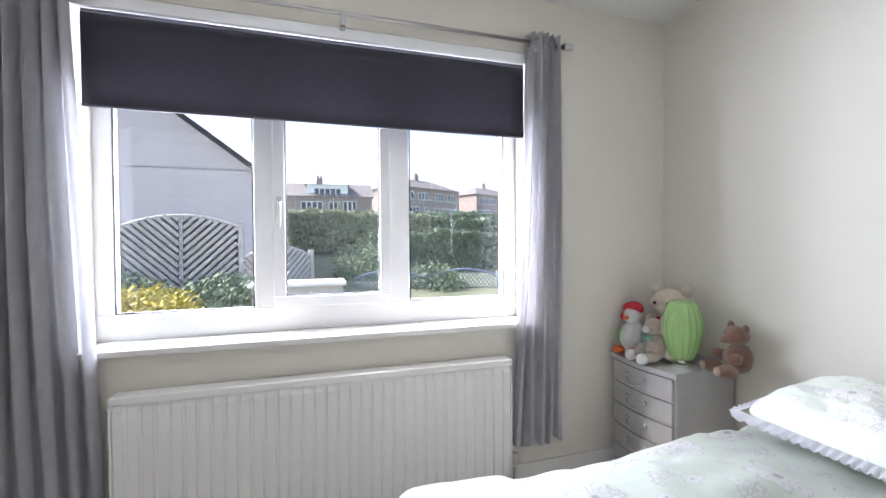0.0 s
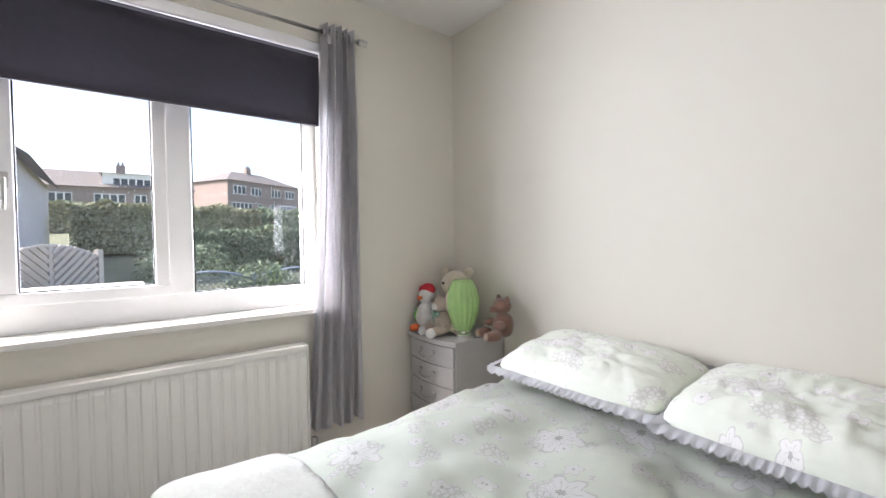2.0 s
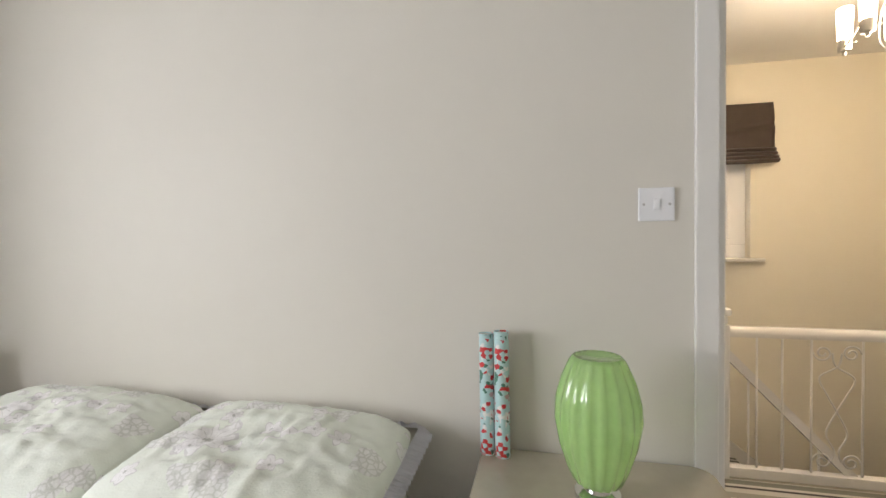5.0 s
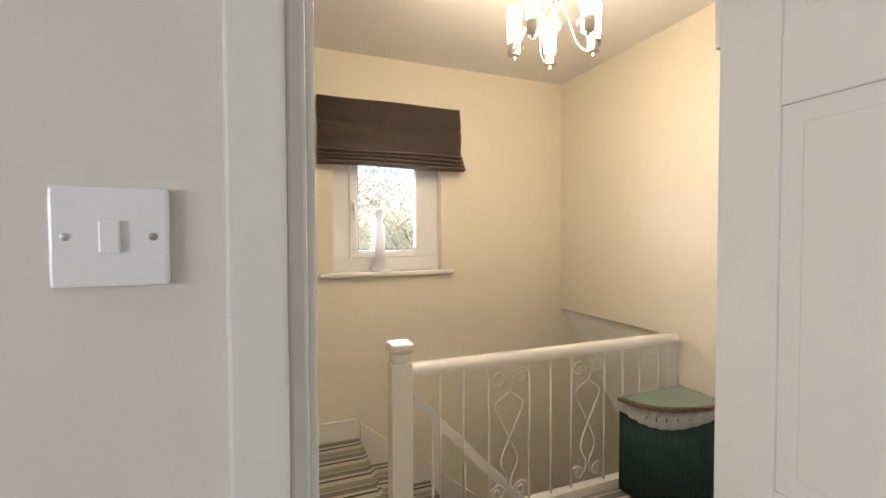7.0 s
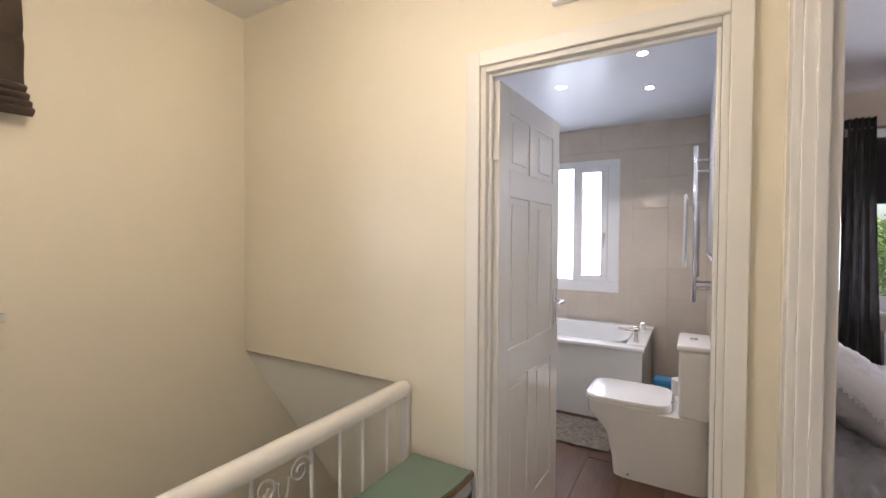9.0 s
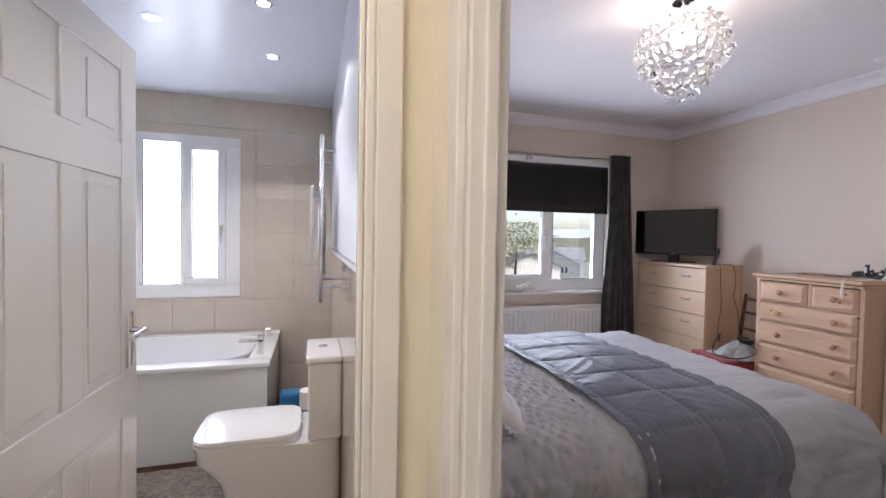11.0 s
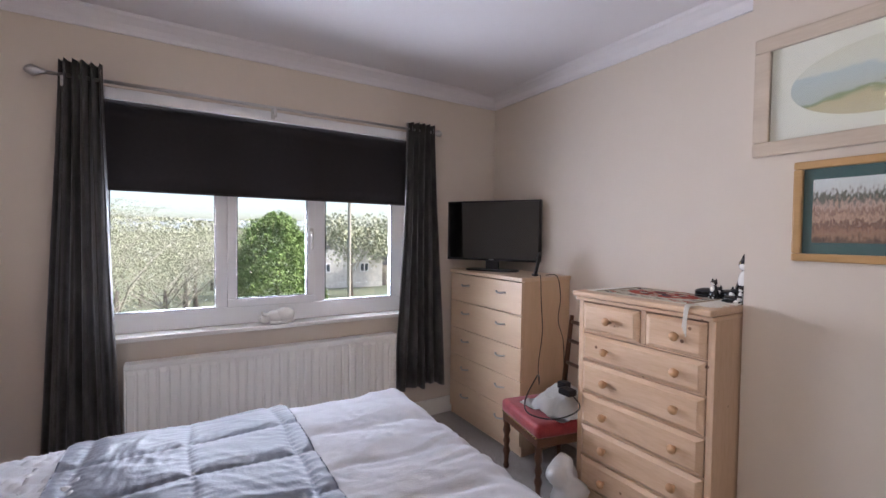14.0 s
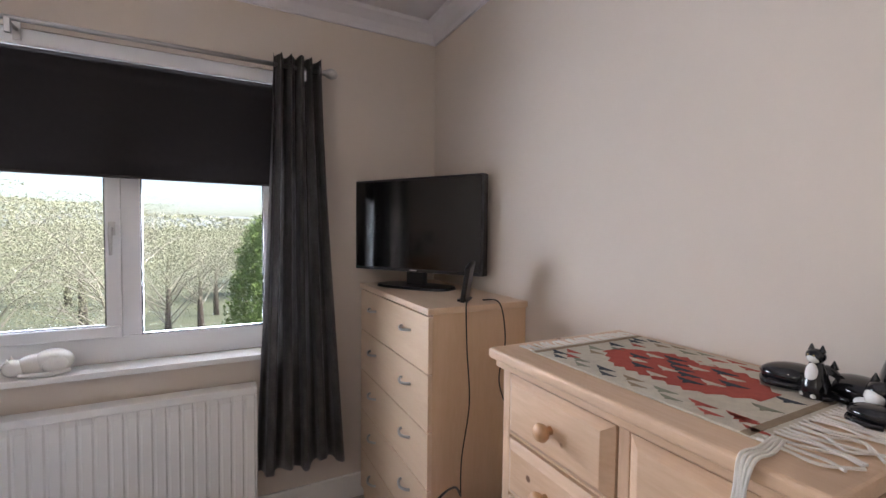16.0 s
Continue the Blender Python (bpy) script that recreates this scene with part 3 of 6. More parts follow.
def panel_door(name, loc, rz, width, height, label, lever=True):
    """leaf along +x from its hinge at loc"""
    d = thing(name, loc, label, "door", rz)
    t, st = .036, .10
    rails = [(.0, .20), (.78, .92), (1.53, 1.64), (height - .10, height)]
    midx0, midx1 = width / 2 - .045, width / 2 + .045
    bs = [(0, -t / 2, 0, st, t / 2, height), (width - st, -t / 2, 0, width, t / 2, height)]
    bs += [(st, -t / 2, a, width - st, t / 2, b) for a, b in rails]
    bs += [(midx0, -t / 2, a[1], midx1, t / 2, b[0]) for a, b in zip(rails, rails[1:])]
    part("leaf", B(*bs, bevel=.003), GLOSSW, d, "white gloss stiles and rails")
    for (a, b), (c, e) in zip(rails, rails[1:]):
        for x0, x1 in ((st, midx0), (midx1, width - st)):
            bm = B((x0, -.012, b, x1, .012, c))
            bm = join(bm, B((x0 + .03, -.0155, b + .03, x1 - .03, .0155, c - .03), bevel=.0034, seg=3))
            part("panel", bm, GLOSSW, d)
    if lever:
        for s in (1, -1):
            part("door_handle", join(B((width - .075, s * t / 2, .93, width - .035, s * (t / 2 + .008), 1.11), bevel=.004), tube([(width - .055, s * t / 2, 1.05), (width - .055, s * (t / 2 + .045), 1.05), (width - .075, s * (t / 2 + .052), 1.05), (width - .165, s * (t / 2 + .05), 1.045)], .009)), CHROME, d, "chrome lever handle on a plate", smooth=40)
    for z in (.2, height - .3):
        part("hinge", B((-.008, -.02, z, .004, .006, z + .09), bevel=.001), GLOSSW, d, "painted hinge")
    return d
panel_door("door_1", (2.448, -2.111, .006), 180, .735, 1.96, "white gloss panelled bedroom door standing open against the wall")
panel_door("door_2", (3.318, LS - .055, .006), -92.5, .715, 1.96, "white gloss panelled bathroom door standing open")

def lathe_at(prof, loc, seg=24, ribs=0, depth=0):
    return moved(lathe(prof, seg, ribs, depth), Matrix.Translation(loc))

# ---- radiators ----
def radiator(x0, x1, z0, z1, yback, n, label):
    r = thing("radiator", ((x0 + x1) / 2, yback, z0), label, "radiator")
    W, H = (x1 - x0) / 2, z1 - z0
    k = round(2 * W / .0495)
    p = 2 * W / k
    bm = bmesh.new()
    prof = []
    for i in range(k):
        a = -W + i * p
        prof += [(a + p * .06, .093), (a + p * .20, .10), (a + p * .80, .10), (a + p * .94, .093)]
    prof = [(-W, .086)] + prof + [(W, .086)]
    rows = [(.0, .0), (.03, 1), (H - .06, 1), (H - .03, 0)]
    vs = [[bm.verts.new((x, n * (.086 + (y - .086) * f), z)) for x, y in prof] for z, f in rows]
    for a, b in zip(vs, vs[1:]):
        for i in range(len(a) - 1): bm.faces.new((a[i], a[i + 1], b[i + 1], b[i]))
    bmesh.ops.recalc_face_normals(bm, faces=bm.faces)
    bmesh.ops.solidify(bm, geom=bm.faces[:], thickness=.004)
    part("front_panel", bm, RADW, r, "ribbed white enamel panel")
    y0, y1 = sorted((n * .018, n * .104))
    part("top_grille", B((-W - .004, y0, H - .032, W + .004, y1, H), bevel=.006), RADW, r)
    for s in (-1, 1): part("side_panel", B((s * W - .004, y0, .0, s * W + .004, y1, H - .034), bevel=.003), RADW, r)
    part("back_panel", B((-W, min(n * .018, n * .03), .02, W, max(n * .018, n * .03), H - .04)), RADW, r)
    part("valve", join(tube([(W + .004, n * .05, .04), (W + .05, n * .05, .04)], .011), tube([(W + .04, n * .05, -z0 + .001), (W + .04, n * .05, .05)], .008), lathe_at([(.012, .05), (.02, .055), (.02, .10), (.014, .108)], (W + .04, n * .05, 0), 14)), STEEL, r, "brass and steel radiator valve with pipe", smooth=40)
    for s in (-.7, .7): part("bracket", B((s * W - .02, min(0, n * .018), .1, s * W + .02, max(0, n * .018), H - .1)), RADW, r)
    return r
radiator(-.327, 1.335, .10, .70, N1, -1, "wide white ribbed panel radiator under the window")
radiator(-.135, 1.455, .13, .71, S2, 1, "white ribbed panel radiator under the window")

# ---- curtains and blinds ----
def curtain(name, xa0, xa1, xb0, xb1, ztop, zbot, y, folds, amp, material, label, seed=0):
    c = thing(name, ((xa0 + xa1) / 2, y, zbot), label, "curtain")
    cx = (xa0 + xa1) / 2
    def f(u, v):
        k = v ** 1.3
        a, b = xa0 + (xb0 - xa0) * k, xa1 + (xb1 - xa1) * k
        ph = folds * 2 * math.pi * u
        w = amp * (1 - .25 * v) * (math.sin(ph) + .25 * math.sin(2.3 * ph + seed + 2 * v)) + .012 * math.sin(5 * v + 9 * u + seed)
        x = a + (b - a) * (u + .012 * math.sin(ph * 2 + v * 3))
        hem = .012 * math.sin(ph * .5 + seed) if v > .98 else 0
        return (x - cx, w, (ztop - zbot) * (1 - v) + hem)
    part("cloth", grid(folds * 12, 26, f, .003), material, c, smooth=True)
    for i in range(folds):
        u = (i + .25) / folds
        x = xa0 + (xa1 - xa0) * u - cx
        m = Matrix.Translation((x, 0, ztop - zbot - .045)) @ Matrix.Rotation(radians(90), 4, "Y")
        bm = tube([(.021 * math.cos(a), .021 * math.sin(a), 0) for a in [k * math.pi / 8 for k in range(17)]], .004, 6)
        part("eyelet", moved(bm, m), STEEL, c, "brushed steel eyelet", smooth=True)
    return c
curtain("curtain", 1.458, 1.64, 1.345, 1.655, 2.33, .235, N1 - .055, 5, .03, CURT1, "pale grey linen eyelet curtain drawn open beside the window", 1)
curtain("curtain", -.95, -.44, -1.0, -.36, 2.33, .22, N1 - .06, 9, .034, CURT1, "pale grey linen eyelet curtain bunched at the window", 2)
curtain("curtain", 1.53, 1.705, 1.46, 1.80, 2.275, .17, S2 + .10, 5, .036, CURT2, "charcoal chenille eyelet curtain drawn open beside the window", 3)
curtain("curtain", -.435, -.215, -.545, -.13, 2.245, .285, S2 + .10, 5, .038, CURT2, "charcoal chenille eyelet curtain drawn open beside the window", 4)

def rod(x0, x1, y, z, wall_y0, brackets, fin, label):
    r = thing("curtain_rod", ((x0 + x1) / 2, y, z), label, "curtain rod")
    cx = (x0 + x1) / 2
    part("pole", tube([(x0 - cx, 0, 0), (x1 - cx, 0, 0)], .0095, 12), STEEL, r, smooth=True)
    for x, s in ((x0, -1), (x1, 1)):
        pr = [(.006, 0), (.012, .01), (.012, .02), (.022, .035), (.026, .055), (.016, .075), (.001, .085)] if fin else [(.01, 0), (.018, .002), (.018, .05), (.001, .052)]
        part("finial", moved(lathe(pr, 16), Matrix.Translation((x - cx, 0, 0)) @ Matrix.Rotation(s * radians(90), 4, "Y")), STEEL, r, smooth=40)
    for x in brackets:
        part("bracket", join(tube([(x - cx, wall_y0 - y, -.012), (x - cx, 0, -.012), (x - cx, 0, .0)], .006, 8), B((x - cx - .012, min(wall_y0 - y, wall_y0 - y - math.copysign(.006, wall_y0 - y)), -.05, x - cx + .012, max(wall_y0 - y, wall_y0 - y - math.copysign(.006, wall_y0 - y)), .03)), B((x - cx - .009, -.009, -.055, x - cx + .009, .009, -.004), bevel=.002)), STEEL, r)
rod(-1.05, 1.665, N1 - .055, 2.285, N1, [-.9, .55, 1.50], False, "brushed steel curtain pole with barrel ends")
rod(-.43, 1.75, S2 + .085, 2.20, S2, [-.36, .69, 1.69], True, "brushed steel curtain pole with round finials")

def roller(x0, x1, z0, z1, y, n, fabric, label):
    b = thing("roller_blind", ((x0 + x1) / 2, y, z1), label, "blind")
    W, H = (x1 - x0) / 2, z1 - z0
    part("fabric", grid(24, 6, lambda u, v: ((u * 2 - 1) * W, .0015 * math.sin(u * 14 + v * 2), -v * H), .0015), fabric, b, smooth=True)
    part("bottom_bar", B((-W, -.006, -H - .012, W, .008, -H), bevel=.003), fabric, b)
    part("tube", moved(lathe([(.02, -W), (.02, W)], 16), Matrix.Translation((0, -n * .02, .02)) @ Matrix.Rotation(radians(90), 4, "Y")), fabric, b, smooth=40)
    for s in (-1, 1): part("bracket", B((s * W - .003, -n * .045 if n < 0 else -.045, 0, s * W + .003, .02, .045)), UPVC, b)
roller(-.445, 1.478, 1.83, 2.185, N1 + .03, -1, BLIND1, "charcoal roller blind pulled part way down the window")
structure("blind_pelmet", B((H1[0], N1 + .002, 2.20, H1[1], N1 + .06, 2.2495), bevel=.004), UPVC, "white blind cassette")
roller(-.285, 1.60, 1.66, 2.125, S2 - .03, 1, BLIND2, "black roller blind pulled part way down the window")
structure("blind_pelmet", B((H2[0], S2 - .06, 2.14, H2[1], S2 - .004, 2.1995), bevel=.004), UPVC, "white blind cassette")

# roman blind on the stair window
rb = thing("roman_blind", (LE, -2.10, 2.23), "brown fabric roman blind folded up above the stair window", "blind")
def rf(u, v):
    y = .49 - u * .98
    z = -v * .34
    x = -.035 - .035 * math.exp(-((v - .62) / .2) ** 2) * (.8 + .3 * math.sin(u * 5)) - .02 * v + .008 * math.sin(u * 9 + v * 7)
    x += .012 * math.exp(-((v - .45 - .12 * math.sin(u * 3)) / .05) ** 2)
    return (x, y, z)
part("fabric", grid(40, 24, rf, .003), ROMAN, rb, smooth=True)
for i in range(4):
    part("fold", grid(30, 8, lambda u, v, i=i: (-.06 - .028 * math.sin(v * math.pi) - i * .006 + .004 * math.sin(u * 8 + i), .495 - u * (.985 + .004 * i), -.33 - i * .026 - v * .034 - .004 * math.sin(u * 6 + i)), .003), ROMAN, rb, smooth=True)
part("head_rail", B((-.018, -.47, -.04, 0, .47, -.012), bevel=.003), UPVC, rb)

# ---- balustrade ----
bal = thing("balustrade", (3.68, -1.85, 0), "white gloss stair balustrade with scrolled metal panels", "balustrade")
part("newel_post", B((-.045, -.045, -.25, .045, .045, .80), bevel=.006), GLOSSW, bal, "square white newel post")
part("newel_cap", join(B((-.038, -.038, .80, .038, .038, .84), bevel=.008), B((-.052, -.052, .845, .052, .052, .885), bevel=.016, seg=3), B((-.035, -.035, .84, .035, .035, .85))), GLOSSW, bal)
prof = [(-.032, 0), (-.036, .02), (-.03, .04), (-.012, .052), (.012, .052), (.03, .04), (.036, .02), (.032, 0)]
def sweep(prof, p0, p1):
    bm = bmesh.new()
    a = [bm.verts.new((p0[0] + x, p0[1], p0[2] + z)) for x, z in prof]
    b = [bm.verts.new((p1[0] + x, p1[1], p1[2] + z)) for x, z in prof]
    n = len(prof)
    for i in range(n): bm.faces.new((a[i], a[(i + 1) % n], b[(i + 1) % n], b[i]))
    bm.faces.new(a[::-1]); bm.faces.new(b)
    bmesh.ops.recalc_face_normals(bm, faces=bm.faces)
    return bm
part("handrail", sweep(prof, (0, -.045, .735), (0, -1.605, .735)), GLOSSW, bal, "rounded white gloss handrail", smooth=50)
part("bottom_rail", B((-.025, -1.60, .0, .025, -.045, .05), bevel=.005), GLOSSW, bal)
part("wall_post", B((-.02, -1.626, .05, .02, -1.60, .735), bevel=.003), GLOSSW, bal)
rodz = [(y, .0055) for y in (-.185, -.30, -.43, -.65, -.775, -.90, -1.11, -1.235, -1.35, -1.49)]
for y, r in rodz:
    part("baluster", tube([(0, y, .05), (0, y, .735)], r, 8), GLOSSW, bal, smooth=True)
def spiral(cx, cz, r, a0, turns, s):
    n = int(18 * turns)
    return [(0, cx + s * r * (1 - .75 * i / n) * math.cos(a0 + 2 * math.pi * turns * i / n), cz + r * (1 - .75 * i / n) * math.sin(a0 + 2 * math.pi * turns * i / n)) for i in range(n + 1)]
def curve_pts(ps, n=8):
    out = []
    P = [Vector(p) for p in ps]
    P = [P[0]] + P + [P[-1]]
    for i in range(1, len(P) - 2):
        for k in range(n):
            t = k / n
            a, b, c, d = P[i - 1], P[i], P[i + 1], P[i + 2]
            out.append(.5 * ((2 * b) + (c - a) * t + (2 * a - 5 * b + 4 * c - d) * t * t + (3 * b - a - 3 * c + d) * t ** 3))
    out.append(P[-2])
    return out
for yc in (-.54, -1.005):
    for s in (-1, 1):
        for pts in (spiral(yc + s * .062, .665, .042, 0 if s < 0 else math.pi, 1.5, -1), spiral(yc + s * .062, .115, .042, 0, 1.5, s)):
            part("scroll", tube(pts, .0045, 6), GLOSSW, bal, smooth=True)
        part("scroll", tube(curve_pts([(0, yc + s * .02, .665), (0, yc + s * .005, .60), (0, yc - s * .075, .54), (0, yc - s * .04, .45), (0, yc, .37), (0, yc + s * .045, .26), (0, yc + s * .01, .17), (0, yc + s * .02, .115)]), .0045, 6), GLOSSW, bal, smooth=True)

# stair flight with handrail, string and treads
st = thing("staircase", (4.2, -1.85, 0), "carpeted staircase going down with a white string and sloping rail", "stairs")
for i in range(13):
    part("step", B((-.48, -.245 * (i + 1), -.195 * (i + 1) - .03, .53, -.245 * i, -.195 * (i + 1)), (-.48, -.245 * i - .02, -.195 * (i + 1), .53, -.245 * i, -.195 * i - .001), bevel=.006), STRIPE, st, "striped carpet step")
def slope(x0, x1, za, zb, y0, y1, k=.92):
    bm = bmesh.new()
    vs = []
    for y in (y0, y1):
        z = -k * (y0 - y) if y != y0 else 0
        vs += [bm.verts.new((x, y, z + zz)) for x, zz in ((x0, za), (x1, za), (x1, zb), (x0, zb))]
    for f in ((0, 1, 2, 3), (7, 6, 5, 4), (0, 4, 5, 1), (1, 5, 6, 2), (2, 6, 7, 3), (3, 7, 4, 0)): bm.faces.new([vs[i] for i in f])
    bmesh.ops.recalc_face_normals(bm, faces=bm.faces)
    return bm
part("wall_string", slope(.53, .549, -.22, .10, -.02, -3.0, .80), GLOSSW, st)
part("inner_string", slope(-.50, -.475, -.25, .04, -.05, -3.0, .80), GLOSSW, st)
part("sloping_rail", slope(-.52, -.465, .60, .66, -.06, -2.3, 1.06), GLOSSW, st, "sloping white stair rail")
for i in range(12):
    y = -.16 - i * .16
    part("baluster", tube([(-.49, y, -.80 * (-y) - .05), (-.49, y, .60 + 1.06 * (y + .06))], .0055, 8), GLOSSW, st, smooth=True)

# ---- bedroom one: bed ----
def hang(d):
    return 0 if d < 0 else d

def cover(x0, x1, y0, y1, ztop, zlow, bump, wrinkle, over=.30, seed=0, nx=70, ny=60, foot=True, sides=(1, 1)):
    """cloth over a mattress: head at x1, foot at x0, hanging on the sides"""
    L, W = x1 - x0, y1 - y0
    def f(u, v):
        a = u * (L + (over if foot else 0)) - (over if foot else 0)
        b = v * (W + 2 * over) - over
        x, y, z = x0 + max(a, 0), y0 + min(max(b, 0), W), ztop
        R = .07
        def fold(t):
            if t < R * 1.57: return R * math.sin(t / R), R * (1 - math.cos(t / R))
            return R, R + (t - R * 1.57)
        if a < 0:
            o, d = fold(-a); x -= o; z -= d
        if b < 0:
            o, d = fold(-b); y -= o; z -= d
        if b > W:
            o, d = fold(b - W); y += o; z -= d
        p = Vector((x, y, z))
        edge = min(max(a, 0), max(min(b, W - b), 0))
        z += bump * (1 - math.exp(-edge / .25)) + wrinkle * (noise.fractal(Vector((x * 2.2 + seed, y * 3.1, z * 1.5)), 1, 2, 3) + .5 * abs(noise.noise(Vector((x * 7 + seed, y * 5, 0)))))
        if b < 0 or b > W: y += .02 * math.sin(x * 13 + seed) * min(1, (hang(-b) + hang(b - W)) / .15)
        if a < 0: x += .02 * math.sin(y * 12 + seed) * min(1, -a / .15)
        return (x, y, max(z, zlow))
    return grid(nx, ny, f, .012)

def pillow(name, L, W, H, m, material, parent=None, label="", frill=0.0, seed=0, gather=0.0):
    def sh(u, v, s):
        a, b = u * 2 - 1, v * 2 - 1
        e = (1 - abs(a) ** 3.2) * (1 - abs(b) ** 3.2)
        pin = 1 - .05 * (a * a) * (1 - b * b) - .05 * (b * b) * (1 - a * a)
        h = H / 2 * max(e, 0) ** .5
        z = s * (h + (.022 * noise.noise(Vector((a * 2.2 + seed, b * 2.6, s + 4))) + .012 * abs(noise.noise(Vector((a * 7 + seed, b * 3, s))))) * (e ** .5) + .007 * noise.noise(Vector((a * 13 + seed, b * 8, s))) * (e ** .5))
        z += s * .016 * (.25 - abs(noise.noise(Vector((a * 4 + seed, b * 9 + a * 3, s + 1))))) * e ** .5
        if gather: z += s * gather * math.sin(b * 26 + 5 * noise.noise(Vector((a * 3, b * 3, seed)))) * math.exp(-((abs(a) - .62) / .2) ** 2) * e ** .5
        return (a * L / 2 * (1 - .04 * (1 - a * a) * b * b - .07 * a ** 4 * b ** 4), b * W / 2 * (1 - .05 * (1 - b * b) * a * a - .10 * a ** 4 * b ** 4), z)
    bm = join(grid(60, 44, lambda u, v: sh(u, v, 1)), grid(60, 44, lambda u, v: sh(u, v, -1)))
    bmesh.ops.remove_doubles(bm, verts=bm.verts, dist=1e-4)
    bmesh.ops.recalc_face_normals(bm, faces=bm.faces)
    p = part(name, bm, material, parent, label, smooth=True)
    if not parent:
        p.matrix_world = m
        tagged(p, category="pillow")
    if frill:
        def fr(u, v):
            a = u * 2 * math.pi
            c, s = math.cos(a), math.sin(a)
            k = 1 / max(abs(c), abs(s))
            x, y = c * k * L / 2 * .985, s * k * W / 2 * .985
            nx, ny = (math.copysign(1, c) if abs(c) >= abs(s) else 0), (math.copysign(1, s) if abs(s) >= abs(c) else 0)
            d = v * frill
            return (x + nx * d, y + ny * d, .005 * v * math.sin(u * 560) - .012 * v)
        part("frill", grid(620, 3, fr, .002), WHITEC, p, "white gathered cotton frill", smooth=True)
    return p

bed = thing("double_bed", (1.45, .16, 0), "double bed base with mattress under sage floral bedding", "bed")
part("divan_base", B((-.72, -.67, .04, .90, .69, .28), bevel=.02), mat("grey_divan_cloth", (.45, .44, .42), .9, bump=.4, bscale=300), bed)
part("mattress", B((-.72, -.67, .29, .90, .69, .50), bevel=.06, seg=4), WHITEC, bed, smooth=40)
for x in (-.6, .7):
    for y in (-.6, .6): part("castor", tube([(x, y, 0), (x, y, .04)], .03, 12), BLACK, bed)
duv = part("duvet", cover(.70, 2.30, -.53, .87, .525, .10, .06, .042, .26, 4, 90, 70), FLORAL, None, "pale sage cotton duvet printed with white flowers", smooth=True)
tagged(duv, category="duvet")
thr = part("throw", moved(cover(.69, .98, -.53, .88, .53, .14, .10, .018, .25, 4, 24, 70), Matrix()), KNIT, None, "cream chunky knitted throw across the foot of the bed", smooth=True)
tagged(thr, category="throw")
pillow("pillow", .72, .47, .18, pose(2.11, .44, .685, 0, -7, 0) @ pose(0, 0, 0, 0, 0, 90), FLORAL, None, "sage floral pillow with a white frilled edge", .045, 1)
pillow("pillow", .68, .50, .17, pose(2.10, -.25, .68, 0, -8, 0) @ pose(0, 0, 0, 0, 0, 88), FLORAL, None, "sage floral pillow with a white frilled edge", .045, 5)

# silver chest of drawers
def swing_handle(parent, y, z, x, w=.075, material=STEEL):
    bm = tube(curve_pts([(x, y - w, z), (x - .018, y - w * .85, z - .018), (x - .03, y, z - .032), (x - .018, y + w * .85, z - .018), (x, y + w, z)], 5), .0042, 6)
    for s in (-1, 1): bm = join(bm, ball((x - .006, y + s * w, z + .002), .011, .7, 1.2, 1.2, 8))
    return part("handle", join(bm, ball((x - .028, y, z - .032), .009, .8, 1.6, 1, 8)), material, parent, "ornate drop handle", smooth=True)
ch = thing("chest_of_drawers", (2.17, 1.39, 0), "small silver-painted bow-front chest of five drawers", "chest of drawers")
def bow(y): return -.185 - .03 * math.cos(y / .205 * 1.5)
def bowed(y0, y1, z0, z1, back, out=0.0, n=12):
    ol = [(bow(y0 + (y1 - y0) * i / n) - out, y0 + (y1 - y0) * i / n) for i in range(n + 1)] + [(back, y1), (back, y0)]
    return extrude_xy(ol, z0, z1)
part("carcass", join(bowed(-.205, .205, .06, .645, .18, -.012)), SILVER, ch)
part("top", bowed(-.222, .222, .645, .668, .19, .012), SILVER, ch, "silver top with a faint red and gilt edge")
part("plinth", bowed(-.215, .215, 0, .07, .185, .004), SILVER, ch)
for i in range(5):
    z = .082 + i * .112
    d = part("drawer", bowed(-.195, .195, z, z + .104, -.16, 0.002), SILVER, ch)
    swing_handle(d, 0, z + .06, -.215, .06)

# green glass lamps
def lime_lamp(loc, k=1.0):
    l = thing("table_lamp", loc, "lime green ribbed glass table lamp on a small chrome foot", "lamp")
    pr = [(.035, .03), (.052, .04), (.066, .07), (.083, .12), (.092, .17), (.09, .21), (.078, .255), (.06, .295), (.052, .305), (.046, .302), (.001, .300)]
    part("shade", lathe([(r * k, z * k * 1.06) for r, z in pr], 72, 18, .035), LIME, l, "ribbed lime glass shade", smooth=True)
    part("foot", lathe([(.05 * k, 0), (.05 * k, .014), (.03 * k, .02), (.028 * k, .034)], 24), CHROME, l, smooth=40)
    return l
lime_lamp((2.12, 1.27, .668), .98)
lime_lamp((2.16, -1.055, .672), .98)

# soft toys: one plain mesh each
def toy(name, loc, rz, label, col, bodies, rough=.02):
    """bodies: (x, y, z, r, sx, sy, sz, material or None)"""
    t = thing(name, loc, label, "soft toy", rz)
    base = mat(name + "_plush", col, .95, var=.2, scale=40, bump=1, bscale=400, sheen=.5)
    main = None
    for (pn, mt, bl) in bodies:
        for x, y, z, r, sx, sy, sz in bl:
            part(pn, ball((x, y, z), r, sx, sy, sz, 14, .12), mt or base, t, smooth=True)
    return t
DARK = mat("bead_eye", (.01, .01, .01), .1)
ORANGE = mat("orange_felt", (.75, .16, .05), .9, bump=.5, bscale=200)
REDF = mat("red_knit", (.55, .03, .05), .95, bump=1, bscale=120)
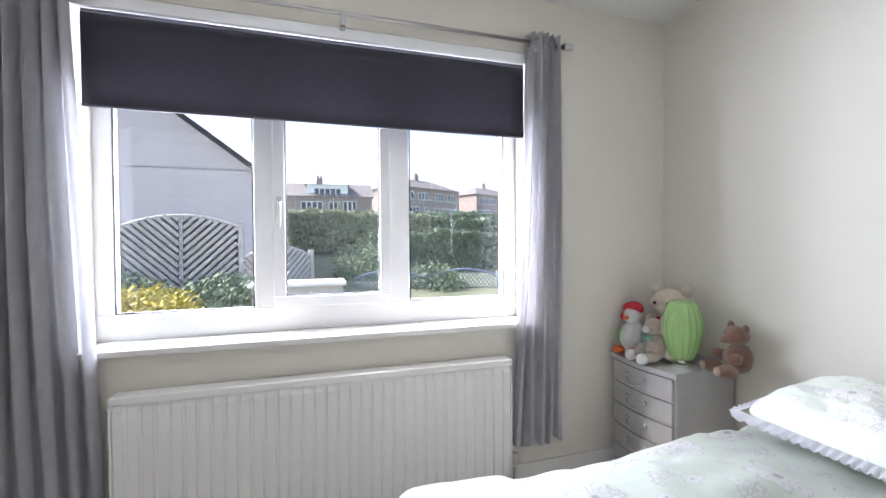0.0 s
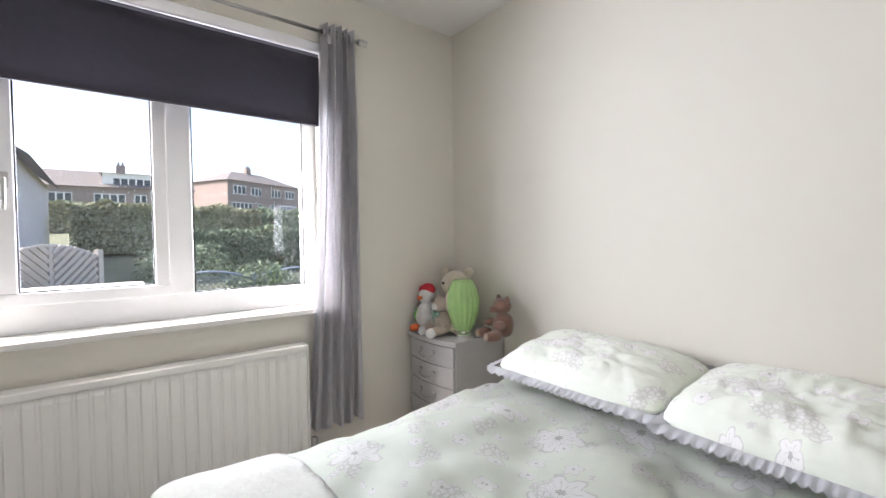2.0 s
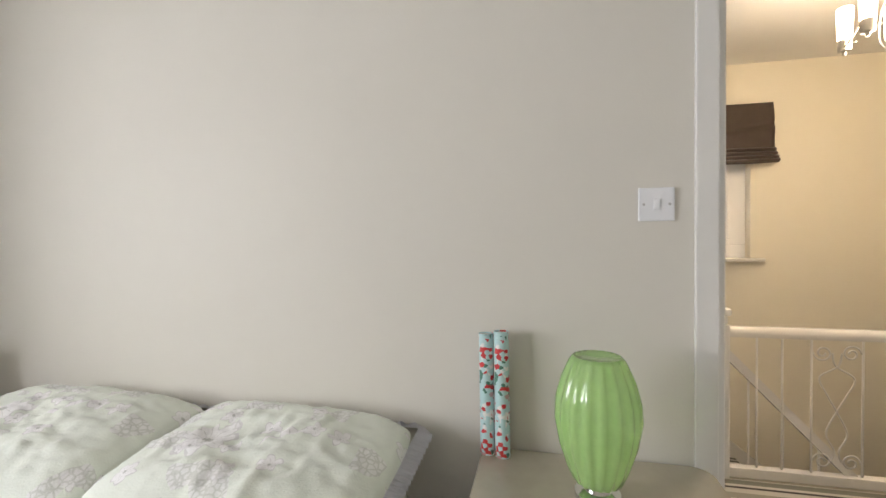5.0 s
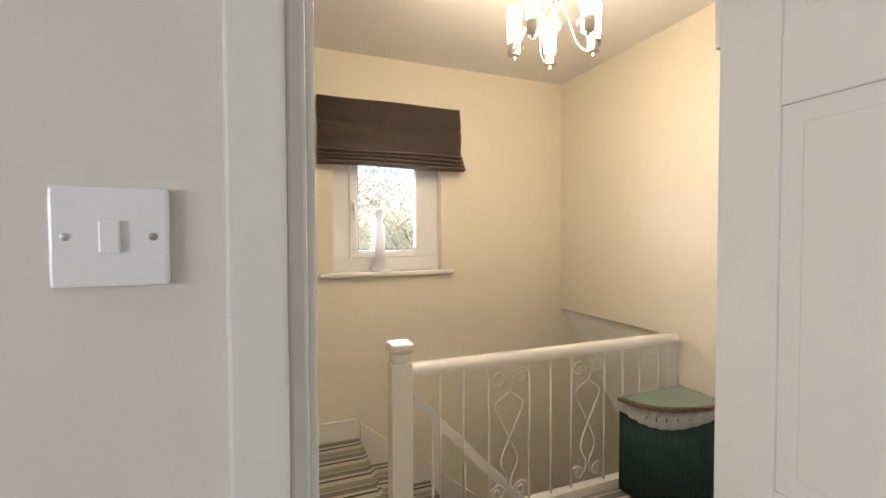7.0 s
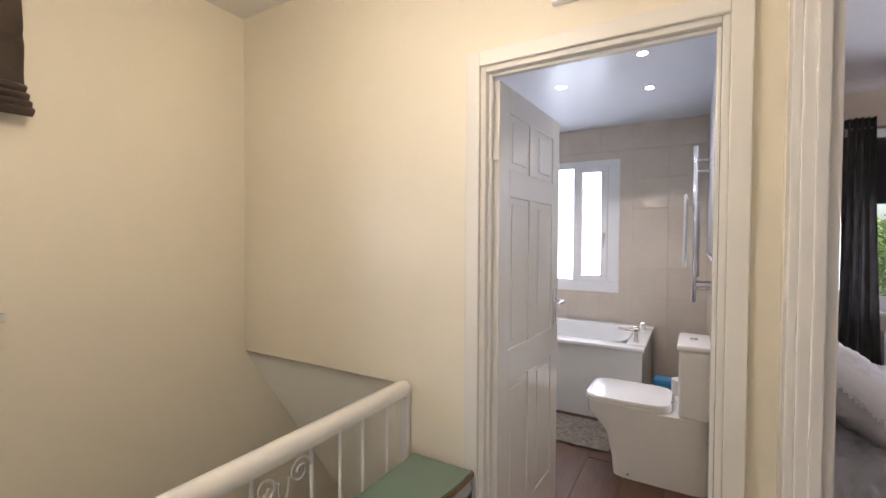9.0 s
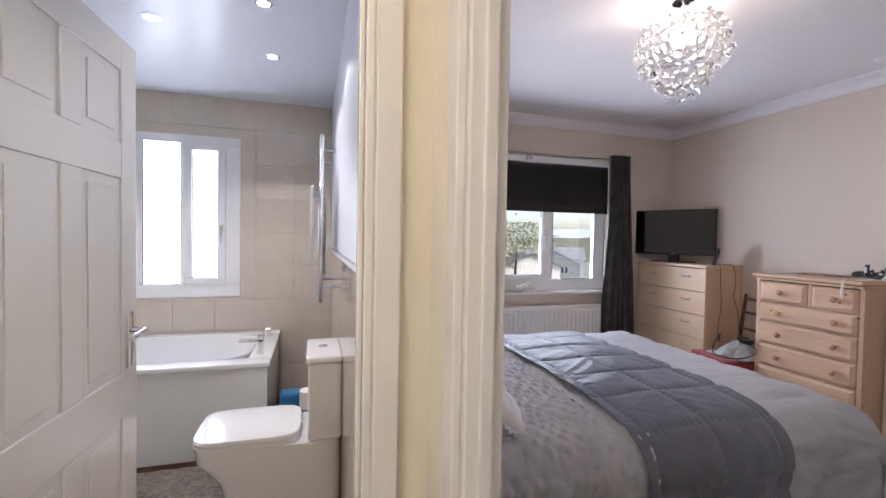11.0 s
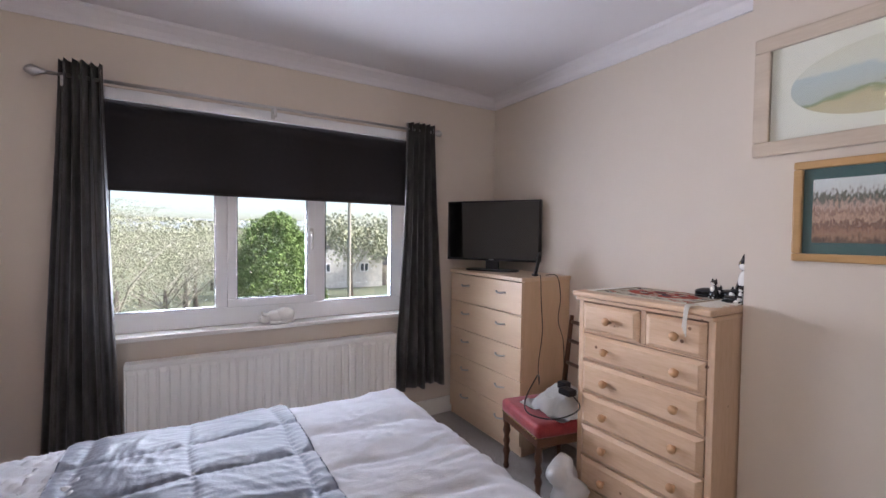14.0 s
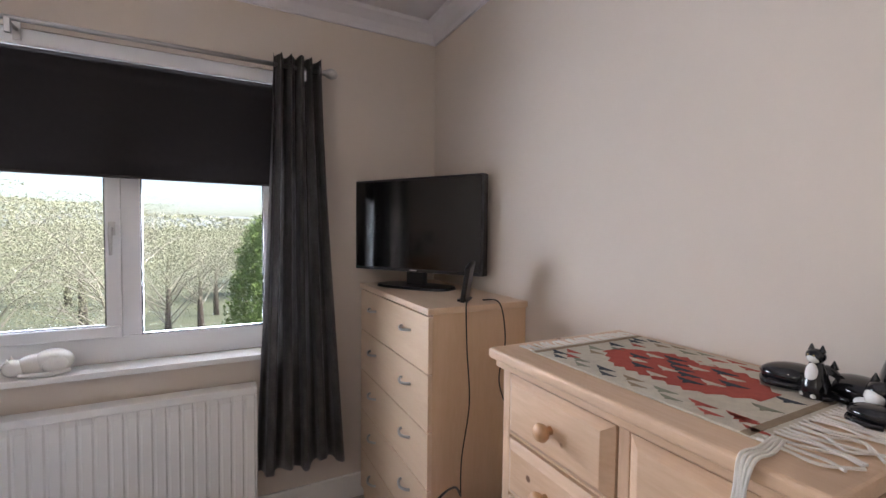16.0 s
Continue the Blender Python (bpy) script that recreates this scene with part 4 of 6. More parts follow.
WHF = mat("white_plush", (.72, .72, .70), .95, var=.1, scale=40, bump=1, bscale=400, sheen=.5)
GREENF = mat("green_plush", (.18, .55, .15), .9, bump=.8, bscale=300)
SAGEF = mat("sage_ribbon", (.25, .42, .34), .6)
TANF = mat("tan_plush", (.45, .33, .24), .95, var=.2, scale=40, bump=1, bscale=400, sheen=.4)
toy("toy_bear", (2.22, 1.44, .668), 15, "large cream plush bear sitting against the wall", (.66, .58, .46), [
    ("body", None, [(0, 0, .11, .10, .9, 1.0, 1.1)]), ("head", None, [(-.02, -.01, .27, .088, 1, 1.1, .95), (-.08, -.01, .25, .038, 1, 1.1, .8)]),
    ("ear", None, [(-.01, .075, .345, .03, .6, 1, 1), (-.01, -.09, .345, .03, .6, 1, 1)]), ("leg", None, [(-.12, .07, .045, .042, 1.5, .9, .9), (-.12, -.08, .045, .042, 1.5, .9, .9)]),
    ("eye", DARK, [(-.10, .028, .285, .009, 1, 1, 1), (-.10, -.045, .285, .009, 1, 1, 1)]), ("collar", REDF, [(-.03, -.01, .20, .055, 1.1, 1.2, .22)])])
toy("toy_penguin", (2.06, 1.53, .668), 10, "white and grey plush penguin in a red woolly hat", (.30, .32, .36), [
    ("body", WHF, [(0, 0, .09, .072, .9, .95, 1.25)]), ("head", WHF, [(-.005, 0, .205, .048, 1, 1, 1)]), ("wing", None, [(.01, .068, .10, .05, .5, .4, 1.1), (.01, -.062, .10, .05, .5, .4, 1.1)]),
    ("hat", REDF, [(.01, .0, .245, .046, 1, 1.05, .75), (.03, .045, .235, .04, .8, 1, .8), (.035, .085, .185, .022, 1, 1, 1)]), ("beak", ORANGE, [(-.055, 0, .20, .014, 1.8, 1, .7)]),
    ("foot", ORANGE, [(-.06, .045, .022, .028, 1.3, 1, .75), (-.06, -.04, .022, .028, 1.3, 1, .75)]), ("scarf", GREENF, [(-.02, .055, .09, .033, .9, .6, 1.3)])])
toy("toy_rabbit", (2.055, 1.37, .668), -8, "beige plush rabbit with long ears and a sage bow", (.47, .38, .31), [
    ("body", None, [(0, 0, .075, .058, .9, .95, 1.15)]), ("head", None, [(-.01, 0, .175, .045, 1.1, 1, .95)]), ("ear", None, [(.0, .052, .175, .028, .6, .7, 2.0), (.01, -.045, .19, .028, .6, .7, 1.9)]),
    ("muzzle", WHF, [(-.05, 0, .165, .022, 1, 1.1, .9)]), ("paw", WHF, [(-.105, .05, .028, .028, 1, 1, 1), (-.105, -.045, .028, .028, 1, 1, 1)]),
    ("leg", None, [(-.06, .045, .035, .03, 1.7, .9, .9), (-.06, -.04, .035, .03, 1.7, .9, .9)]), ("bow", SAGEF, [(-.05, .022, .125, .02, .5, 1.2, .7), (-.05, -.022, .125, .02, .5, 1.2, .7), (-.052, .015, .095, .014, .4, .7, 2)])])
toy("toy_teddy", (2.24, 1.08, .668), -20, "brown curly plush teddy leaning at the edge of the chest", (.20, .10, .065), [
    ("body", None, [(0, 0, .075, .062, .95, 1.05, 1.1)]), ("head", None, [(-.01, 0, .175, .052, 1, 1.1, .9), (-.055, 0, .162, .024, 1, 1, .8)]), ("ear", None, [(0, .052, .215, .02, .6, 1, 1), (0, -.052, .215, .02, .6, 1, 1)]),
    ("leg", None, [(-.085, .055, .03, .032, 1.5, 1, .95), (-.085, -.06, .03, .032, 1.5, 1, .95)]), ("arm", None, [(-.05, .06, .085, .026, 1.3, .9, .9), (-.05, -.06, .085, .026, 1.3, .9, .9)]),
    ("foot_pad", TANF, [(-.128, .055, .03, .02, .5, 1, 1), (-.128, -.06, .03, .02, .5, 1, 1)])])

# bedside cabinet and wrapping rolls
bs = thing("bedside_cabinet", (2.14, -1.06, 0), "silver and gilt bedside cabinet with a rounded top", "bedside cabinet")
def rrect(w, h, r, n=6):
    out = []
    for cx, cy, a0 in ((w - r, h - r, 0), (-w + r, h - r, 90), (-w + r, -h + r, 180), (w - r, -h + r, 270)):
        out += [(cx + r * math.cos(radians(a0 + 90 * i / n)), cy + r * math.sin(radians(a0 + 90 * i / n))) for i in range(n + 1)]
    return out
part("top", extrude_xy(rrect(.215, .285, .05), .645, .668), mat("champagne_top", (.52, .47, .38), .25, metal=.3, var=.08, coat=.3), bs, "glossy champagne top")
part("gilt_edge", extrude_xy(rrect(.22, .29, .052), .63, .648), BRASS, bs)
part("carcass", B((-.20, -.27, .06, .20, .27, .63), bevel=.01), SILVER, bs)
for i in range(3):
    d = part("drawer", B((-.212, -.25, .09 + i * .18, -.2, .25, .255 + i * .18), bevel=.004), SILVER, bs)
    swing_handle(d, 0, .18 + i * .18, -.212, .07)
part("plinth", B((-.19, -.26, 0, .19, .26, .06)), SILVER, bs)
WRAP = mat("wrapping_paper", (.45, .66, .66), .35, var=.02)
n_, l_, b_ = nodes_of(WRAP)
v_ = n_.new("ShaderNodeTexVoronoi"); v_.inputs["Scale"].default_value = 92
t_ = n_.new("ShaderNodeTexCoord"); l_.new(t_.outputs["Object"], v_.inputs["Vector"])
l_.new(ramp(n_, l_, n_gate(n_, l_, v_), [(0, (.50, .70, .70)), (.62, (.50, .70, .70)), (.63, (.62, .05, .05)), (.78, (.62, .05, .05)), (.79, (.08, .22, .16)), (.88, (.08, .22, .16)), (.89, (.8, .8, .78)), (1, (.8, .8, .78))]), b_.inputs["Base Color"])
for i, (y, top, lab) in enumerate(((-.790, .992, "pale blue"), (-.832, 1.001, "pale blue and red"))):
    r = thing("wrapping_paper_roll", (2.30 - i * .01, y - .01, 0.0), lab + " roll of wrapping paper leaning beside the bed", "paper roll")
    tp = (.035, .012, top)
    part("paper", tube([(0, 0, .002), tp], .020, 20, caps=False), WRAP, r, smooth=True)
    part("core", tube([(0, 0, .001), (.035, .012, top - .004)], .0165, 16), PAPER, r, smooth=40)

# switches and sockets
def plate(name, m, w, label, rocker=1, screws=True):
    p = thing(name, (0, 0, 0), label, "switch")
    p.matrix_world = m
    part("face", B((-w / 2, -.043, 0, w / 2, .043, .009), bevel=.003), UPVC, p)
    part("rocker", B((-.008, -.014, .009, .008, .014, .013), bevel=.002), UPVC, p)
    for s in (-1, 1): part("screw", moved(lathe([(.0035, 0), (.0035, .002), (.001, .0025)], 10), Matrix.Translation((s * (w / 2 - .012), 0, .008))), STEEL, p)
    return p
plate("light_switch", Matrix.Translation((E1, -1.226, 1.335)) @ Euler((radians(90), 0, radians(-90))).to_matrix().to_4x4(), .086, "square white plastic light switch on the cream wall")
plate("wall_socket", Matrix.Translation((LE, -1.31, .20)) @ Euler((radians(90), 0, radians(-90))).to_matrix().to_4x4(), .146, "double white plastic wall socket")
plate("wall_socket", Matrix.Translation((-.86, -4.12, .16)) @ Euler((radians(90), 0, radians(90))).to_matrix().to_4x4(), .146, "double white plastic wall socket")
# alarm box over the bathroom door
ab = thing("door_chime", (3.04, LS, 2.19), "small white plastic box on the wall above the bathroom door", "chime")
part("case", B((-.045, 0, -.04, .045, .03, .06), bevel=.005), UPVC, ab)
part("cover", B((-.032, .03, -.02, .032, .034, .04), bevel=.002), UPVC, ab)

# ---- landing things ----
def shell_quarter(r, z0, z1, name, material, parent, label="", inset=0.0, n=18):
    ol = [(0 - inset, 0 - inset)] + [(-inset - (r - inset) * math.cos(k * math.pi / 2 / n), -inset - (r - inset) * math.sin(k * math.pi / 2 / n)) for k in range(n + 1)]
    return part(name, extrude_xy([(x, -y) for x, y in ol], z0, z1), material, parent, label)
bk = thing("laundry_basket", (3.625, LS + .03, 0), "dark green woven cane corner basket with a sage glass lid", "laundry basket")
R = .45
def rounded(a, k=1.0, q=.80):
    """a generous quarter round, fuller than a circle"""
    return -R * k * max(math.cos(a), 0) ** q, R * k * max(math.sin(a), 0) ** q
ol = [(0, 0)] + [rounded(k * math.pi / 2 / 40, .94) for k in range(41)]
part("body", extrude_xy([(x - .012, y + .012) for x, y in ol], .02, .445), BASKG, bk, "dark green cane body")
for k in range(41):
    a = k * math.pi / 2 / 40
    x, y = rounded(a, .945)
    x, y = x - .012, y + .012
    part("cane", tube([(x, y, .02), (x, y, .445)], .006, 6), BASKG, bk, smooth=True)
def lin(u, v):
    a = u * math.pi / 2
    rr = R * (.95 + .03 * v) + .006 * math.sin(u * 60)
    x, y = rounded(a, rr / R)
    return (-.012 + x, .012 + y, .475 - v * (.035 + .045 * math.sin(u * math.pi)) )
part("lining", grid(60, 4, lin, .006), TOWEL, bk, "cream cotton lining", smooth=True)
ol2 = [(0, 0)] + [rounded(a) for a in [k * math.pi / 2 / 24 for k in range(25)]]
lid = part("lid", extrude_xy(ol2, .478, .496), wood("worn_bronze_rim", (.10, .055, .03), (.22, .13, .07)), bk, "worn bronze painted lid rim")
part("glass", extrude_xy([(x * .96 - .008, y * .96 + .008) for x, y in ol2], .496, .502), GLASSG, lid, "sage green glass top")
for x, y in ((-.008, .012), (-R + .012, .012), (-.012, R - .012)): part("corner", ball((x, y, .498), .012, 1, 1, .7, 8), BRASS, lid)

for o_ in list(bk.children_recursive):
    if o_.parent == bk:
        o_.data.transform(Matrix.Diagonal((.60, 1, 1.01, 1)))
        for c_ in o_.children: c_.data.transform(Matrix.Diagonal((.60, 1, 1.01, 1)))

fg = thing("figurine", (LE + .02, -2.02, 1.102), "tall white frosted statue on the stair window sill", "statue")
part("statue", join(lathe([(.07, 0), (.072, .012), (.05, .02), (.036, .05), (.03, .10), (.036, .18), (.04, .24), (.034, .30), (.022, .335), (.026, .36), (.034, .385), (.03, .41), (.012, .425)], 20), ball((0, .03, .395), .018, .8, 1.6, .8, 8)), mat("frosted_white_ceramic", (.82, .84, .88), .35, trans=.15), fg, smooth=True)

cl = thing("chandelier", (3.43, -2.46, CZ + .010), "brushed nickel five-arm chandelier with frosted tube shades, lit", "ceiling light")
part("ceiling_rose", lathe([(.055, -.040), (.06, -.020), (.06, -.010)], 24), STEEL, cl, smooth=40)
part("stem", tube([(0, 0, -.03), (0, 0, -.30)], .007, 10), STEEL, cl, smooth=True)
part("hub", lathe([(.004, -.36), (.02, -.345), (.026, -.32), (.02, -.30), (.008, -.29)], 18), STEEL, cl, smooth=40)
for i in range(5):
    a = radians(72 * i + 43.6)
    ca, sa = math.cos(a), math.sin(a)
    P = lambda r, z, s=0: (.82 * (ca * r - sa * s), .82 * (sa * r + ca * s), z)
    arm = part("arm", tube(curve_pts([P(.0, -.30), P(.03, -.22, .02), P(.09, -.25, .05), P(.15, -.36, .06), P(.20, -.405, .035), P(.235, -.40, 0), P(.235, -.385, -.03), P(.20, -.38, -.04), P(.17, -.385, -.02)], 8), .0035, 8), STEEL, cl, smooth=True)
    part("lamp_holder", moved(lathe([(.006, -.440), (.009, -.432), (.007, -.426), (.026, -.42), (.028, -.372), (.025, -.368)], 16), Matrix.Translation(P(.215, 0))), STEEL, cl, smooth=40)
    sh = part("tube_shade", moved(lathe([(.024, -.375), (.027, -.36), (.030, -.28), (.032, -.225), (.029, -.22), (.001, -.22)], 18), Matrix.Translation(P(.215, 0))), BULB, cl, "frosted glass tube shade, lit", smooth=40)
lamp("chandelier_light", "POINT", Matrix.Translation((3.43, -2.46, 2.14)), 10, (1, .84, .62), radius=.20)

# ---- bathroom ----
tw = thing("toilet", (2.568, -4.83, 0), "white ceramic close-coupled toilet with a soft square lid", "toilet")
def sup(w, l, e=3.2, n=36, x0=0.0):
    return [(x0 + l / 2 * (1 + math.copysign(abs(math.cos(a)) ** (2 / e), math.cos(a))), w / 2 * math.copysign(abs(math.sin(a)) ** (2 / e), math.sin(a))) for a in [2 * math.pi * k / n for k in range(n)]]
def loft(rows, cap=True):
    bm = bmesh.new()
    rs = [[bm.verts.new((x, y, z)) for x, y in ol] for ol, z in rows]
    for a, b in zip(rs, rs[1:]):
        for i in range(len(a)): bm.faces.new((a[i], a[(i + 1) % len(a)], b[(i + 1) % len(a)], b[i]))
    if cap: bm.faces.new(rs[0][::-1]); bm.faces.new(rs[-1])
    bmesh.ops.recalc_face_normals(bm, faces=bm.faces)
    return bm
part("pan", loft([(sup(.36, .49, 7), 0), (sup(.36, .50, 7), .10), (sup(.365, .54, 6), .24), (sup(.37, .60, 5), .30), (sup(.375, .64, 5), .34), (sup(.375, .645, 5), .405)]), CERAMIC, tw, smooth=40)
part("seat", loft([(sup(.385, .46, 5, x0=.185), .407), (sup(.39, .465, 5, x0=.185), .42), (sup(.385, .46, 5, x0=.185), .427)]), CERAMIC, tw, smooth=40)
part("lid", loft([(sup(.385, .46, 5, x0=.185), .429), (sup(.39, .465, 5, x0=.185), .44), (sup(.38, .455, 5, x0=.19), .452), (sup(.33, .41, 5, x0=.21), .457)]), CERAMIC, tw, smooth=40)
part("cistern", B((0, -.18, .405, .155, .18, .77), bevel=.02, seg=4), CERAMIC, tw, smooth=40)
ld = part("cistern_lid", B((-.0, -.187, .772, .165, .187, .805), bevel=.012, seg=3), CERAMIC, tw, smooth=40)
part("flush_button", moved(lathe([(.022, 0), (.022, .006), (.018, .008)], 20), Matrix.Translation((.085, 0, .805))), CHROME, ld, smooth=40)
for s in (-1, 1): part("hinge", tube([(.19, s * .07, .41), (.19, s * .07, .45)], .012, 12), CHROME, tw, smooth=40)
part("fixing_cap", moved(lathe([(.008, 0), (.006, .006)], 10), Matrix.Translation((.40, .181, .03)) @ Matrix.Rotation(radians(-90), 4, "X")), CHROME, tw)

bt = thing("bathtub", (2.96, -6.40, 0), "white acrylic bath with a flat white panel along the window wall", "bathtub")
bm = B((0, .01, .545, 1.75, .98, .585))
part("front_panel", B((.015, .945, 0, 1.75, .965, .545), bevel=.004), ACRYL, bt)
part("end_panel", B((.015, .02, 0, .035, .945, .545), bevel=.004), ACRYL, bt)
rim = [(0, .012, .545, 1.75, .13, .58), (0, .86, .545, 1.75, .985, .58), (0, .13, .545, .14, .86, .58), (1.66, .13, .545, 1.75, .86, .58)]
part("rim", B(*rim, bevel=.012, seg=3), ACRYL, bt, smooth=40)
def bath_in(z, k):
    return ([(.9 + (.76 - k) * math.copysign(abs(math.cos(a)) ** .4, math.cos(a)), .495 + (.365 - k * .8) * math.copysign(abs(math.sin(a)) ** .4, math.sin(a))) for a in [2 * math.pi * i / 40 for i in range(40)]], z)
bmi = loft([bath_in(.15, .14), bath_in(.17, .10), bath_in(.4, .05), bath_in(.575, 0)], cap=False)
bmi.faces.new([v for v in bmi.verts if abs(v.co.z - .15) < 1e-4])
bmesh.ops.reverse_faces(bmi, faces=bmi.faces)
part("tub", bmi, ACRYL, bt, smooth=40)
tp = part("tap", join(B((.05, .80, .58, .09, .84, .70), bevel=.006), B((.05, .80, .67, .20, .84, .69), bevel=.005), B((.055, .79, .70, .085, .85, .715), bevel=.004)), CHROME, bt, "square chrome mixer tap")
part("tap", B((.05, .30, .58, .09, .34, .66), bevel=.006), CHROME, bt)

rl = thing("towel_rail", (2.60, -5.62, 1.0), "tall chrome ladder towel rail on the bathroom wall", "towel rail")
for y in (-.25, .25): part("upright", tube([(.06, y, -.05), (.06, y, 1.0)], .014, 12), CHROME, rl, smooth=True)
for i in range(14):
    part("rung", tube([(.06, -.25, .0 + i * .072), (.06, .25, i * .072)], .009, 10), CHROME, rl, smooth=True)
for y in (-.25, .25):
    for z in (.05, .9): part("bracket", tube([(-.03, y, z), (.06, y, z)], .01, 8), CHROME, rl)
twl = thing("bath_towel", (2.67, -5.58, 1.0), "white terry towel folded over the chrome rail", "towel")
part("cloth", grid(14, 30, lambda u, v: ((.045 if v < .5 else -.03 + .0) * 1 + .012 * math.sin(u * 9 + v * 3), (u - .5) * .40, .70 - abs(v - .42) * (1.25 if v < .42 else 1.0)), .012), TOWEL, twl, smooth=True)
rg = thing("bath_mat", (3.42, -5.12, 0), "cream tufted bath mat on the dark floor", "bath mat")
def tuft(u, v):
    return ((u - .5) * .62, (v - .5) * .46, .012 + .012 * abs(noise.noise(Vector((u * 24, v * 18, 0)))))
part("mat_cloth", grid(60, 44, tuft, .01), mat("cream_tufts", (.50, .45, .38), .95, var=.5, scale=40, bump=1, bscale=120), rg, smooth=True)
tr = thing("toilet_roll", (2.72, -5.20, 0), "white toilet roll on a chrome stand beside the cistern", "toilet roll")
part("stand", join(tube([(0, 0, .0), (0, 0, .62)], .006, 8), lathe([(.07, 0), (.07, .01), (.01, .016)], 20)), CHROME, tr, smooth=40)
part("roll", lathe_at([(.02, 0), (.055, 0), (.055, .10), (.02, .10)], (0, 0, .36), 24), PAPER, tr, smooth=40)
bb = thing("cleaning_bottle", (2.80, -5.32, 0), "blue plastic cleaning caddy on the floor by the bath", "caddy")
part("tub", B((-.09, -.06, 0, .09, .06, .42), bevel=.02), mat("blue_plastic", (.02, .16, .34), .3), bb)
sp_ = [(2.94, -4.792), (2.954, -5.428), (3.50, -5.117), (3.52, -4.45), (3.52, -5.80)]
for x, y in sp_[:3]:
    s = thing("downlight", (x, y, BZ), "small round recessed downlight, lit", "downlight", group="bathroom downlights")
    part("bezel", lathe([(.028, -.004), (.042, -.004), (.042, 0), (.028, 0)], 24), CHROME, s, smooth=40)
    part("lens", lathe([(.001, -.006), (.027, -.006), (.027, 0)], 20), SPOT, s)
    lamp("downlight_lamp", "SPOT", look((x + .05, y + .05, BZ - .03), (x + .05, y + .05, 0)), 8, (1, .93, .85), radius=.012).data.spot_size = radians(120)

# ---- bedroom two ----
b2 = thing("double_bed", (1.30, -4.76, 0), "double bed base with mattress against the east wall", "bed")
part("divan_base", B((-1.02, -.72, .05, 1.12, .84, .30), bevel=.02), mat("oatmeal_divan_cloth", (.50, .47, .43), .9, bump=.4, bscale=300), b2)
part("mattress", B((-1.02, -.72, .31, 1.12, .84, .55), bevel=.06, seg=4), WHITEC, b2, smooth=40)
for x in (-.8, .9):
    for y in (-.6, .6): part("castor", tube([(x, y, 0), (x, y, .05)], .03, 12), BLACK, b2)
# the cloth layers share one profile: over the mattress, round its edge and down
FAR, NEAR, FOOT = -5.50, -3.965, .28
def drape(a0, a1, b0, b1, relief, off, nx, ny, zmin=.06, thick=.010, ztop=.585):
    R = .11
    def roll(t):
        if t <= 0: return 0, 0, 0
        if t < R * 1.5708: return R * math.sin(t / R), R * (1 - math.cos(t / R)), t / R
        return R, R + t - R * 1.5708, math.pi / 2
    def f(u, v):
        a, b = a0 + (a1 - a0) * u, b0 + (b1 - b0) * v
        ox, dx, tx = roll(FOOT - a)
        on, dn, tn = roll(b - NEAR)
        of, df, tf = roll(FAR - b)
        edge = max(0, min(a - FOOT + .1, NEAR - b + .1, b - FAR + .1))
        h = relief(a, b) + off
        p = Vector((max(a, FOOT) - ox, min(max(b, FAR), NEAR) + on - of, ztop + .07 * (1 - math.exp(-edge / .16)) - dx - max(dn, df)))
        side = Vector((-math.sin(tx), math.sin(tn) - math.sin(tf), math.cos(tx) * math.cos(tn) * math.cos(tf) + .02)).normalized()
        if dn > .15 or df > .15: p.y += (.018 * math.sin(a * 17 + b)) * (1 if dn else -1)
        if dx > .15: p.x += .018 * math.sin(b * 15)
        p += side * h
        return (p.x, p.y, max(p.z, zmin))
    return grid(nx, ny, f, thick)
def creases(x, y, s=0.0):
    w = noise.noise(Vector((x * 2.1 + s, y * 2.3, s))) * .35
    return .3 - abs(noise.noise(Vector(((x + w) * 5 + s, (y + w) * 11, 2)))) + .5 * (.3 - abs(noise.noise(Vector(((x + w) * 17, (y - w) * 21, s)))))
def seam(t, k=.55):
    return abs(math.sin(math.pi * t)) ** k
def duvet_relief(a, b):
    w = .03 * noise.noise(Vector((a * 3, b * 2, 5)))
    return .020 * seam((b + w) / .27, .35) - .01 + .016 * creases(a * .8, b * 1.3, 3) + .012 * noise.noise(Vector((a * 2.4, b * 2, 1)))
def smock_relief(a, b):
    w = .05 * noise.noise(Vector((a * 7, b * 7, 1)))
    u, v = (a + b * .8 + w) / .064, (a - b * .8 + w) / .064
    return .013 * (seam(u, .8) * seam(v, .8)) + .016 * (.3 - abs(noise.noise(Vector((a * 26, b * 24, 7))))) + .02 * noise.noise(Vector((a * 4, b * 4, 3)))
def quilt_relief(a, b):
    w = .012 * noise.noise(Vector((a * 4, b * 4, 8)))
    cols = min(abs(a + w - .86), abs(a + w - 1.17), abs(a + w - 1.47))
    rows = abs(((b + w) / .262 + .5) % 1 - .5) * .262
    d = min(cols, rows)
    stitch = 1 - math.exp(-d / .022)
    pucker = math.exp(-d / .03) * .0016 * math.sin((a if d == rows else b) * 210 + 6 * noise.noise(Vector((a * 9, b * 9, 2))))
    return .011 * stitch + pucker + .0085 * creases(a * .9, b * .8, 11) * stitch + .012 * noise.noise(Vector((a * 3, b * 2.2, 4)))
d2 = part("duvet", drape(-.16, 1.60, FAR - .45, NEAR + .55, duvet_relief, 0, 130, 190), WHITEC, None, "white cotton duvet with stitched channels over the foot of the bed", smooth=True)
tagged(d2, category="duvet")
d3 = part("bedspread", drape(1.44, 2.34, FAR - .45, NEAR + .55, smock_relief, .006, 110, 300), WHITEC, None, "white ruched textured bed cover at the pillow end", smooth=True)
tagged(d3, category="bedspread")
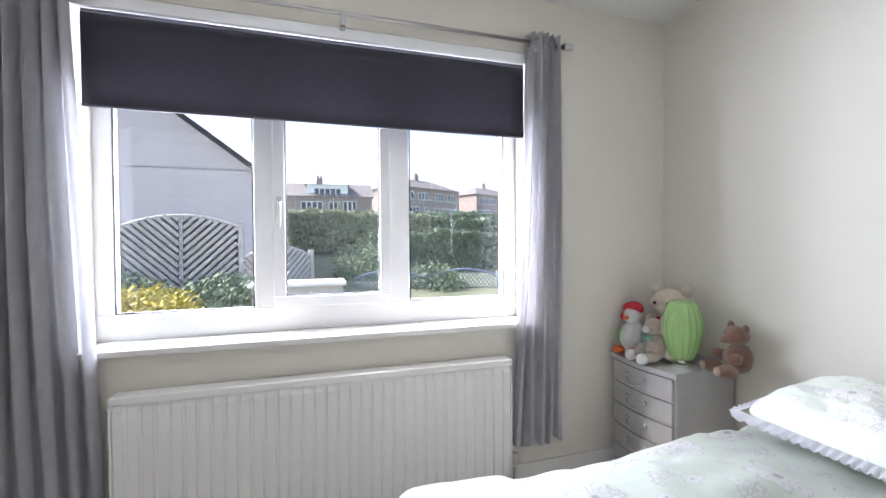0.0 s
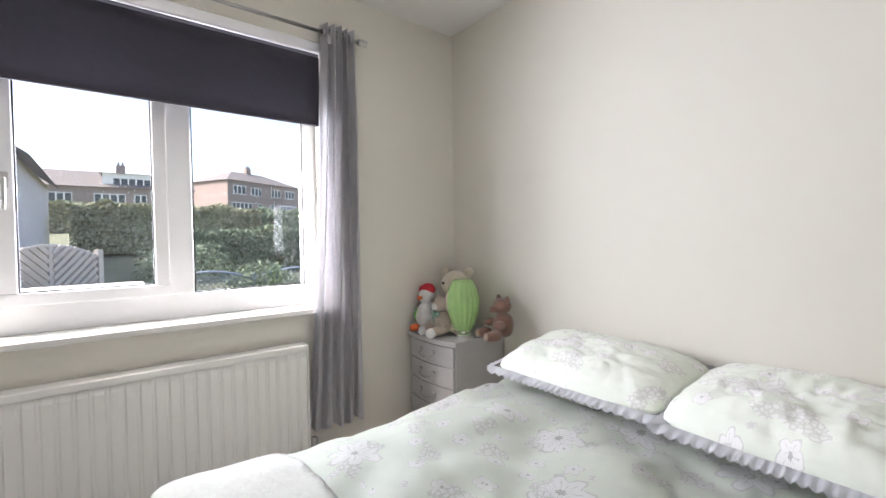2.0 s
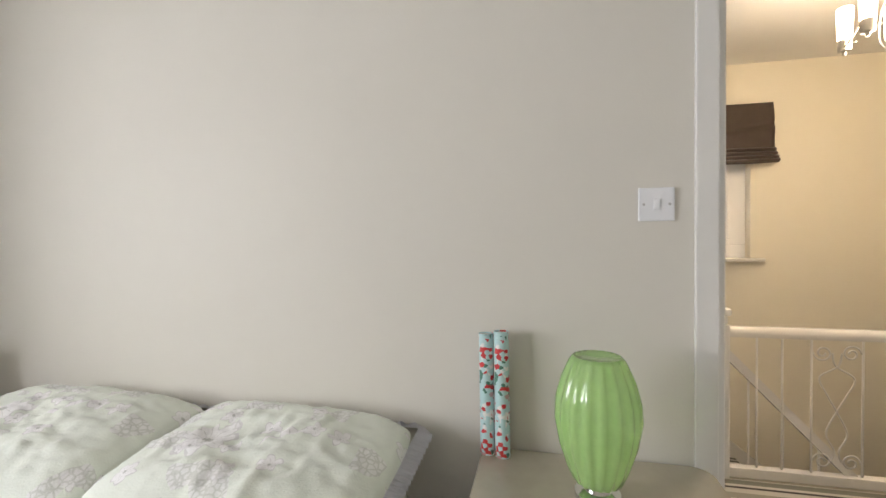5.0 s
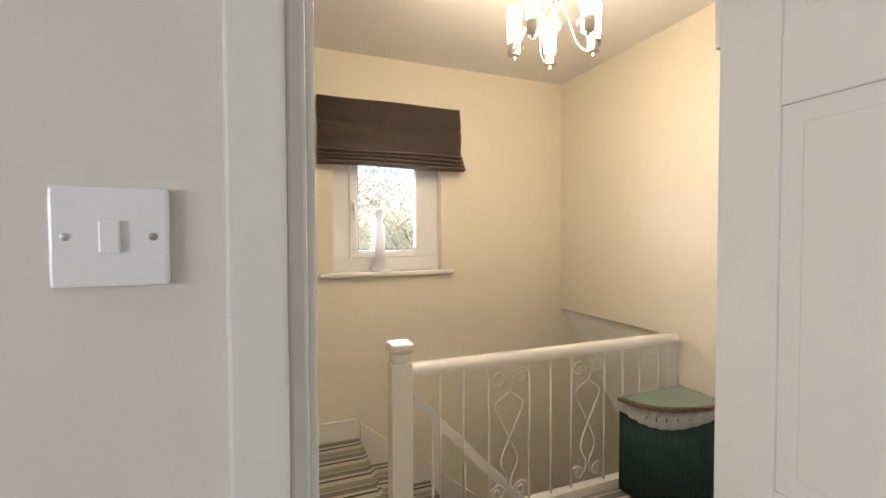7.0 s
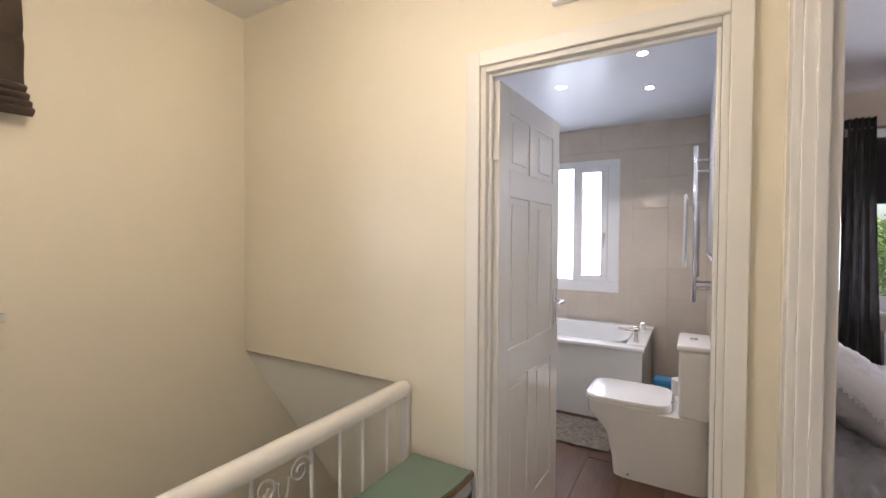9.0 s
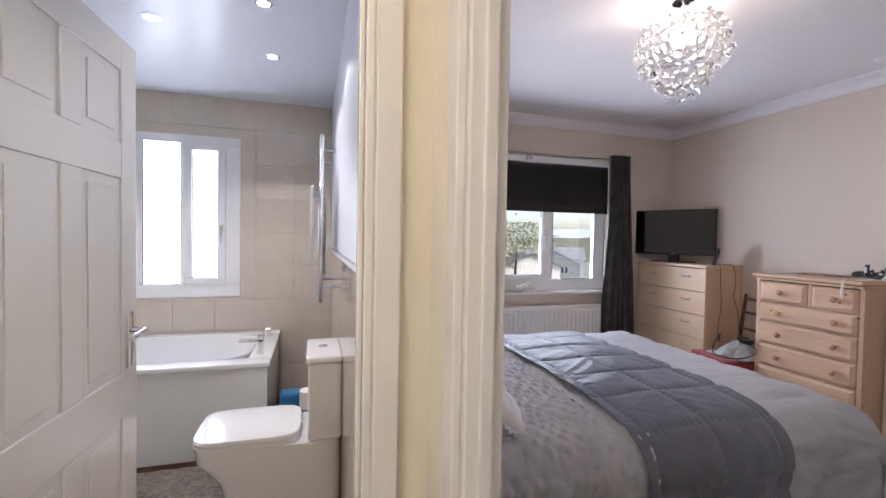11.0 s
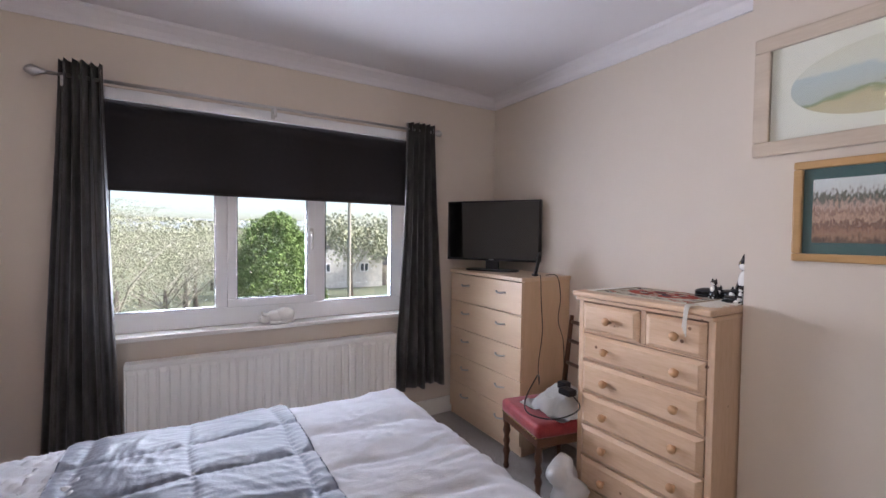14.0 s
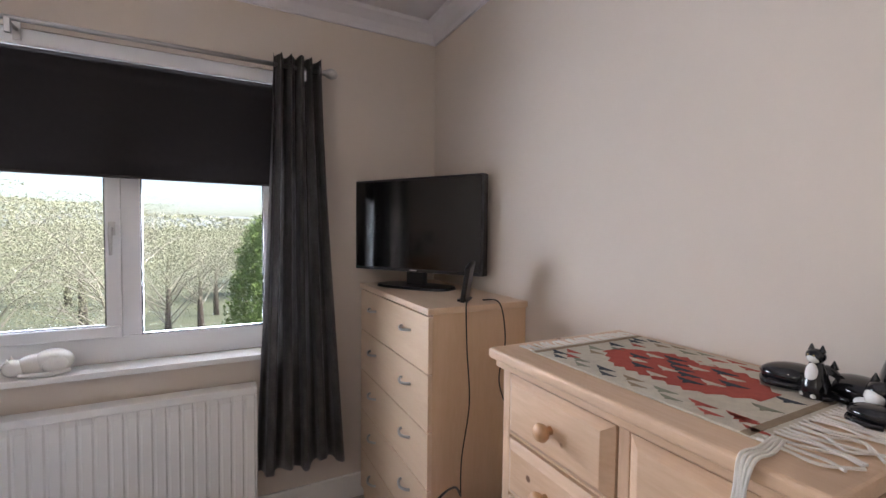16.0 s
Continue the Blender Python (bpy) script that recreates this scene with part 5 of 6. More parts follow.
q2 = part("quilt", drape(.80, 1.53, FAR - .16, NEAR + .42, quilt_relief, .026, 110, 300, .1, .012), GREYQ, None, "slate grey satin quilted runner laid across the bed", smooth=True)
tagged(q2, category="quilt")
pillow("pillow", .64, .46, .14, pose(2.325, -5.09, .765, 0, -72, 0) @ pose(0, 0, 0, 0, 0, 90), WHITEC, None, "plump white cotton pillow propped against the wall", 0, 11)
pillow("pillow", .58, .46, .14, pose(2.33, -4.47, .78, 0, -74, 0) @ pose(0, 0, 0, 0, 0, 90), WHITEC, None, "plump white cotton pillow propped against the wall", 0, 12)
pillow("pillow", .74, .52, .22, pose(2.10, -5.04, .762, 0, -46, 0) @ pose(0, 0, 0, 0, 0, 91), WHITEC, None, "white pillow with a gathered flange leaning in front", .04, 13, .012)
pillow("pillow", .72, .53, .22, pose(2.10, -4.37, .765, 0, -43, 0) @ pose(0, 0, 0, 0, 0, 88), WHITEC, None, "white pillow with a gathered flange leaning in front", .04, 14, .012)

def knob(parent, x, y, z, material=PINE_D, k=1.0, d=(1, 0, 0)):
    ang = math.atan2(d[1], d[0])
    bm = moved(lathe([(.010 * k, 0), (.008 * k, .010 * k), (.017 * k, .018 * k), (.021 * k, .028 * k), (.016 * k, .037 * k), (.001, .040 * k)], 16), Matrix.Translation((x, y, z)) @ Matrix.Rotation(ang, 4, "Z") @ Matrix.Rotation(radians(90), 4, "Y"))
    return part("knob", bm, material, parent, smooth=True)

pc = thing("chest_of_drawers", (-.87, -4.748, 0), "knotty pine chest of seven drawers with turned knobs", "chest of drawers")
part("top", B((-.22, -.36, 1.11, .26, .351, 1.137), bevel=.010, seg=4), PINE, pc)
part("cornice", B((-.22, -.35, 1.088, .243, .3505, 1.106), bevel=.006, seg=3), PINE, pc)
part("side_panel", B((-.215, -.3385, 0, .196, -.3205, 1.088)), PINE_V, pc)
part("side_panel", B((-.215, .3285, 0, .196, .3465, 1.088)), PINE_V, pc)
part("back_panel", B((-.215, -.32, .0, -.205, .328, 1.088)), PINE_V, pc)
part("stile", B((.195, -.342, 0, .222, -.314, 1.088), bevel=.003), PINE_V, pc)
part("stile", B((.195, .322, 0, .222, .35, 1.088), bevel=.003), PINE_V, pc)
part("plinth", B((.19, -.314, 0, .222, .322, .09), bevel=.004), PINE, pc)
def pine_drawer(y0, y1, z0, z1, knobs):
    m, w = .004, .024
    bm = bmesh.new()
    rs = []
    for x, a, b in ((.0, m, m), (.224, m, m), (.226, m + .003, m + .003), (.238, m + w, m + .017), (.2385, m + w + .002, m + .019)):
        rs.append([bm.verts.new((x, yy, zz)) for yy, zz in ((y0 + a, z0 + b), (y1 - a, z0 + b), (y1 - a, z1 - b), (y0 + a, z1 - b))])
    for a, b in zip(rs, rs[1:]):
        for k in range(4): bm.faces.new((a[k], a[(k + 1) % 4], b[(k + 1) % 4], b[k]))
    bm.faces.new(rs[0][::-1]); bm.faces.new(rs[-1])
    bmesh.ops.recalc_face_normals(bm, faces=bm.faces)
    d = part("drawer", bm, PINE, pc)
    for k in knobs: knob(d, .237, k, (z0 + z1) / 2)
zs = [.095, .262, .432, .603, .775, .925, 1.082]
pine_drawer(-.314, .02, zs[5], zs[6], [-.145]); pine_drawer(.045, .322, zs[5], zs[6], [.20])
part("divider", B((.19, .0205, zs[5] + .004, .222, .0445, 1.086), bevel=.002), PINE_V, pc)
for i in range(5): pine_drawer(-.314, .322, zs[i], zs[i + 1] - .006, [-.155, .205])
for i in range(5): part("rail", B((.19, -.314, zs[i + 1] - .004, .221, .322, zs[i + 1] + .001)), PINE, pc)
kl = thing("kilim_runner", (-.87, -4.728, 1.138), "red and cream kilim runner with white tassels on the pine chest", "rug")
KY0, KY1, KX0, KX1 = -.295, .215, -.185, .19
part("weave", B((KX0, KY0, 0, KX1, KY1, .004), bevel=.001, seg=1), KILIM, kl)
def motif(outlines, material, z=.004, label=""):
    for o in outlines: part("motif", extrude_xy(o, z - .001, z + .0008), material, kl, label)
def peak(x, y, w, h): return [(x, y - w / 2), (x, y + w / 2), (x + h * .45, y + w * .26), (x + h * .5, y + w * .12), (x + h, y), (x + h * .5, y - w * .12), (x + h * .45, y - w * .26)]
def serrated(cx, cy, rx, ry, n):
    """long lozenge-ended field with saw-toothed sides"""
    up, dn = [], []
    for i in range(2 * n + 1):
        t = -1 + i / n
        w = rx * min(1, 1.35 * (1 - abs(t)) + .34) - (.014 if i % 2 else 0)
        up.append((cx + w, cy + ry * t)); dn.append((cx - w, cy + ry * t))
    return up + dn[::-1]
KC = -.035
motif([serrated(0, KC, .105, .175, 11)], K_RED, .004, "brick red serrated field")
motif([peak(x, KC + y, .058, .026) for x, y in ((.045, -.055), (.045, .055), (-.070, -.055), (-.070, .055), (-.012, -.105), (-.012, .105), (-.012, 0), (-.040, -.028), (.012, .030))], K_NAVY, .0049, "navy peaks")
motif([peak(x, KC + y, .048, .020) for x, y in ((.018, -.012), (-.045, .015), (.02, -.085), (-.045, .085), (.02, .085), (-.045, -.090), (.072, 0), (-.092, 0))], KILIM, .0058)
cols = (K_RED, K_NAVY, K_OLIVE, K_NAVY, K_TAN, K_OLIVE, K_RED)
for k, m_ in enumerate((K_RED, K_NAVY, K_OLIVE, K_TAN)):
    outs = []
    for i in range(7):
        y = KY0 + .045 + i * .070
        if cols[(i + 1) % 7] is m_: outs += [peak(KX1 - .055, y, .052, .022), peak(KX1 - .03, y + .028, .045, .018)]
        if cols[(i + 3) % 7] is m_: outs += [peak(KX0 + .035, y, .052, .022), peak(KX0 + .012, y + .028, .045, .018)]
    for i in range(4):
        x = -.125 + i * .075
        if cols[(i * 2 + 1) % 7] is m_: outs += [peak(x, KY0 + .055, .05, .024), peak(x + .03, KY1 - .055, .05, .024)]
        if cols[(i * 2) % 7] is m_: outs += [peak(x + .03, KY0 + .085, .045, .022)]
    if outs: motif(outs, m_)
motif([[(KX0, KY0 + .012), (KX1, KY0 + .012), (KX1, KY0 + .026), (KX0, KY0 + .026)], [(KX0, KY1 - .026), (KX1, KY1 - .026), (KX1, KY1 - .012), (KX0, KY1 - .012)]], K_TAN)
rt_ = random.Random(8)
for i in range(26):
    x = KX0 + .006 + i * .0147
    j = lambda q: rt_.uniform(-q, q)
    part("tassel", tube(curve_pts([(x, KY0 + .004, .003), (x + j(.008), KY0 - .02, .003), (x + j(.012), KY0 - .045, .003)], 3), .0022, 5), CORDM, kl)
    part("tassel", tube(curve_pts([(x, KY1 - .004, .003), (x + j(.01), KY1 + .035, .004), (x + j(.02), KY1 + .07, .003), (x + j(.03), KY1 + .10 + j(.012), .004)], 4), .0024, 5), CORDM, kl)
for q in range(4):
    part("tassel", tube(curve_pts([(.165, KY1 + .004 + q * .005, .004), (.225, KY1 + .014 + q * .006, .006), (.262, KY1 + .012 + q * .006, .004), (.268, KY1 + .010 + q * .004, -.04), (.264, KY1 + .002 + q * .005, -.09 - q * .012)], 5), .0025, 6), CORDM, kl)

tc_ = thing("tall_chest", (-.875, -5.975, 0), "tall pale maple chest of ten drawers with small arched steel pulls", "chest of drawers")
part("top", B((-.215, -.425, 1.135, .228, .425, 1.16), bevel=.004), MAPLE, tc_)
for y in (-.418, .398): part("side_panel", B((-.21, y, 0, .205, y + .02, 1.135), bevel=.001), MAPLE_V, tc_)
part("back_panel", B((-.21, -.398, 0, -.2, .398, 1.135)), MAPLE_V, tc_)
part("plinth", B((.15, -.398, 0, .20, .398, .06)), MAPLE, tc_)
dz = (1.13 - .065) / 5
for i in range(5):
    z0 = .065 + i * dz
    d = part("drawer", B((0, -.416, z0 + .003, .222, .416, z0 + dz - .003), bevel=.002), MAPLE, tc_)
    for y in (-.21, .21):
        part("handle", tube(curve_pts([(.222, y - .045, z0 + dz * .62), (.236, y - .036, z0 + dz * .62), (.247, y, z0 + dz * .60), (.236, y + .036, z0 + dz * .62), (.222, y + .045, z0 + dz * .62)], 5), .0055, 8), STEEL, d, "brushed steel arched pull", smooth=True)
    # solid black strip imitates the shade in the gap below each drawer
    part("gap_shade_strip", B((.0, -.398, z0 - .0025, .20, .398, z0 + .0025)), BLACK, tc_)

tvt = thing("television", (-.86, -6.09, 1.161), "black flat television on a stand angled across the corner", "television", rz=0)
tvt.matrix_world = pose(-.845, -6.115, 1.161, 0, 0, 122)
part("bezel", B((-.375, -.02, .075, .375, .025, .535), bevel=.006), BLACK, tvt)
part("screen", B((-.362, -.0225, .092, .362, -.019, .523)), SCREEN, tvt)
part("back_case", B((-.28, .025, .12, .28, .055, .48), bevel=.015), BLACK, tvt)
part("stand_neck", B((-.05, -.01, .01, .05, .03, .10), bevel=.006), BLACK, tvt)
part("stand_base", loft([([(x - .21, y) for x, y in sup(.20, .42, 3)], 0), ([(x * .97 - .204, y * .97) for x, y in sup(.20, .42, 3)], .012)]), BLACK, tvt, smooth=40)
part("badge", B((-.02, -.0228, .082, .02, -.0222, .087)), STEEL, tvt)

rt = thing("internet_router", (-.86, -5.66, 1.161), "black upright router leaning at the edge of the maple chest", "router")
part("case", moved(join(B((-.055, -.010, 0, .055, .010, .155), bevel=.009, seg=3)), Matrix.Rotation(radians(-16), 4, "X") @ Matrix.Rotation(radians(48), 4, "Z")), BLACK, rt, smooth=40)
part("base", moved(B((-.045, -.022, 0, .045, .022, .01), bevel=.004), Matrix.Rotation(radians(48), 4, "Z")), BLACK, rt)

def cable(name, pts, r, material, label):
    c = thing(name, pts[0], label, "cable")
    o = Vector(pts[0])
    part("flex", tube([p - o for p in curve_pts(pts, 8)], r, 6), material, c, smooth=True)
    return c
cable("power_cable", [(-.84, -5.60, 1.165), (-.80, -5.545, 1.16), (-.80, -5.535, 1.0), (-.81, -5.53, .80), (-.78, -5.53, .60), (-.76, -5.50, .48)], .0028, BLACK, "black power cable hanging down the maple chest")
cable("power_cable", [(-.92, -5.62, 1.165), (-.95, -5.545, 1.16), (-.96, -5.52, 1.02), (-.92, -5.50, .88), (-.95, -5.48, .74), (-.93, -5.45, .56)], .0028, BLACK, "black power cable looping behind the chair")

# low chair with red seat between the chests
cr = thing("low_chair", (-.66, -5.30, -.0), "low antique chair with turned dark legs and a red damask seat", "chair", rz=-12)
part("seat", B((-.22, -.21, .345, .22, .21, .43), bevel=.035, seg=4), RED, cr, "studded red damask seat", smooth=50)
part("seat_rail", B((-.21, -.20, .30, .21, .20, .35), bevel=.006), DARKW, cr)
for x in (-.19, .19):
    for y in (-.18, .18):
        part("leg", lathe_at([(.013, 0), (.02, .015), (.013, .04), (.016, .08), (.024, .11), (.014, .14), (.022, .17), (.014, .20), (.024, .235), (.018, .27), (.023, .30)], (x, y, 0), 14), DARKW, cr, smooth=True)
for y in (-.18, .18): part("back_post", tube([(-.2, y, .30), (-.235, y, .62), (-.27, y, .92)], [.018, .016, .013], 10), DARKW, cr, smooth=True)
for z in (.62, .76, .88): part("back_rail", tube([(-.225 - (z - .55) * .12, -.18, z), (-.23 - (z - .55) * .12, .18, z)], .012, 8), DARKW, cr, smooth=True)
part("studs", join(*[ball((.214, -.19 + i * .027, .352), .006, 1, 1, 1, 6) for i in range(15)]), BRASS, cr, kind="stuff")
bl = thing("white_blanket", (-.72, -5.26, .43), "crumpled white fleece blanket piled on the red chair", "blanket")
def heap(u, v):
    x, y = (u - .5) * .38, (v - .5) * .34
    r = min(1, math.hypot(x / .19, y / .17))
    p = Vector((x * 9, y * 9, 4))
    z = .115 * (1 - r ** 2.4) + .045 * noise.noise(p) * (1 - r * .5) + .030 * (.3 - abs(noise.noise(p * 1.9))) 
    return (x * (1 - .10 * noise.noise(p * .7)), y, max(z, .004))
part("fleece", grid(60, 56, heap, .004), TOWEL, bl, smooth=True)
cable("extension_lead", [(-.76, -5.50, .48), (-.70, -5.44, .56), (-.58, -5.34, .60), (-.46, -5.30, .50), (-.42, -5.22, .46), (-.50, -5.10, .46), (-.62, -5.05, .52), (-.62, -5.20, .60)], .004, BLACK, "black lead coiled over the red chair")
ad = thing("plug_adapter", (-.60, -5.12, .565), "black plug adapter lying on the white blanket", "plug")
part("block", B((-.03, -.04, 0, .03, .04, .035), bevel=.008), BLACK, ad)
ad = thing("plug_adapter", (-.66, -5.20, .565), "black plug adapter lying on the white blanket", "plug")
part("block", B((-.025, -.03, 0, .025, .03, .04), bevel=.008), BLACK, ad)
pb = thing("carrier_bag", (-.55, -5.08, 0), "crumpled white plastic bag under the red chair", "bag")
part("bag", ball((0, 0, .11), .115, .9, .8, 1.0, 20, .8), mat("white_polythene", (.75, .75, .76), .4), pb, smooth=True)

# pottery cats on the pine chest
CATW = mat("white_glazed_pottery", (.8, .79, .76), .1, coat=.5)
def cat(loc, rz, k, pose_, label):
    t = thing("cat_ornament", loc, label, "ornament", rz)
    if pose_ == "sit":
        bm = join(lathe([(.045 * k, 0), (.05 * k, .015 * k), (.042 * k, .06 * k), (.028 * k, .11 * k), (.02 * k, .13 * k)], 18), ball((.005 * k, 0, .155 * k), .03 * k, 1, 1.05, .9, 14))
        for s in (-1, 1): bm = join(bm, moved(lathe([(.012 * k, 0), (.001, .025 * k)], 8), Matrix.Translation((.0, s * .018 * k, .172 * k))))
        part("figure", bm, BLACKC, t, "glossy black cat figure", smooth=50)
        part("bib", join(ball((.022 * k, 0, .085 * k), .028 * k, .7, .8, 1.6, 14), ball((.016 * k, 0, .147 * k), .0235 * k, .95, .95, .8, 14), ball((.006 * k, 0, .158 * k), .026 * k, 1, .32, .9, 12), ball((.035 * k, .018 * k, .012 * k), .013 * k, 1.3, .8, .8, 10), ball((.035 * k, -.018 * k, .012 * k), .013 * k, 1.3, .8, .8, 10)), CATW, t, "white chest, face and paws", smooth=True)
        for s in (-1, 1): part("eye", ball((.033 * k, s * .010 * k, .160 * k), .004 * k, .6, 1, 1, 8), BRASS, t)
        part("tail", tube(curve_pts([(-.035 * k, 0, .012 * k), (-.03 * k, .04 * k, .01 * k), (.01 * k, .055 * k, .01 * k), (.035 * k, .045 * k, .01 * k)], 5), .009 * k, 8), BLACKC, t, smooth=True)
    else:
        bm = join(ball((0, 0, .028 * k), .045 * k, 1, 1.5, .62, 16), ball((.02 * k, .055 * k, .045 * k), .024 * k, 1, 1, .9, 12))
        for s in (-1, 1): bm = join(bm, moved(lathe([(.009 * k, 0), (.001, .018 * k)], 8), Matrix.Translation((.02 * k, .055 * k + s * .013 * k, .06 * k))))
        part("figure", bm, BLACKC, t, "glossy black cat figure", smooth=50)
        part("bib", join(ball((.034 * k, .055 * k, .035 * k), .018 * k, .8, 1, 1, 10), ball((.03 * k, .035 * k, .015 * k), .018 * k, 1, 1.1, .8, 10)), CATW, t, "white chest and muzzle", smooth=True)
        part("tail", tube(curve_pts([(-.01 * k, -.06 * k, .012 * k), (.03 * k, -.055 * k, .01 * k), (.045 * k, -.02 * k, .01 * k), (.042 * k, .015 * k, .01 * k)], 5), .008 * k, 8), BLACKC, t, smooth=True)
    return t
cat((-.975, -4.60, 1.144), 25, .80, "lie", "glossy black and white pottery cat lying on the kilim")
cat((-.945, -4.555, 1.144), -10, .48, "sit", "small glossy black and white pottery cat sitting on the kilim")
cat((-.985, -4.505, 1.142), -25, .85, "lie", "glossy black and white pottery cat curled behind the sitting one")
cat((-.90, -4.455, 1.139), 5, .60, "lie", "glossy black and white pottery cat curled at the chest edge")
cat((-.90, -4.418, 1.139), -10, .42, "sit", "small glossy black and white pottery cat beside the chimney breast")
cat((-1.00, -4.440, 1.139), -12, 1.10, "sit", "tall glossy black and white pottery cat by the chimney breast")


# pale pine chest in the corner with lamp, phone and bowl
lc = thing("narrow_chest", (2.20, -6.16, 0), "narrow honey pine chest with dark knobs beside the bed", "chest of drawers")
part("top", B((-.245, -.235, 1.125, .225, .235, 1.15), bevel=.006), PINE_D, lc)
part("carcass", B((-.205, -.205, .0, .215, .205, 1.125), bevel=.003), PINE_D, lc)
part("side_frame", B((-.21, .203, .0, -.16, .215, 1.12), (.17, .203, 0, .218, .215, 1.12), (-.16, .203, 1.06, .17, .215, 1.12), (-.16, .203, 0, .17, .215, .08), bevel=.003), PINE_D, lc)
for i in range(5):
    d = part("drawer", B((-.222, -.195, .05 + i * .214, -.205, .195, .255 + i * .214), bevel=.004), PINE_D, lc)
    for y in (-.11, .11): knob(d, -.222, y, .155 + i * .214, BLACK, .7, (-1, 0, 0))
tl2 = thing("table_lamp", (2.30, -6.07, 1.15), "small brushed steel table lamp with a clear glass shade", "lamp")
part("base", lathe([(.072, 0), (.072, .008), (.02, .016), (.01, .02)], 24), STEEL, tl2, smooth=40)
part("stem", tube([(0, 0, .015), (0, 0, .15)], .007, 10), STEEL, tl2, smooth=True)
sh2 = part("shade", lathe([(.03, .15), (.05, .19), (.055, .25), (.05, .28)], 24), mat("clear_lamp_glass", (1, 1, 1), .05, trans=1, var=0, ior=1.1), tl2, "clear glass shade", smooth=True)
ph = thing("cordless_phone", (2.37, -6.19, 1.15), "black cordless phone standing in its charger", "telephone")
part("charger", B((-.04, -.045, 0, .04, .045, .04), bevel=.01), BLACK, ph)
part("handset", moved(B((-.014, -.025, 0, .014, .025, .16), bevel=.01, seg=3), Matrix.Translation((0, 0, .025)) @ Matrix.Rotation(radians(10), 4, "Y")), BLACK, ph)
bw = thing("bowl", (2.06, -6.20, 1.15), "cream and green striped pottery bowl", "bowl")
part("bowl_body", lathe([(.035, 0), (.04, .008), (.07, .025), (.092, .055), (.097, .06), (.09, .056), (.065, .03), (.03, .014), (.001, .012)], 32), mat("cream_green_glaze", (.62, .58, .44), .2, coat=.4, scale=2, col2=(.50, .52, .38)), bw, smooth=50)
part("green_band", lathe([(.0935, .052), (.0985, .0595), (.0975, .0625), (.091, .058)], 32), SAGEF, bw, smooth=40)

ct = thing("light_pull", (2.295, -5.0, 1.72), "turned wooden pull on a white ceiling cord", "light pull")
part("cord", tube([(0, 0, .07), (0, 0, CZ2 - 1.72)], .0016, 6), CORDM, ct)
part("acorn", lathe([(.006, -.005), (.014, .0), (.017, .015), (.012, .028), (.008, .032), (.014, .045), (.012, .06), (.004, .075)], 16), OAK, ct, smooth=True)
cb_ = part("ceiling_switch", lathe_at([(.035, -.02), (.04, 0)], (0, 0, CZ2 - 1.72), 20), UPVC, ct)

sc = thing("cat_figurine", (.66, S2 - .03, .842), "white pottery cat asleep on the window sill", "ornament")
CREAMC = mat("cream_glazed_cat", (.80, .775, .72), .22, var=.05, scale=60, coat=.3)
part("figurine", join(ball((-.045, 0, .05), .058, 1.15, .72, .86, 20), ball((.005, 0, .043), .052, 1.3, .68, .80, 20), ball((.075, .006, .036), .036, 1.05, .9, .95, 16), ball((-.055, .022, .042), .045, 1.0, .6, .85, 16), *[moved(lathe([(.011, 0), (.001, .022)], 8), Matrix.Translation((.088, q, .058))) for q in (-.016, .026)], tube(curve_pts([(-.10, .02, .012), (-.06, .05, .011), (.0, .052, .011), (.05, .04, .011)], 5), .010, 8)), CREAMC, sc, "cream glazed sleeping cat", smooth=True)
for q in (-.012, .028): part("eye", ball((.104, q, .040), .0045, .6, 1.2, .5, 8), BLACK, sc)


# pictures on the chimney breast
def picture(name, y0, y1, z0, z1, fw, fmat, label, mount, art):
    p = thing(name, (-.858, (y0 + y1) / 2, (z0 + z1) / 2), label, "picture")
    W, H = (y1 - y0) / 2, (z1 - z0) / 2
    part("frame", B((0, -W, H - fw, .025, W, H), (0, -W, -H, .025, W, -H + fw), (0, -W, -H + fw, .025, -W + fw, H - fw), (0, W - fw, -H + fw, .025, W, H - fw), bevel=.007), fmat, p)
    part("mount", B((0, -W + fw, -H + fw, .008, W - fw, H - fw)), mount, p, "card mount")
    art(p, W - fw, H - fw)
    g = part("glazing", B((.014, -W + fw, -H + fw, .016, W - fw, H - fw)), GLASS, p)
    g.visible_shadow = False
    return p
def paint(name, stops, scale, stretch, wave=.3):
    m = mat(name, (.5, .5, .5), .7)
    n, l, b = nodes_of(m)
    tc = n.new("ShaderNodeTexCoord"); s = n.new("ShaderNodeSeparateXYZ"); l.new(tc.outputs["Generated"], s.inputs[0])
    nz = n.new("ShaderNodeTexNoise"); nz.inputs["Scale"].default_value, nz.inputs["Detail"].default_value = scale, 8
    mp = n.new("ShaderNodeMapping"); mp.inputs["Scale"].default_value = stretch
    l.new(tc.outputs["Generated"], mp.inputs[0]); l.new(mp.outputs[0], nz.inputs["Vector"])
    sub = n.new("ShaderNodeMath"); sub.operation = "MULTIPLY_ADD"; sub.inputs[1].default_value, sub.inputs[2].default_value = wave, -wave / 2
    l.new(nz.outputs[0], sub.inputs[0])
    ad_ = n.new("ShaderNodeMath"); ad_.operation = "ADD"
    l.new(s.outputs[2], ad_.inputs[0]); l.new(sub.outputs[0], ad_.inputs[1])
    l.new(ramp(n, l, ad_.outputs[0], stops), b.inputs["Base Color"])
    return m
SEA = paint("watercolour_bay", [(0, (.66, .58, .40)), (.25, (.62, .52, .32)), (.3, (.30, .34, .18)), (.36, (.55, .58, .54)), (.6, (.55, .61, .62)), (.65, (.74, .72, .64)), (1, (.78, .74, .62))], 2.5, (1, 1.5, 1), .5)
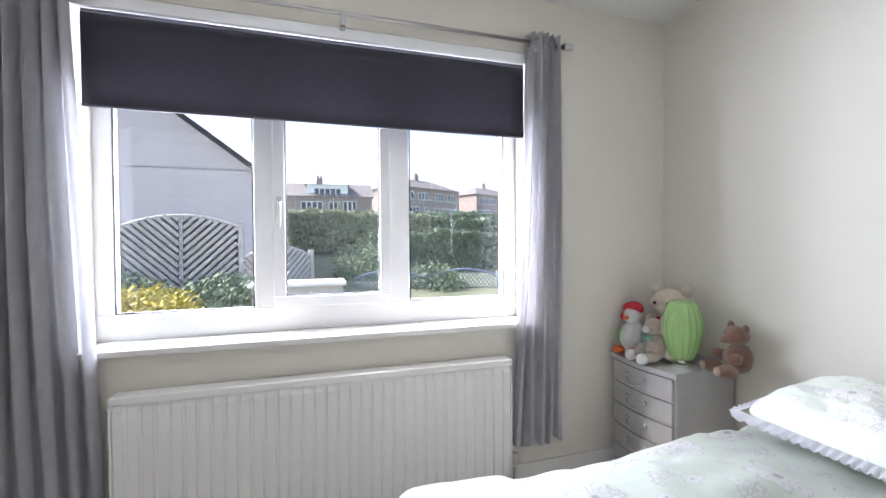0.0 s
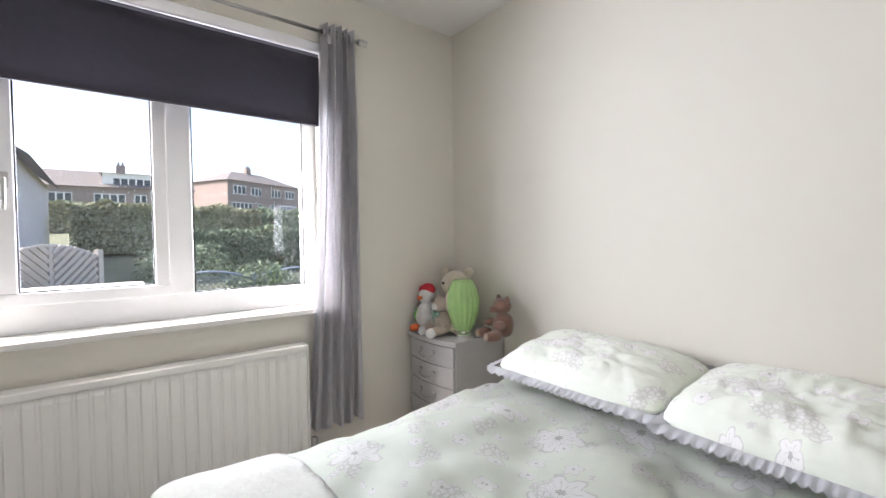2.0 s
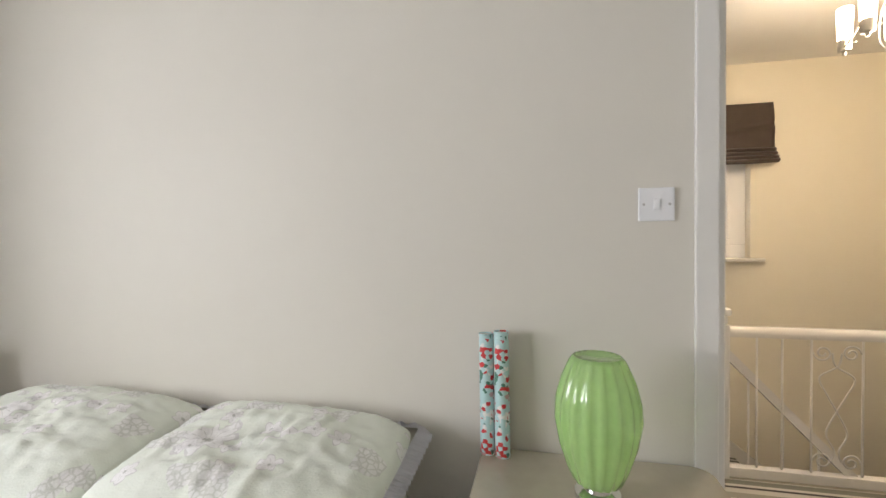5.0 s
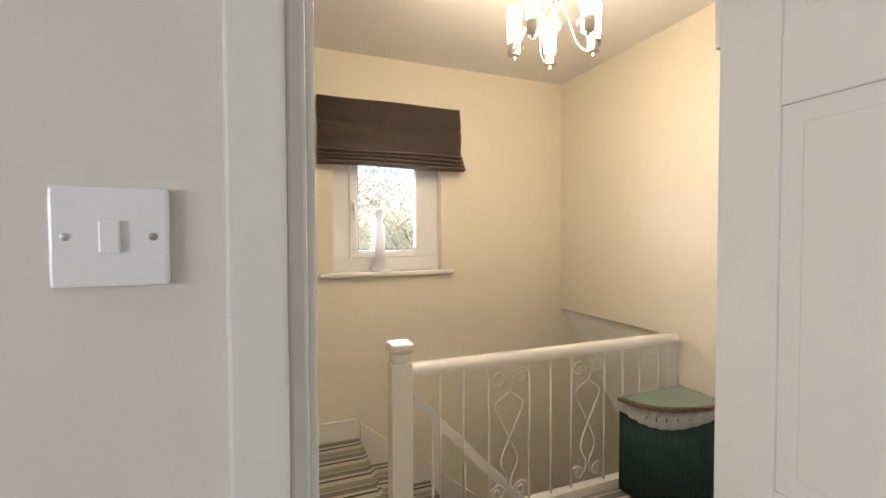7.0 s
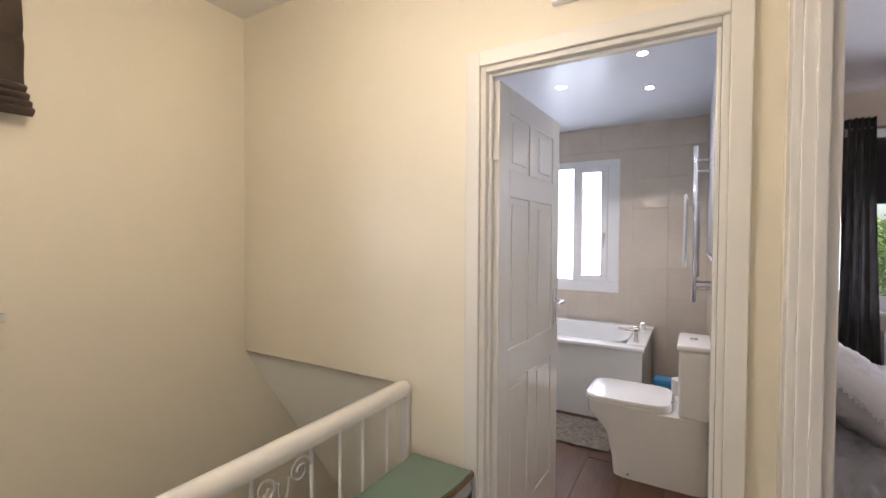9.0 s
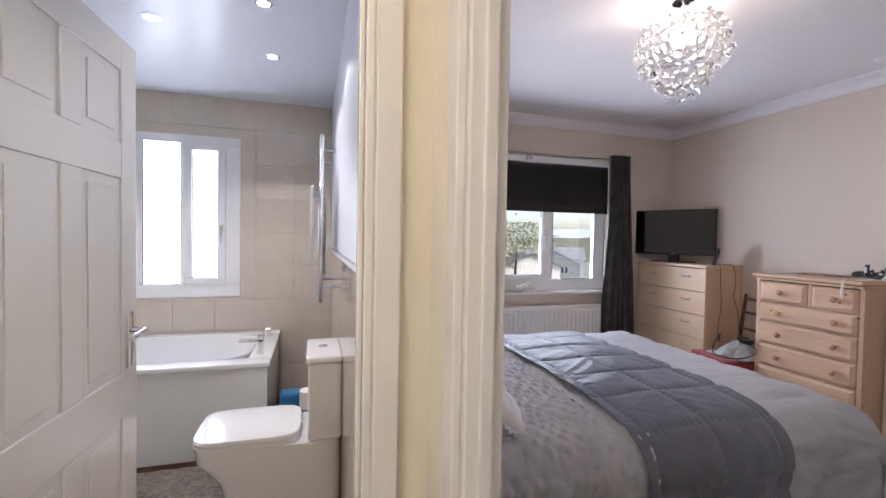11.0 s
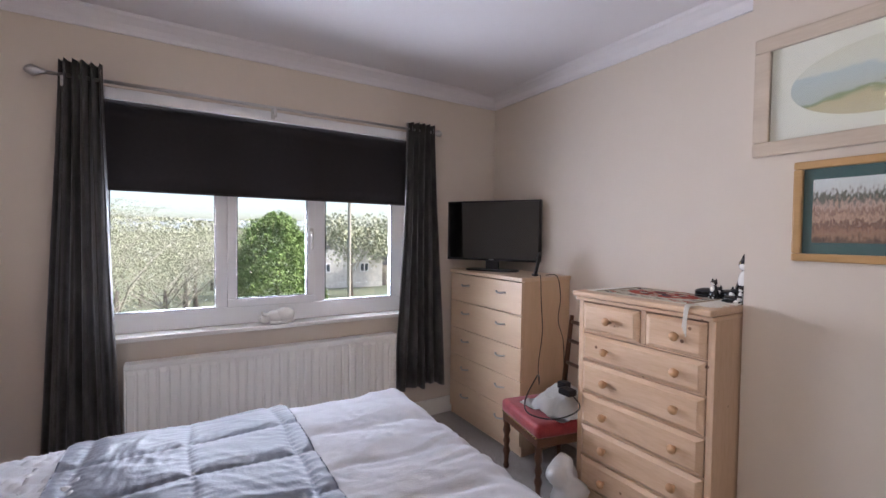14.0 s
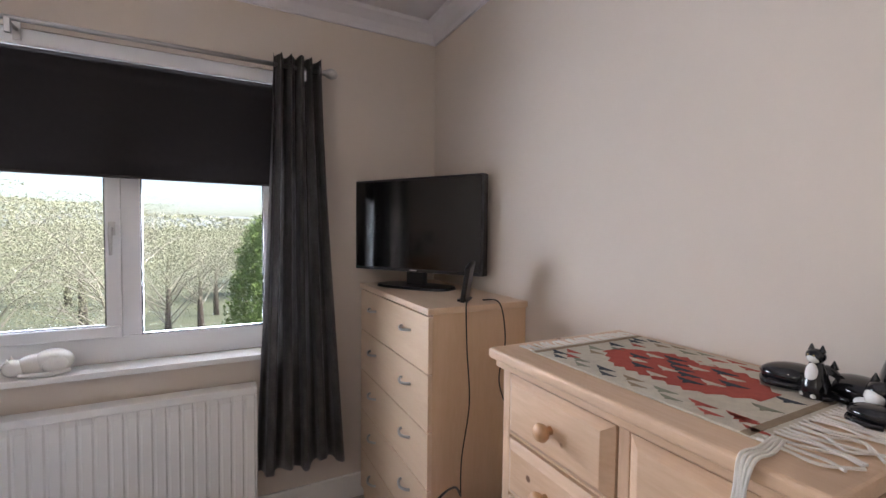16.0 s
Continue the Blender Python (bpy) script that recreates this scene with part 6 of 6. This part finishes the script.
CANYON = paint("canyon_photograph", [(0, (.12, .07, .05)), (.15, (.45, .25, .16)), (.28, (.2, .1, .08)), (.38, (.62, .40, .29)), (.47, (.3, .17, .13)), (.56, (.64, .44, .35)), (.64, (.34, .25, .22)), (.71, (.10, .12, .09)), (.77, (.40, .36, .34)), (.80, (.70, .69, .68)), (1, (.78, .79, .8))], 5, (1, 5, 2), .5)
def art1(p, W, H):
    part("oval_painting", moved(loft([([(W * .80 * math.cos(a), H * .72 * math.sin(a)) for a in [2 * math.pi * k / 48 for k in range(48)]], .008), ([(W * .80 * math.cos(a), H * .72 * math.sin(a)) for a in [2 * math.pi * k / 48 for k in range(48)]], .011)]), Matrix(((0, 0, 1, 0), (1, 0, 0, 0), (0, 1, 0, 0), (0, 0, 0, 1)))), SEA, p, "oval watercolour of a sandy bay and headland")
    hl = [(-.02 * W, -.15 * H), (.15 * W, .12 * H), (.30 * W, .38 * H), (.48 * W, .52 * H), (.62 * W, .40 * H), (.72 * W, .20 * H), (.74 * W, -.05 * H), (.45 * W, -.25 * H), (.2 * W, -.2 * H)]
    part("headland", moved(extrude_xy(hl, .011, .0125), Matrix(((0, 0, 1, 0), (1, 0, 0, 0), (0, 1, 0, 0), (0, 0, 0, 1)))), mat("headland_paint", (.36, .36, .22), .8, var=.5, scale=30), p, "green headland")
def art2(p, W, H):
    part("photograph", B((.008, -W * .78, -H * .74, .0105, W * .78, H * .74)), CANYON, p, "photograph of red canyon pillars")
picture("picture", -4.372, -3.60, 1.760, 2.24, .058, LIMED, "limed wood framed oval watercolour of a bay", mat("cream_mount", (.86, .82, .74), .8, var=.02), art1)
picture("picture", -4.226, -3.904, 1.342, 1.722, .030, OAK, "oak framed canyon photograph in a teal mount", mat("teal_mount", (.055, .13, .13), .8, var=.04), art2)

# crystal ball pendant
pl_ = thing("pendant_light", (.97, -4.30, CZ2), "round pendant of clear glass baubles, lit", "ceiling light")
part("ceiling_cup", lathe([(.05, -.03), (.055, 0)], 24), CHROME, pl_, smooth=40)
part("frame", join(tube([(0, 0, -.03), (0, 0, -.30)], .006, 8), *[tube(curve_pts([(0, 0, -.08), (.14 * math.cos(a), .14 * math.sin(a), -.14), (.19 * math.cos(a), .19 * math.sin(a), -.24), (.13 * math.cos(a), .13 * math.sin(a), -.36), (0, 0, -.44)], 5), .0025, 5) for a in [k * math.pi / 4 for k in range(8)]]), CHROME, pl_, smooth=True)
BAUB = mat("clear_glass_bauble", (1, 1, 1), .06, trans=1.0, var=0, ior=1.18)
rnd = random.Random(5)
mesh_b = None
cnt = 0
for row in range(10):
    q = row / 9
    rr = .20 * math.sin(math.pi * (.22 + .30 * min(1, q / .35))) if q < .35 else .20 * (1 - ((q - .35) / .65) ** 1.5) + .012
    zz = -.12 - .40 * q
    n = max(2, int(2 * math.pi * rr / .041))
    for k in range(n):
        a = 2 * math.pi * (k + rnd.random() * .5) / n
        loc = (rr * math.cos(a) * (1 + rnd.uniform(-.07, .07)), rr * math.sin(a) * (1 + rnd.uniform(-.07, .07)), zz + rnd.uniform(-.012, .012))
        if mesh_b is None:
            o = part("bauble", ball((0, 0, 0), .021, 1, 1, 1, 12), BAUB, pl_, "clear glass bauble", smooth=True); mesh_b = o.data
        else:
            o = new("bauble", mesh_b); o.parent = pl_
        o.location = loc; o.visible_shadow = False
for a in (0, 2.1, 4.2):
    part("bulb", ball((.05 * math.cos(a), .05 * math.sin(a), -.20), .03, 1, 1, 1.6, 12), BULB, pl_, smooth=True)
lamp("pendant_light_lamp", "POINT", Matrix.Translation((.97, -4.30, CZ2 - .22)), 8, (1, .86, .68), radius=.05)

# ---- outside ----
rnd = random.Random(11)
def ground_z(x, y):
    if y > 0:
        return -1.4 + 1.4 * min(1, y / 9) + max(0, y - 9) * .085 + .10 * noise.noise(Vector((x * .3, y * .3, 0)))
    return -2.8 - min(max(0, -y - 8) * .05, 6) + .15 * noise.noise(Vector((x * .2, y * .2, 0)))
def gf(u, v):
    x, y = (u - .5) * 2, (v - .5) * 2
    X, Y = math.copysign(abs(x) ** 2.6, x) * 900, math.copysign(abs(y) ** 2.6, y) * 900
    Z = ground_z(X, Y) if Y > 2 else (ground_z(X, Y) if Y < -6.8 else -2.75)
    return (X, Y, min(Z, 60))
gr = part("ground", grid(110, 110, gf), GRASS, None, "rough grass and hillside", smooth=True, kind="structure")

def leaves(n, f, size, seed):
    r = random.Random(seed)
    vs, fs = [], []
    for i in range(n):
        c = f(r)
        if c is None: continue
        a = Vector((r.gauss(0, 1), r.gauss(0, 1), r.gauss(0, 1))).normalized()
        b = a.orthogonal().normalized() * size * r.uniform(.6, 1.4)
        c2 = a.cross(b).normalized() * size * r.uniform(.4, .9)
        k = len(vs)
        c = Vector(c)
        vs += [c - b, c + c2, c + b, c - c2]
        fs.append((k, k + 1, k + 2, k + 3))
    me = bpy.data.meshes.new("leaves")
    me.from_pydata(vs, [], fs)
    bm = bmesh.new(); bm.from_mesh(me); bpy.data.meshes.remove(me)
    return bm

def tree(name, loc, h, r, leafm, n, label, size=.09, bare=0.0, seed=1):
    t = thing(name, loc, label, "tree")
    rr = random.Random(seed)
    part("trunk", tube([(0, 0, -.3), (.05 * h * .2, 0, h * .3), (.0, .03 * h, h * .6)], [.035 * h, .024 * h, .012 * h], 8), BARK, t, smooth=True)
    lims, tips = [], []
    for i in range(14):
        a, z = rr.uniform(0, 6.28), h * rr.uniform(.25, .6)
        e = Vector((math.cos(a) * r * rr.uniform(.5, .95), math.sin(a) * r * rr.uniform(.5, .95), min(h * .98, z + h * rr.uniform(.15, .45))))
        s = Vector((0, 0, z))
        m = (s + e) / 2 + Vector((0, 0, .05 * h))
        lims.append(tube([s, m, e], [.007 * h, .004 * h, .0012 * h], 5))
        tips.append(e)
        for j in range(5):
            q = m.lerp(e, rr.random())
            e2 = q + Vector((rr.gauss(0, .3) * r, rr.gauss(0, .3) * r, abs(rr.gauss(0, .22)) * r))
            lims.append(tube([q, (q + e2) / 2 + Vector((0, 0, .03 * r)), e2], [.0024 * h, .0015 * h, .0006 * h], 4, False))
            tips.append(e2)
    part("limbs", join(*lims), TWIG if bare else BARK, t, kind="stuff")
    def f(g):
        c = tips[g.randrange(len(tips))]
        s = r * .16
        return (c.x + g.gauss(0, s), c.y + g.gauss(0, s), min(h * 1.03, c.z + g.gauss(0, s)))
    part("crown", leaves(n, f, size, seed + 3), leafm, t, kind="stuff")
    return t

def conifer(loc, h, r, seed):
    t = thing("conifer", loc, "bright green conical conifer behind the house", "tree")
    part("trunk", tube([(0, 0, -.2), (0, 0, h * .9)], [.12, .02], 8), BARK, t)
    def f(g):
        z = g.random() ** .8 * h
        a = g.uniform(0, 6.283)
        env = r * min(1, (1 - (z / h) ** 3.2) ** .55 + .02)
        lump = noise.noise(Vector((math.cos(a) * 2.2, math.sin(a) * 2.2, z * 1.5 + seed))) + .6 * noise.noise(Vector((math.cos(a) * 5, math.sin(a) * 5, z * 3.6)))
        q = env * (1 + .34 * lump) * (g.random() ** .22)
        return (q * math.cos(a), q * math.sin(a), z + .30 * lump + g.gauss(0, .05))
    part("crown", leaves(36000, f, .052, seed), LEAF_CON, t, kind="stuff")
conifer((-1.95, -21, -3.4), 5.5, 1.72, 4)
for i, (x, y, h, r) in enumerate(((2.8, -19, 5.2, 2.6), (5.2, -18, 5.4, 2.4), (1.7, -22, 4.6, 2.6), (7.6, -21, 6.4, 3.0), (3.9, -26, 6.0, 3.2), (1.0, -29, 5.2, 2.6), (10, -27, 7, 3.5), (6.6, -33, 7, 3.6), (0.4, -36, 5.6, 3.4), (12, -21, 6.6, 3.2))):
    tree("tree", (x, y, ground_z(x, y)), h, r, LEAF_AUT, 14000, "thin autumn tree with bare twigs and pale ochre leaves", .021, 1, 20 + i)
for i, (x, y, h, r) in enumerate(((4, -46, 7, 5), (11, -48, 8, 5), (19, -45, 9, 5), (28, -50, 10, 6), (38, -52, 11, 6), (-3, -49, 6, 4))):
    tree("tree", (x, y, ground_z(x, y)), h, r, LEAF_AUT, 5000, "pale autumn tree in the wood beyond the garden", .12, 1, 90 + i)
for i, (x, y, h, r) in enumerate(((-13, -44, 8, 3.5), (-17, -60, 9, 4), (-22, -52, 8, 4), (-30, -75, 9, 5), (-9, -70, 9, 5), (-2, -62, 8, 4.5), (-24, -95, 10, 6), (-40, -100, 11, 7))):
    tree("tree", (x, y, ground_z(x, y)), h, r, LEAF_AUT, 2600, "distant brown autumn tree", .16, 1, 50 + i)
for i, (x, y, h, r) in enumerate(((11.5, -2.2, 5.6, 3.0), (14.5, -5.5, 7.2, 3.6), (15, .5, 5.4, 3.2), (12.5, -8.5, 5.6, 3.0), (18, -3, 8.5, 4.2))):
    tree("tree", (x, y, ground_z(x, y) if y < 0 else -2.4), h, r, LEAF_AUT, 9000, "garden tree with ochre leaves and bare twigs above", .024, 1, 70 + i)

def hedge(loc, L, W, H, rz, m, label, n, seed, size=.055):
    t = thing("hedge", loc, label, "hedge", rz)
    def f(g):
        x = g.uniform(-L / 2, L / 2); k = g.random()
        y = g.uniform(-W / 2, W / 2); z = g.random() * H
        top = H * (1 + .06 * math.sin(x * 2 + seed) + .04 * math.sin(x * 5.1))
        if k < .45: y = -W / 2 * (1 + .12 * noise.noise(Vector((x * 1.5, z * 2, seed))))
        elif k < .8: z = top
        return (x + g.gauss(0, .03), y + g.gauss(0, .03), min(z, top) + g.gauss(0, .03))
    part("foliage", leaves(n, f, size, seed), m, t, kind="stuff")
    part("core", B((-L / 2 + .1, -W / 2 + .12, 0, L / 2 - .1, W / 2 - .12, H - .15)), LEAF_HED, t, kind="stuff")
hedge((5.6, 13.5, .30), 6.5, 1.2, 1.25, -4, LEAF_HED, "clipped green garden hedge", 15000, 3)
hedge((11.5, 14.5, .30), 5, 1.4, 1.1, -10, LEAF_HED, "clipped green garden hedge", 7000, 4)
hedge((2.6, 19, .9), 6, 2.2, 1.6, 5, LEAF_AUT, "loose mixed hedge on the bank", 12000, 5, .08)
hedge((9, 21, 1.0), 9, 2.5, 1.4, 0, LEAF_HED, "loose mixed hedge on the bank", 12000, 6, .09)
hedge((16, 34, 2.0), 24, 3, 1.6, -6, LEAF_HED, "far hedge below the houses", 14000, 7, .14)
hedge((2, 33, 2.0), 12, 3, 1.5, 3, LEAF_AUT, "far hedge below the houses", 9000, 8, .14)
def bush(loc, r, m, n, label, seed, size=.04):
    t = thing("shrub", loc, label, "shrub")
    part("stems", join(*[tube([(0, 0, 0), (math.cos(a) * r * .5, math.sin(a) * r * .5, r * .7)], [.015, .005], 5) for a in [k * 1.05 for k in range(6)]]), BARK, t, kind="stuff")
    def f(g):
        v = Vector((g.gauss(0, 1), g.gauss(0, 1), g.gauss(0, 1))).normalized() * r * g.random() ** .3
        k = 1 + .25 * noise.noise(v * 2.2 / r + Vector((seed, 0, 0)))
        return (v.x * k, v.y * k, abs(v.z) * k * .9 + .1)
    part("foliage", leaves(n, f, size, seed), m, t, kind="stuff")
bush((-1.75, 6.6, -.25), .95, LEAF_YEL, 3600, "yellow-leaved garden shrub below the fence", 31)
bush((-2.6, 7.4, -.2), 1.1, LEAF_HED, 4200, "dark green garden shrub by the fence", 32)
bush((-.95, 7.3, -.2), .95, LEAF_HED, 4200, "dark green garden shrub by the fence", 33)
bush((.1, 7.9, -.2), .6, LEAF_HED, 2000, "dark green garden shrub by the fence", 34)
bush((3.6, 10.5, -.2), .9, LEAF_HED, 3000, "dull green garden shrub behind the fence", 35)
bush((2.2, 12.5, .1), 1.2, LEAF_HED, 4200, "large green garden shrub on the bank", 36)

def fence_panel(loc, w, h, rz, label, lattice=False):
    t = thing("fence_panel", loc, label, "fence", rz, group="garden fence panels")
    m = FENCE if not lattice else mat("blue_grey_fence_paint", (.17, .21, .28), .85, var=.1)
    def top(x): return h + .20 * (1 - (2 * x / w) ** 2)
    arch = [(x, 0, top(x)) for x in [-w / 2 + w * i / 14 for i in range(15)]]
    part("arched_rail", tube(arch, .03, 6), m, t)
    part("bottom_rail", B((-w / 2, -.02, .02, w / 2, .02, .08)), m, t)
    if not lattice:
        part("backing", grid(14, 2, lambda u, v: (-w / 2 + u * w, .012, .05 + v * (top(-w / 2 + u * w) - .06)), .01), m, t)
        part("centre_stile", B((-.03, -.03, .05, .03, .02, h + .18)), m, t)
        for s in (-1, 1):
            z = -.75
            while z < h + .1:
                x0, x1 = .03, w / 2 - .02
                za, zb = z, z + (x1 - x0) * .95
                # clip the slat to the panel
                if za < .08: x0 += (.08 - za) / .95; za = .08
                while zb > top(x1) - .03 and x1 > x0: x1 -= .03; zb = za + (x1 - x0) * .95
                if x1 - x0 > .06:
                    part("slat", tube([(s * x0, -.012, za + .05), (s * x1, -.012, zb + .05)], .045, 4), m, t)
                z += .135
    else:
        for s in (-1, 1):
            k = -w
            while k < w:
                pts = [(x, s * .006, z) for x, z in ((k, .08), (k + s * (h), h + .08))]
                xa, xb = pts[0][0], pts[1][0]
                n = 12
                ok = [(xa + (xb - xa) * i / n, .08 + h * i / n * 1.15) for i in range(n + 1)]
                ok = [(x, z) for x, z in ok if -w / 2 < x < w / 2 and z < top(x)]
                if len(ok) > 1: part("lath", tube([(ok[0][0], s * .006, ok[0][1]), (ok[-1][0], s * .006, ok[-1][1])], .012, 4), m, t)
                k += .11
    p = part("post", B((w / 2 + .0, -.05, -.1, w / 2 + .09, .05, h + .12), bevel=.01), m, t)
    return t
for i in range(2): fence_panel((-3.65 + i * 1.93, 8.2 + .25 * (2 - i) * 0, -.05), 1.83, 1.62, 0, "weathered arched fence panel with diagonal slats")
fence_panel((-.15, 8.72, -.25), 1.5, 1.25, 40, "weathered arched fence panel with diagonal slats")
fence_panel((2.35, 10.3, -.45), 1.83, .80, -6, "low blue-grey trellis fence with an arched top", True)
for i in range(3): fence_panel((4.3 + i * 1.95, 10.2 - i * .2, -.45), 1.83, .80, -6, "low blue-grey trellis fence with an arched top", True)
gs = thing("garden_bench", (.25, 7.2, -.05), "grey garden storage bench with a pale lid", "garden bench")
part("lid", B((-.75, -.35, .62, .75, .35, .68), bevel=.02), RENDER, gs)
part("body", B((-.70, -.3, 0, .70, .3, .62), bevel=.01), FENCE, gs)

def far_house(loc, W, D, H, roof, rz, wallm, roofm, label, rows, hip=False, gable=False, chim=True, eave=.3):
    t = thing("house", loc, label, "house", rz)
    part("wall", B((-W / 2, -D / 2, -2, W / 2, D / 2, H)), wallm, t)
    bm = bmesh.new()
    e = eave
    if gable:   # gable end faces the viewer
        ps = [(-W / 2 - e, -D / 2 - e, H - .1), (W / 2 + e, -D / 2 - e, H - .1), (0, -D / 2 - e, H + roof), (-W / 2 - e, D / 2, H - .1), (W / 2 + e, D / 2, H - .1), (0, D / 2, H + roof)]
        vs = [bm.verts.new(p) for p in ps]
        for f in ((0, 2, 5, 3), (1, 4, 5, 2)): bm.faces.new([vs[i] for i in f])
        bmesh.ops.solidify(bm, geom=bm.faces[:], thickness=.18)
        g = bmesh.new()
        vv = [g.verts.new(p) for p in ((-W / 2, -D / 2, H - .02), (W / 2, -D / 2, H - .02), (0, -D / 2, H + roof - .15), (-W / 2, D / 2, H - .02), (W / 2, D / 2, H - .02), (0, D / 2, H + roof - .15))]
        for f in ((0, 1, 2), (5, 4, 3), (0, 3, 4, 1)): g.faces.new([vv[i] for i in f])
        part("gable", g, wallm, t)
    else:
        k = D / 2 if hip else 0
        ps = [(-W / 2 - e, -D / 2 - e, H), (W / 2 + e, -D / 2 - e, H), (W / 2 + e, D / 2 + e, H), (-W / 2 - e, D / 2 + e, H), (-W / 2 + k - (0 if hip else e), 0, H + roof), (W / 2 - k + (0 if hip else e), 0, H + roof)]
        vs = [bm.verts.new(p) for p in ps]
        for f in ((0, 1, 5, 4), (1, 2, 5), (2, 3, 4, 5), (3, 0, 4), (3, 2, 1, 0)): bm.faces.new([vs[i] for i in f])
    part("roof", bm, roofm, t)
    if chim:
        c = part("chimney", B((-.45, -.3, H + roof - .6, .45, .3, H + roof + .9), bevel=.03), wallm, t)
        for s in (-.2, .2): part("pot", lathe_at([(.1, 0), (.12, .4)], (s, 0, H + roof + .9), 10), roofm, c)
    for x, z, w, h in rows:
        wn_ = part("window", B((x - w / 2, -D / 2 - .06, z, x + w / 2, -D / 2 + .02, z + h)), RENDER, t)
        n = max(1, round(w / .7))
        for i in range(n):
            a = x - w / 2 + w * i / n
            part("pane", B((a + .07, -D / 2 - .075, z + .08, a + w / n - .07, -D / 2 - .055, z + h - .08)), DARKGL, wn_)
    return t
far_house((-5.0, 15.2, -.6), 8.2, 7.0, 3.75, 3.2, 0, BRICKX, ROOFM, "neighbouring pink brick house with a gable end", [(-.6, 1.55, 1.0, .9)], gable=True, chim=False)
sem = [(-5.0, 3.4, 2.2, 1.3), (-1.9, 3.4, 2.0, 1.2), (2.0, 3.4, 1.9, 1.3), (5.0, 3.4, 2.0, 1.3), (-4.6, .7, 3.6, 1.5), (-1.2, .2, .9, 2.0), (1.2, .2, .9, 2.0), (4.6, .7, 3.6, 1.5)]
far_house((19.0, 74.1, 4.9), 14, 8, 5.4, 2.0, 27, BRICKB, ROOFR, "brown brick semi-detached house with white windows", sem, hip=True)
far_house((38, 88, 5.6), 14, 8, 5.4, 2.0, 27, BRICKB, ROOFR, "brown brick semi-detached house with white windows", sem, hip=True)
far_house((57, 102, 6.4), 14, 8, 5.4, 2.0, 27, BRICKB, ROOFR, "brown brick semi-detached house with white windows", sem, hip=True)
bung = [(-5.5, .9, 2.6, 1.2), (-1, .9, 2.8, 1.2), (4.0, .2, 1.8, 2.0), (1.8, .9, 1.2, 1.2)]
far_house((2.2, 63.9, 4.7), 14, 8, 2.8, 2.2, -2, BRICKB, ROOFR, "long brown brick bungalow with a dormer", bung)
far_house((3.2, 62.2, 7.5), 5.4, 3.4, 1.7, .2, -2, RENDER, ROOFR, "pale dormer on the bungalow roof", [(0, .3, 3.6, .9)], chim=False)
stn = [(-2, 3.2, 1.2, 1.2), (2, 3.2, 1.2, 1.2), (-2, .7, 1.2, 1.3), (2, .7, 1.8, 1.3)]
far_house((-16.6, -59, -5.2), 9.2, 8, 4.1, 1.9, 176, STONE, ROOFM, "pale stone house with a slate roof", [(-2.6, 2.0, 1.1, 1.1), (2.2, 2.0, 1.1, 1.1), (0, 4.4, .7, .7)], gable=True, chim=False)
far_house((-26.2, -59.4, -6.2), 8.6, 8, 3.8, 1.8, 180, STONE, ROOFM, "grey stone house with a slate roof", [(1.1, 1.6, 2.1, 1.0), (-2.9, 1.6, 1.5, 1.0)], gable=True)
far_house((-38, -70, -7.6), 9, 8, 4.8, 2.4, 150, STONE, ROOFM, "grey stone house with a slate roof", stn, gable=True)
far_house((-44, -80, -7.4), 12, 8, 4.8, 2.4, 150, RENDER, ROOFM, "white rendered house down the hill", stn)
tp_ = thing("telegraph_pole", (-4.85, -21, ground_z(-4.85, -21)), "tall wooden telegraph pole", "pole")
part("pole", tube([(0, 0, -.3), (0, 0, 6.8)], [.085, .07], 10), TWIG, tp_)
part("crossarm", B((-.22, -.04, 6.3, .22, .04, 6.38)), TWIG, tp_)
def hills(name, y, x0, x1, h, s, m):
    bm = bmesh.new()
    prev = None
    for i in range(121):
        x = x0 + (x1 - x0) * i / 120
        z = h * (.7 + .5 * noise.fractal(Vector((x * s, y * .01, 0)), 1, 2, 4))
        a, b = bm.verts.new((x, y, -12)), bm.verts.new((x, y, z))
        if prev: bm.faces.new((prev[0], a, b, prev[1]))
        prev = (a, b)
    return part(name, bm, m, None, "hazy wooded hillside far off", kind="structure")
# distance haze is painted into this hill's pale blue-grey colour
HAZE = mat("far_hill_painted_haze", (.44, .47, .50), 1, var=.15, scale=.02)
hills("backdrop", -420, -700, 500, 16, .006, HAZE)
hills("backdrop", -170, -260, 200, 3.2, .03, mat("far_woods", (.14, .14, .10), 1, var=.4, scale=.1))
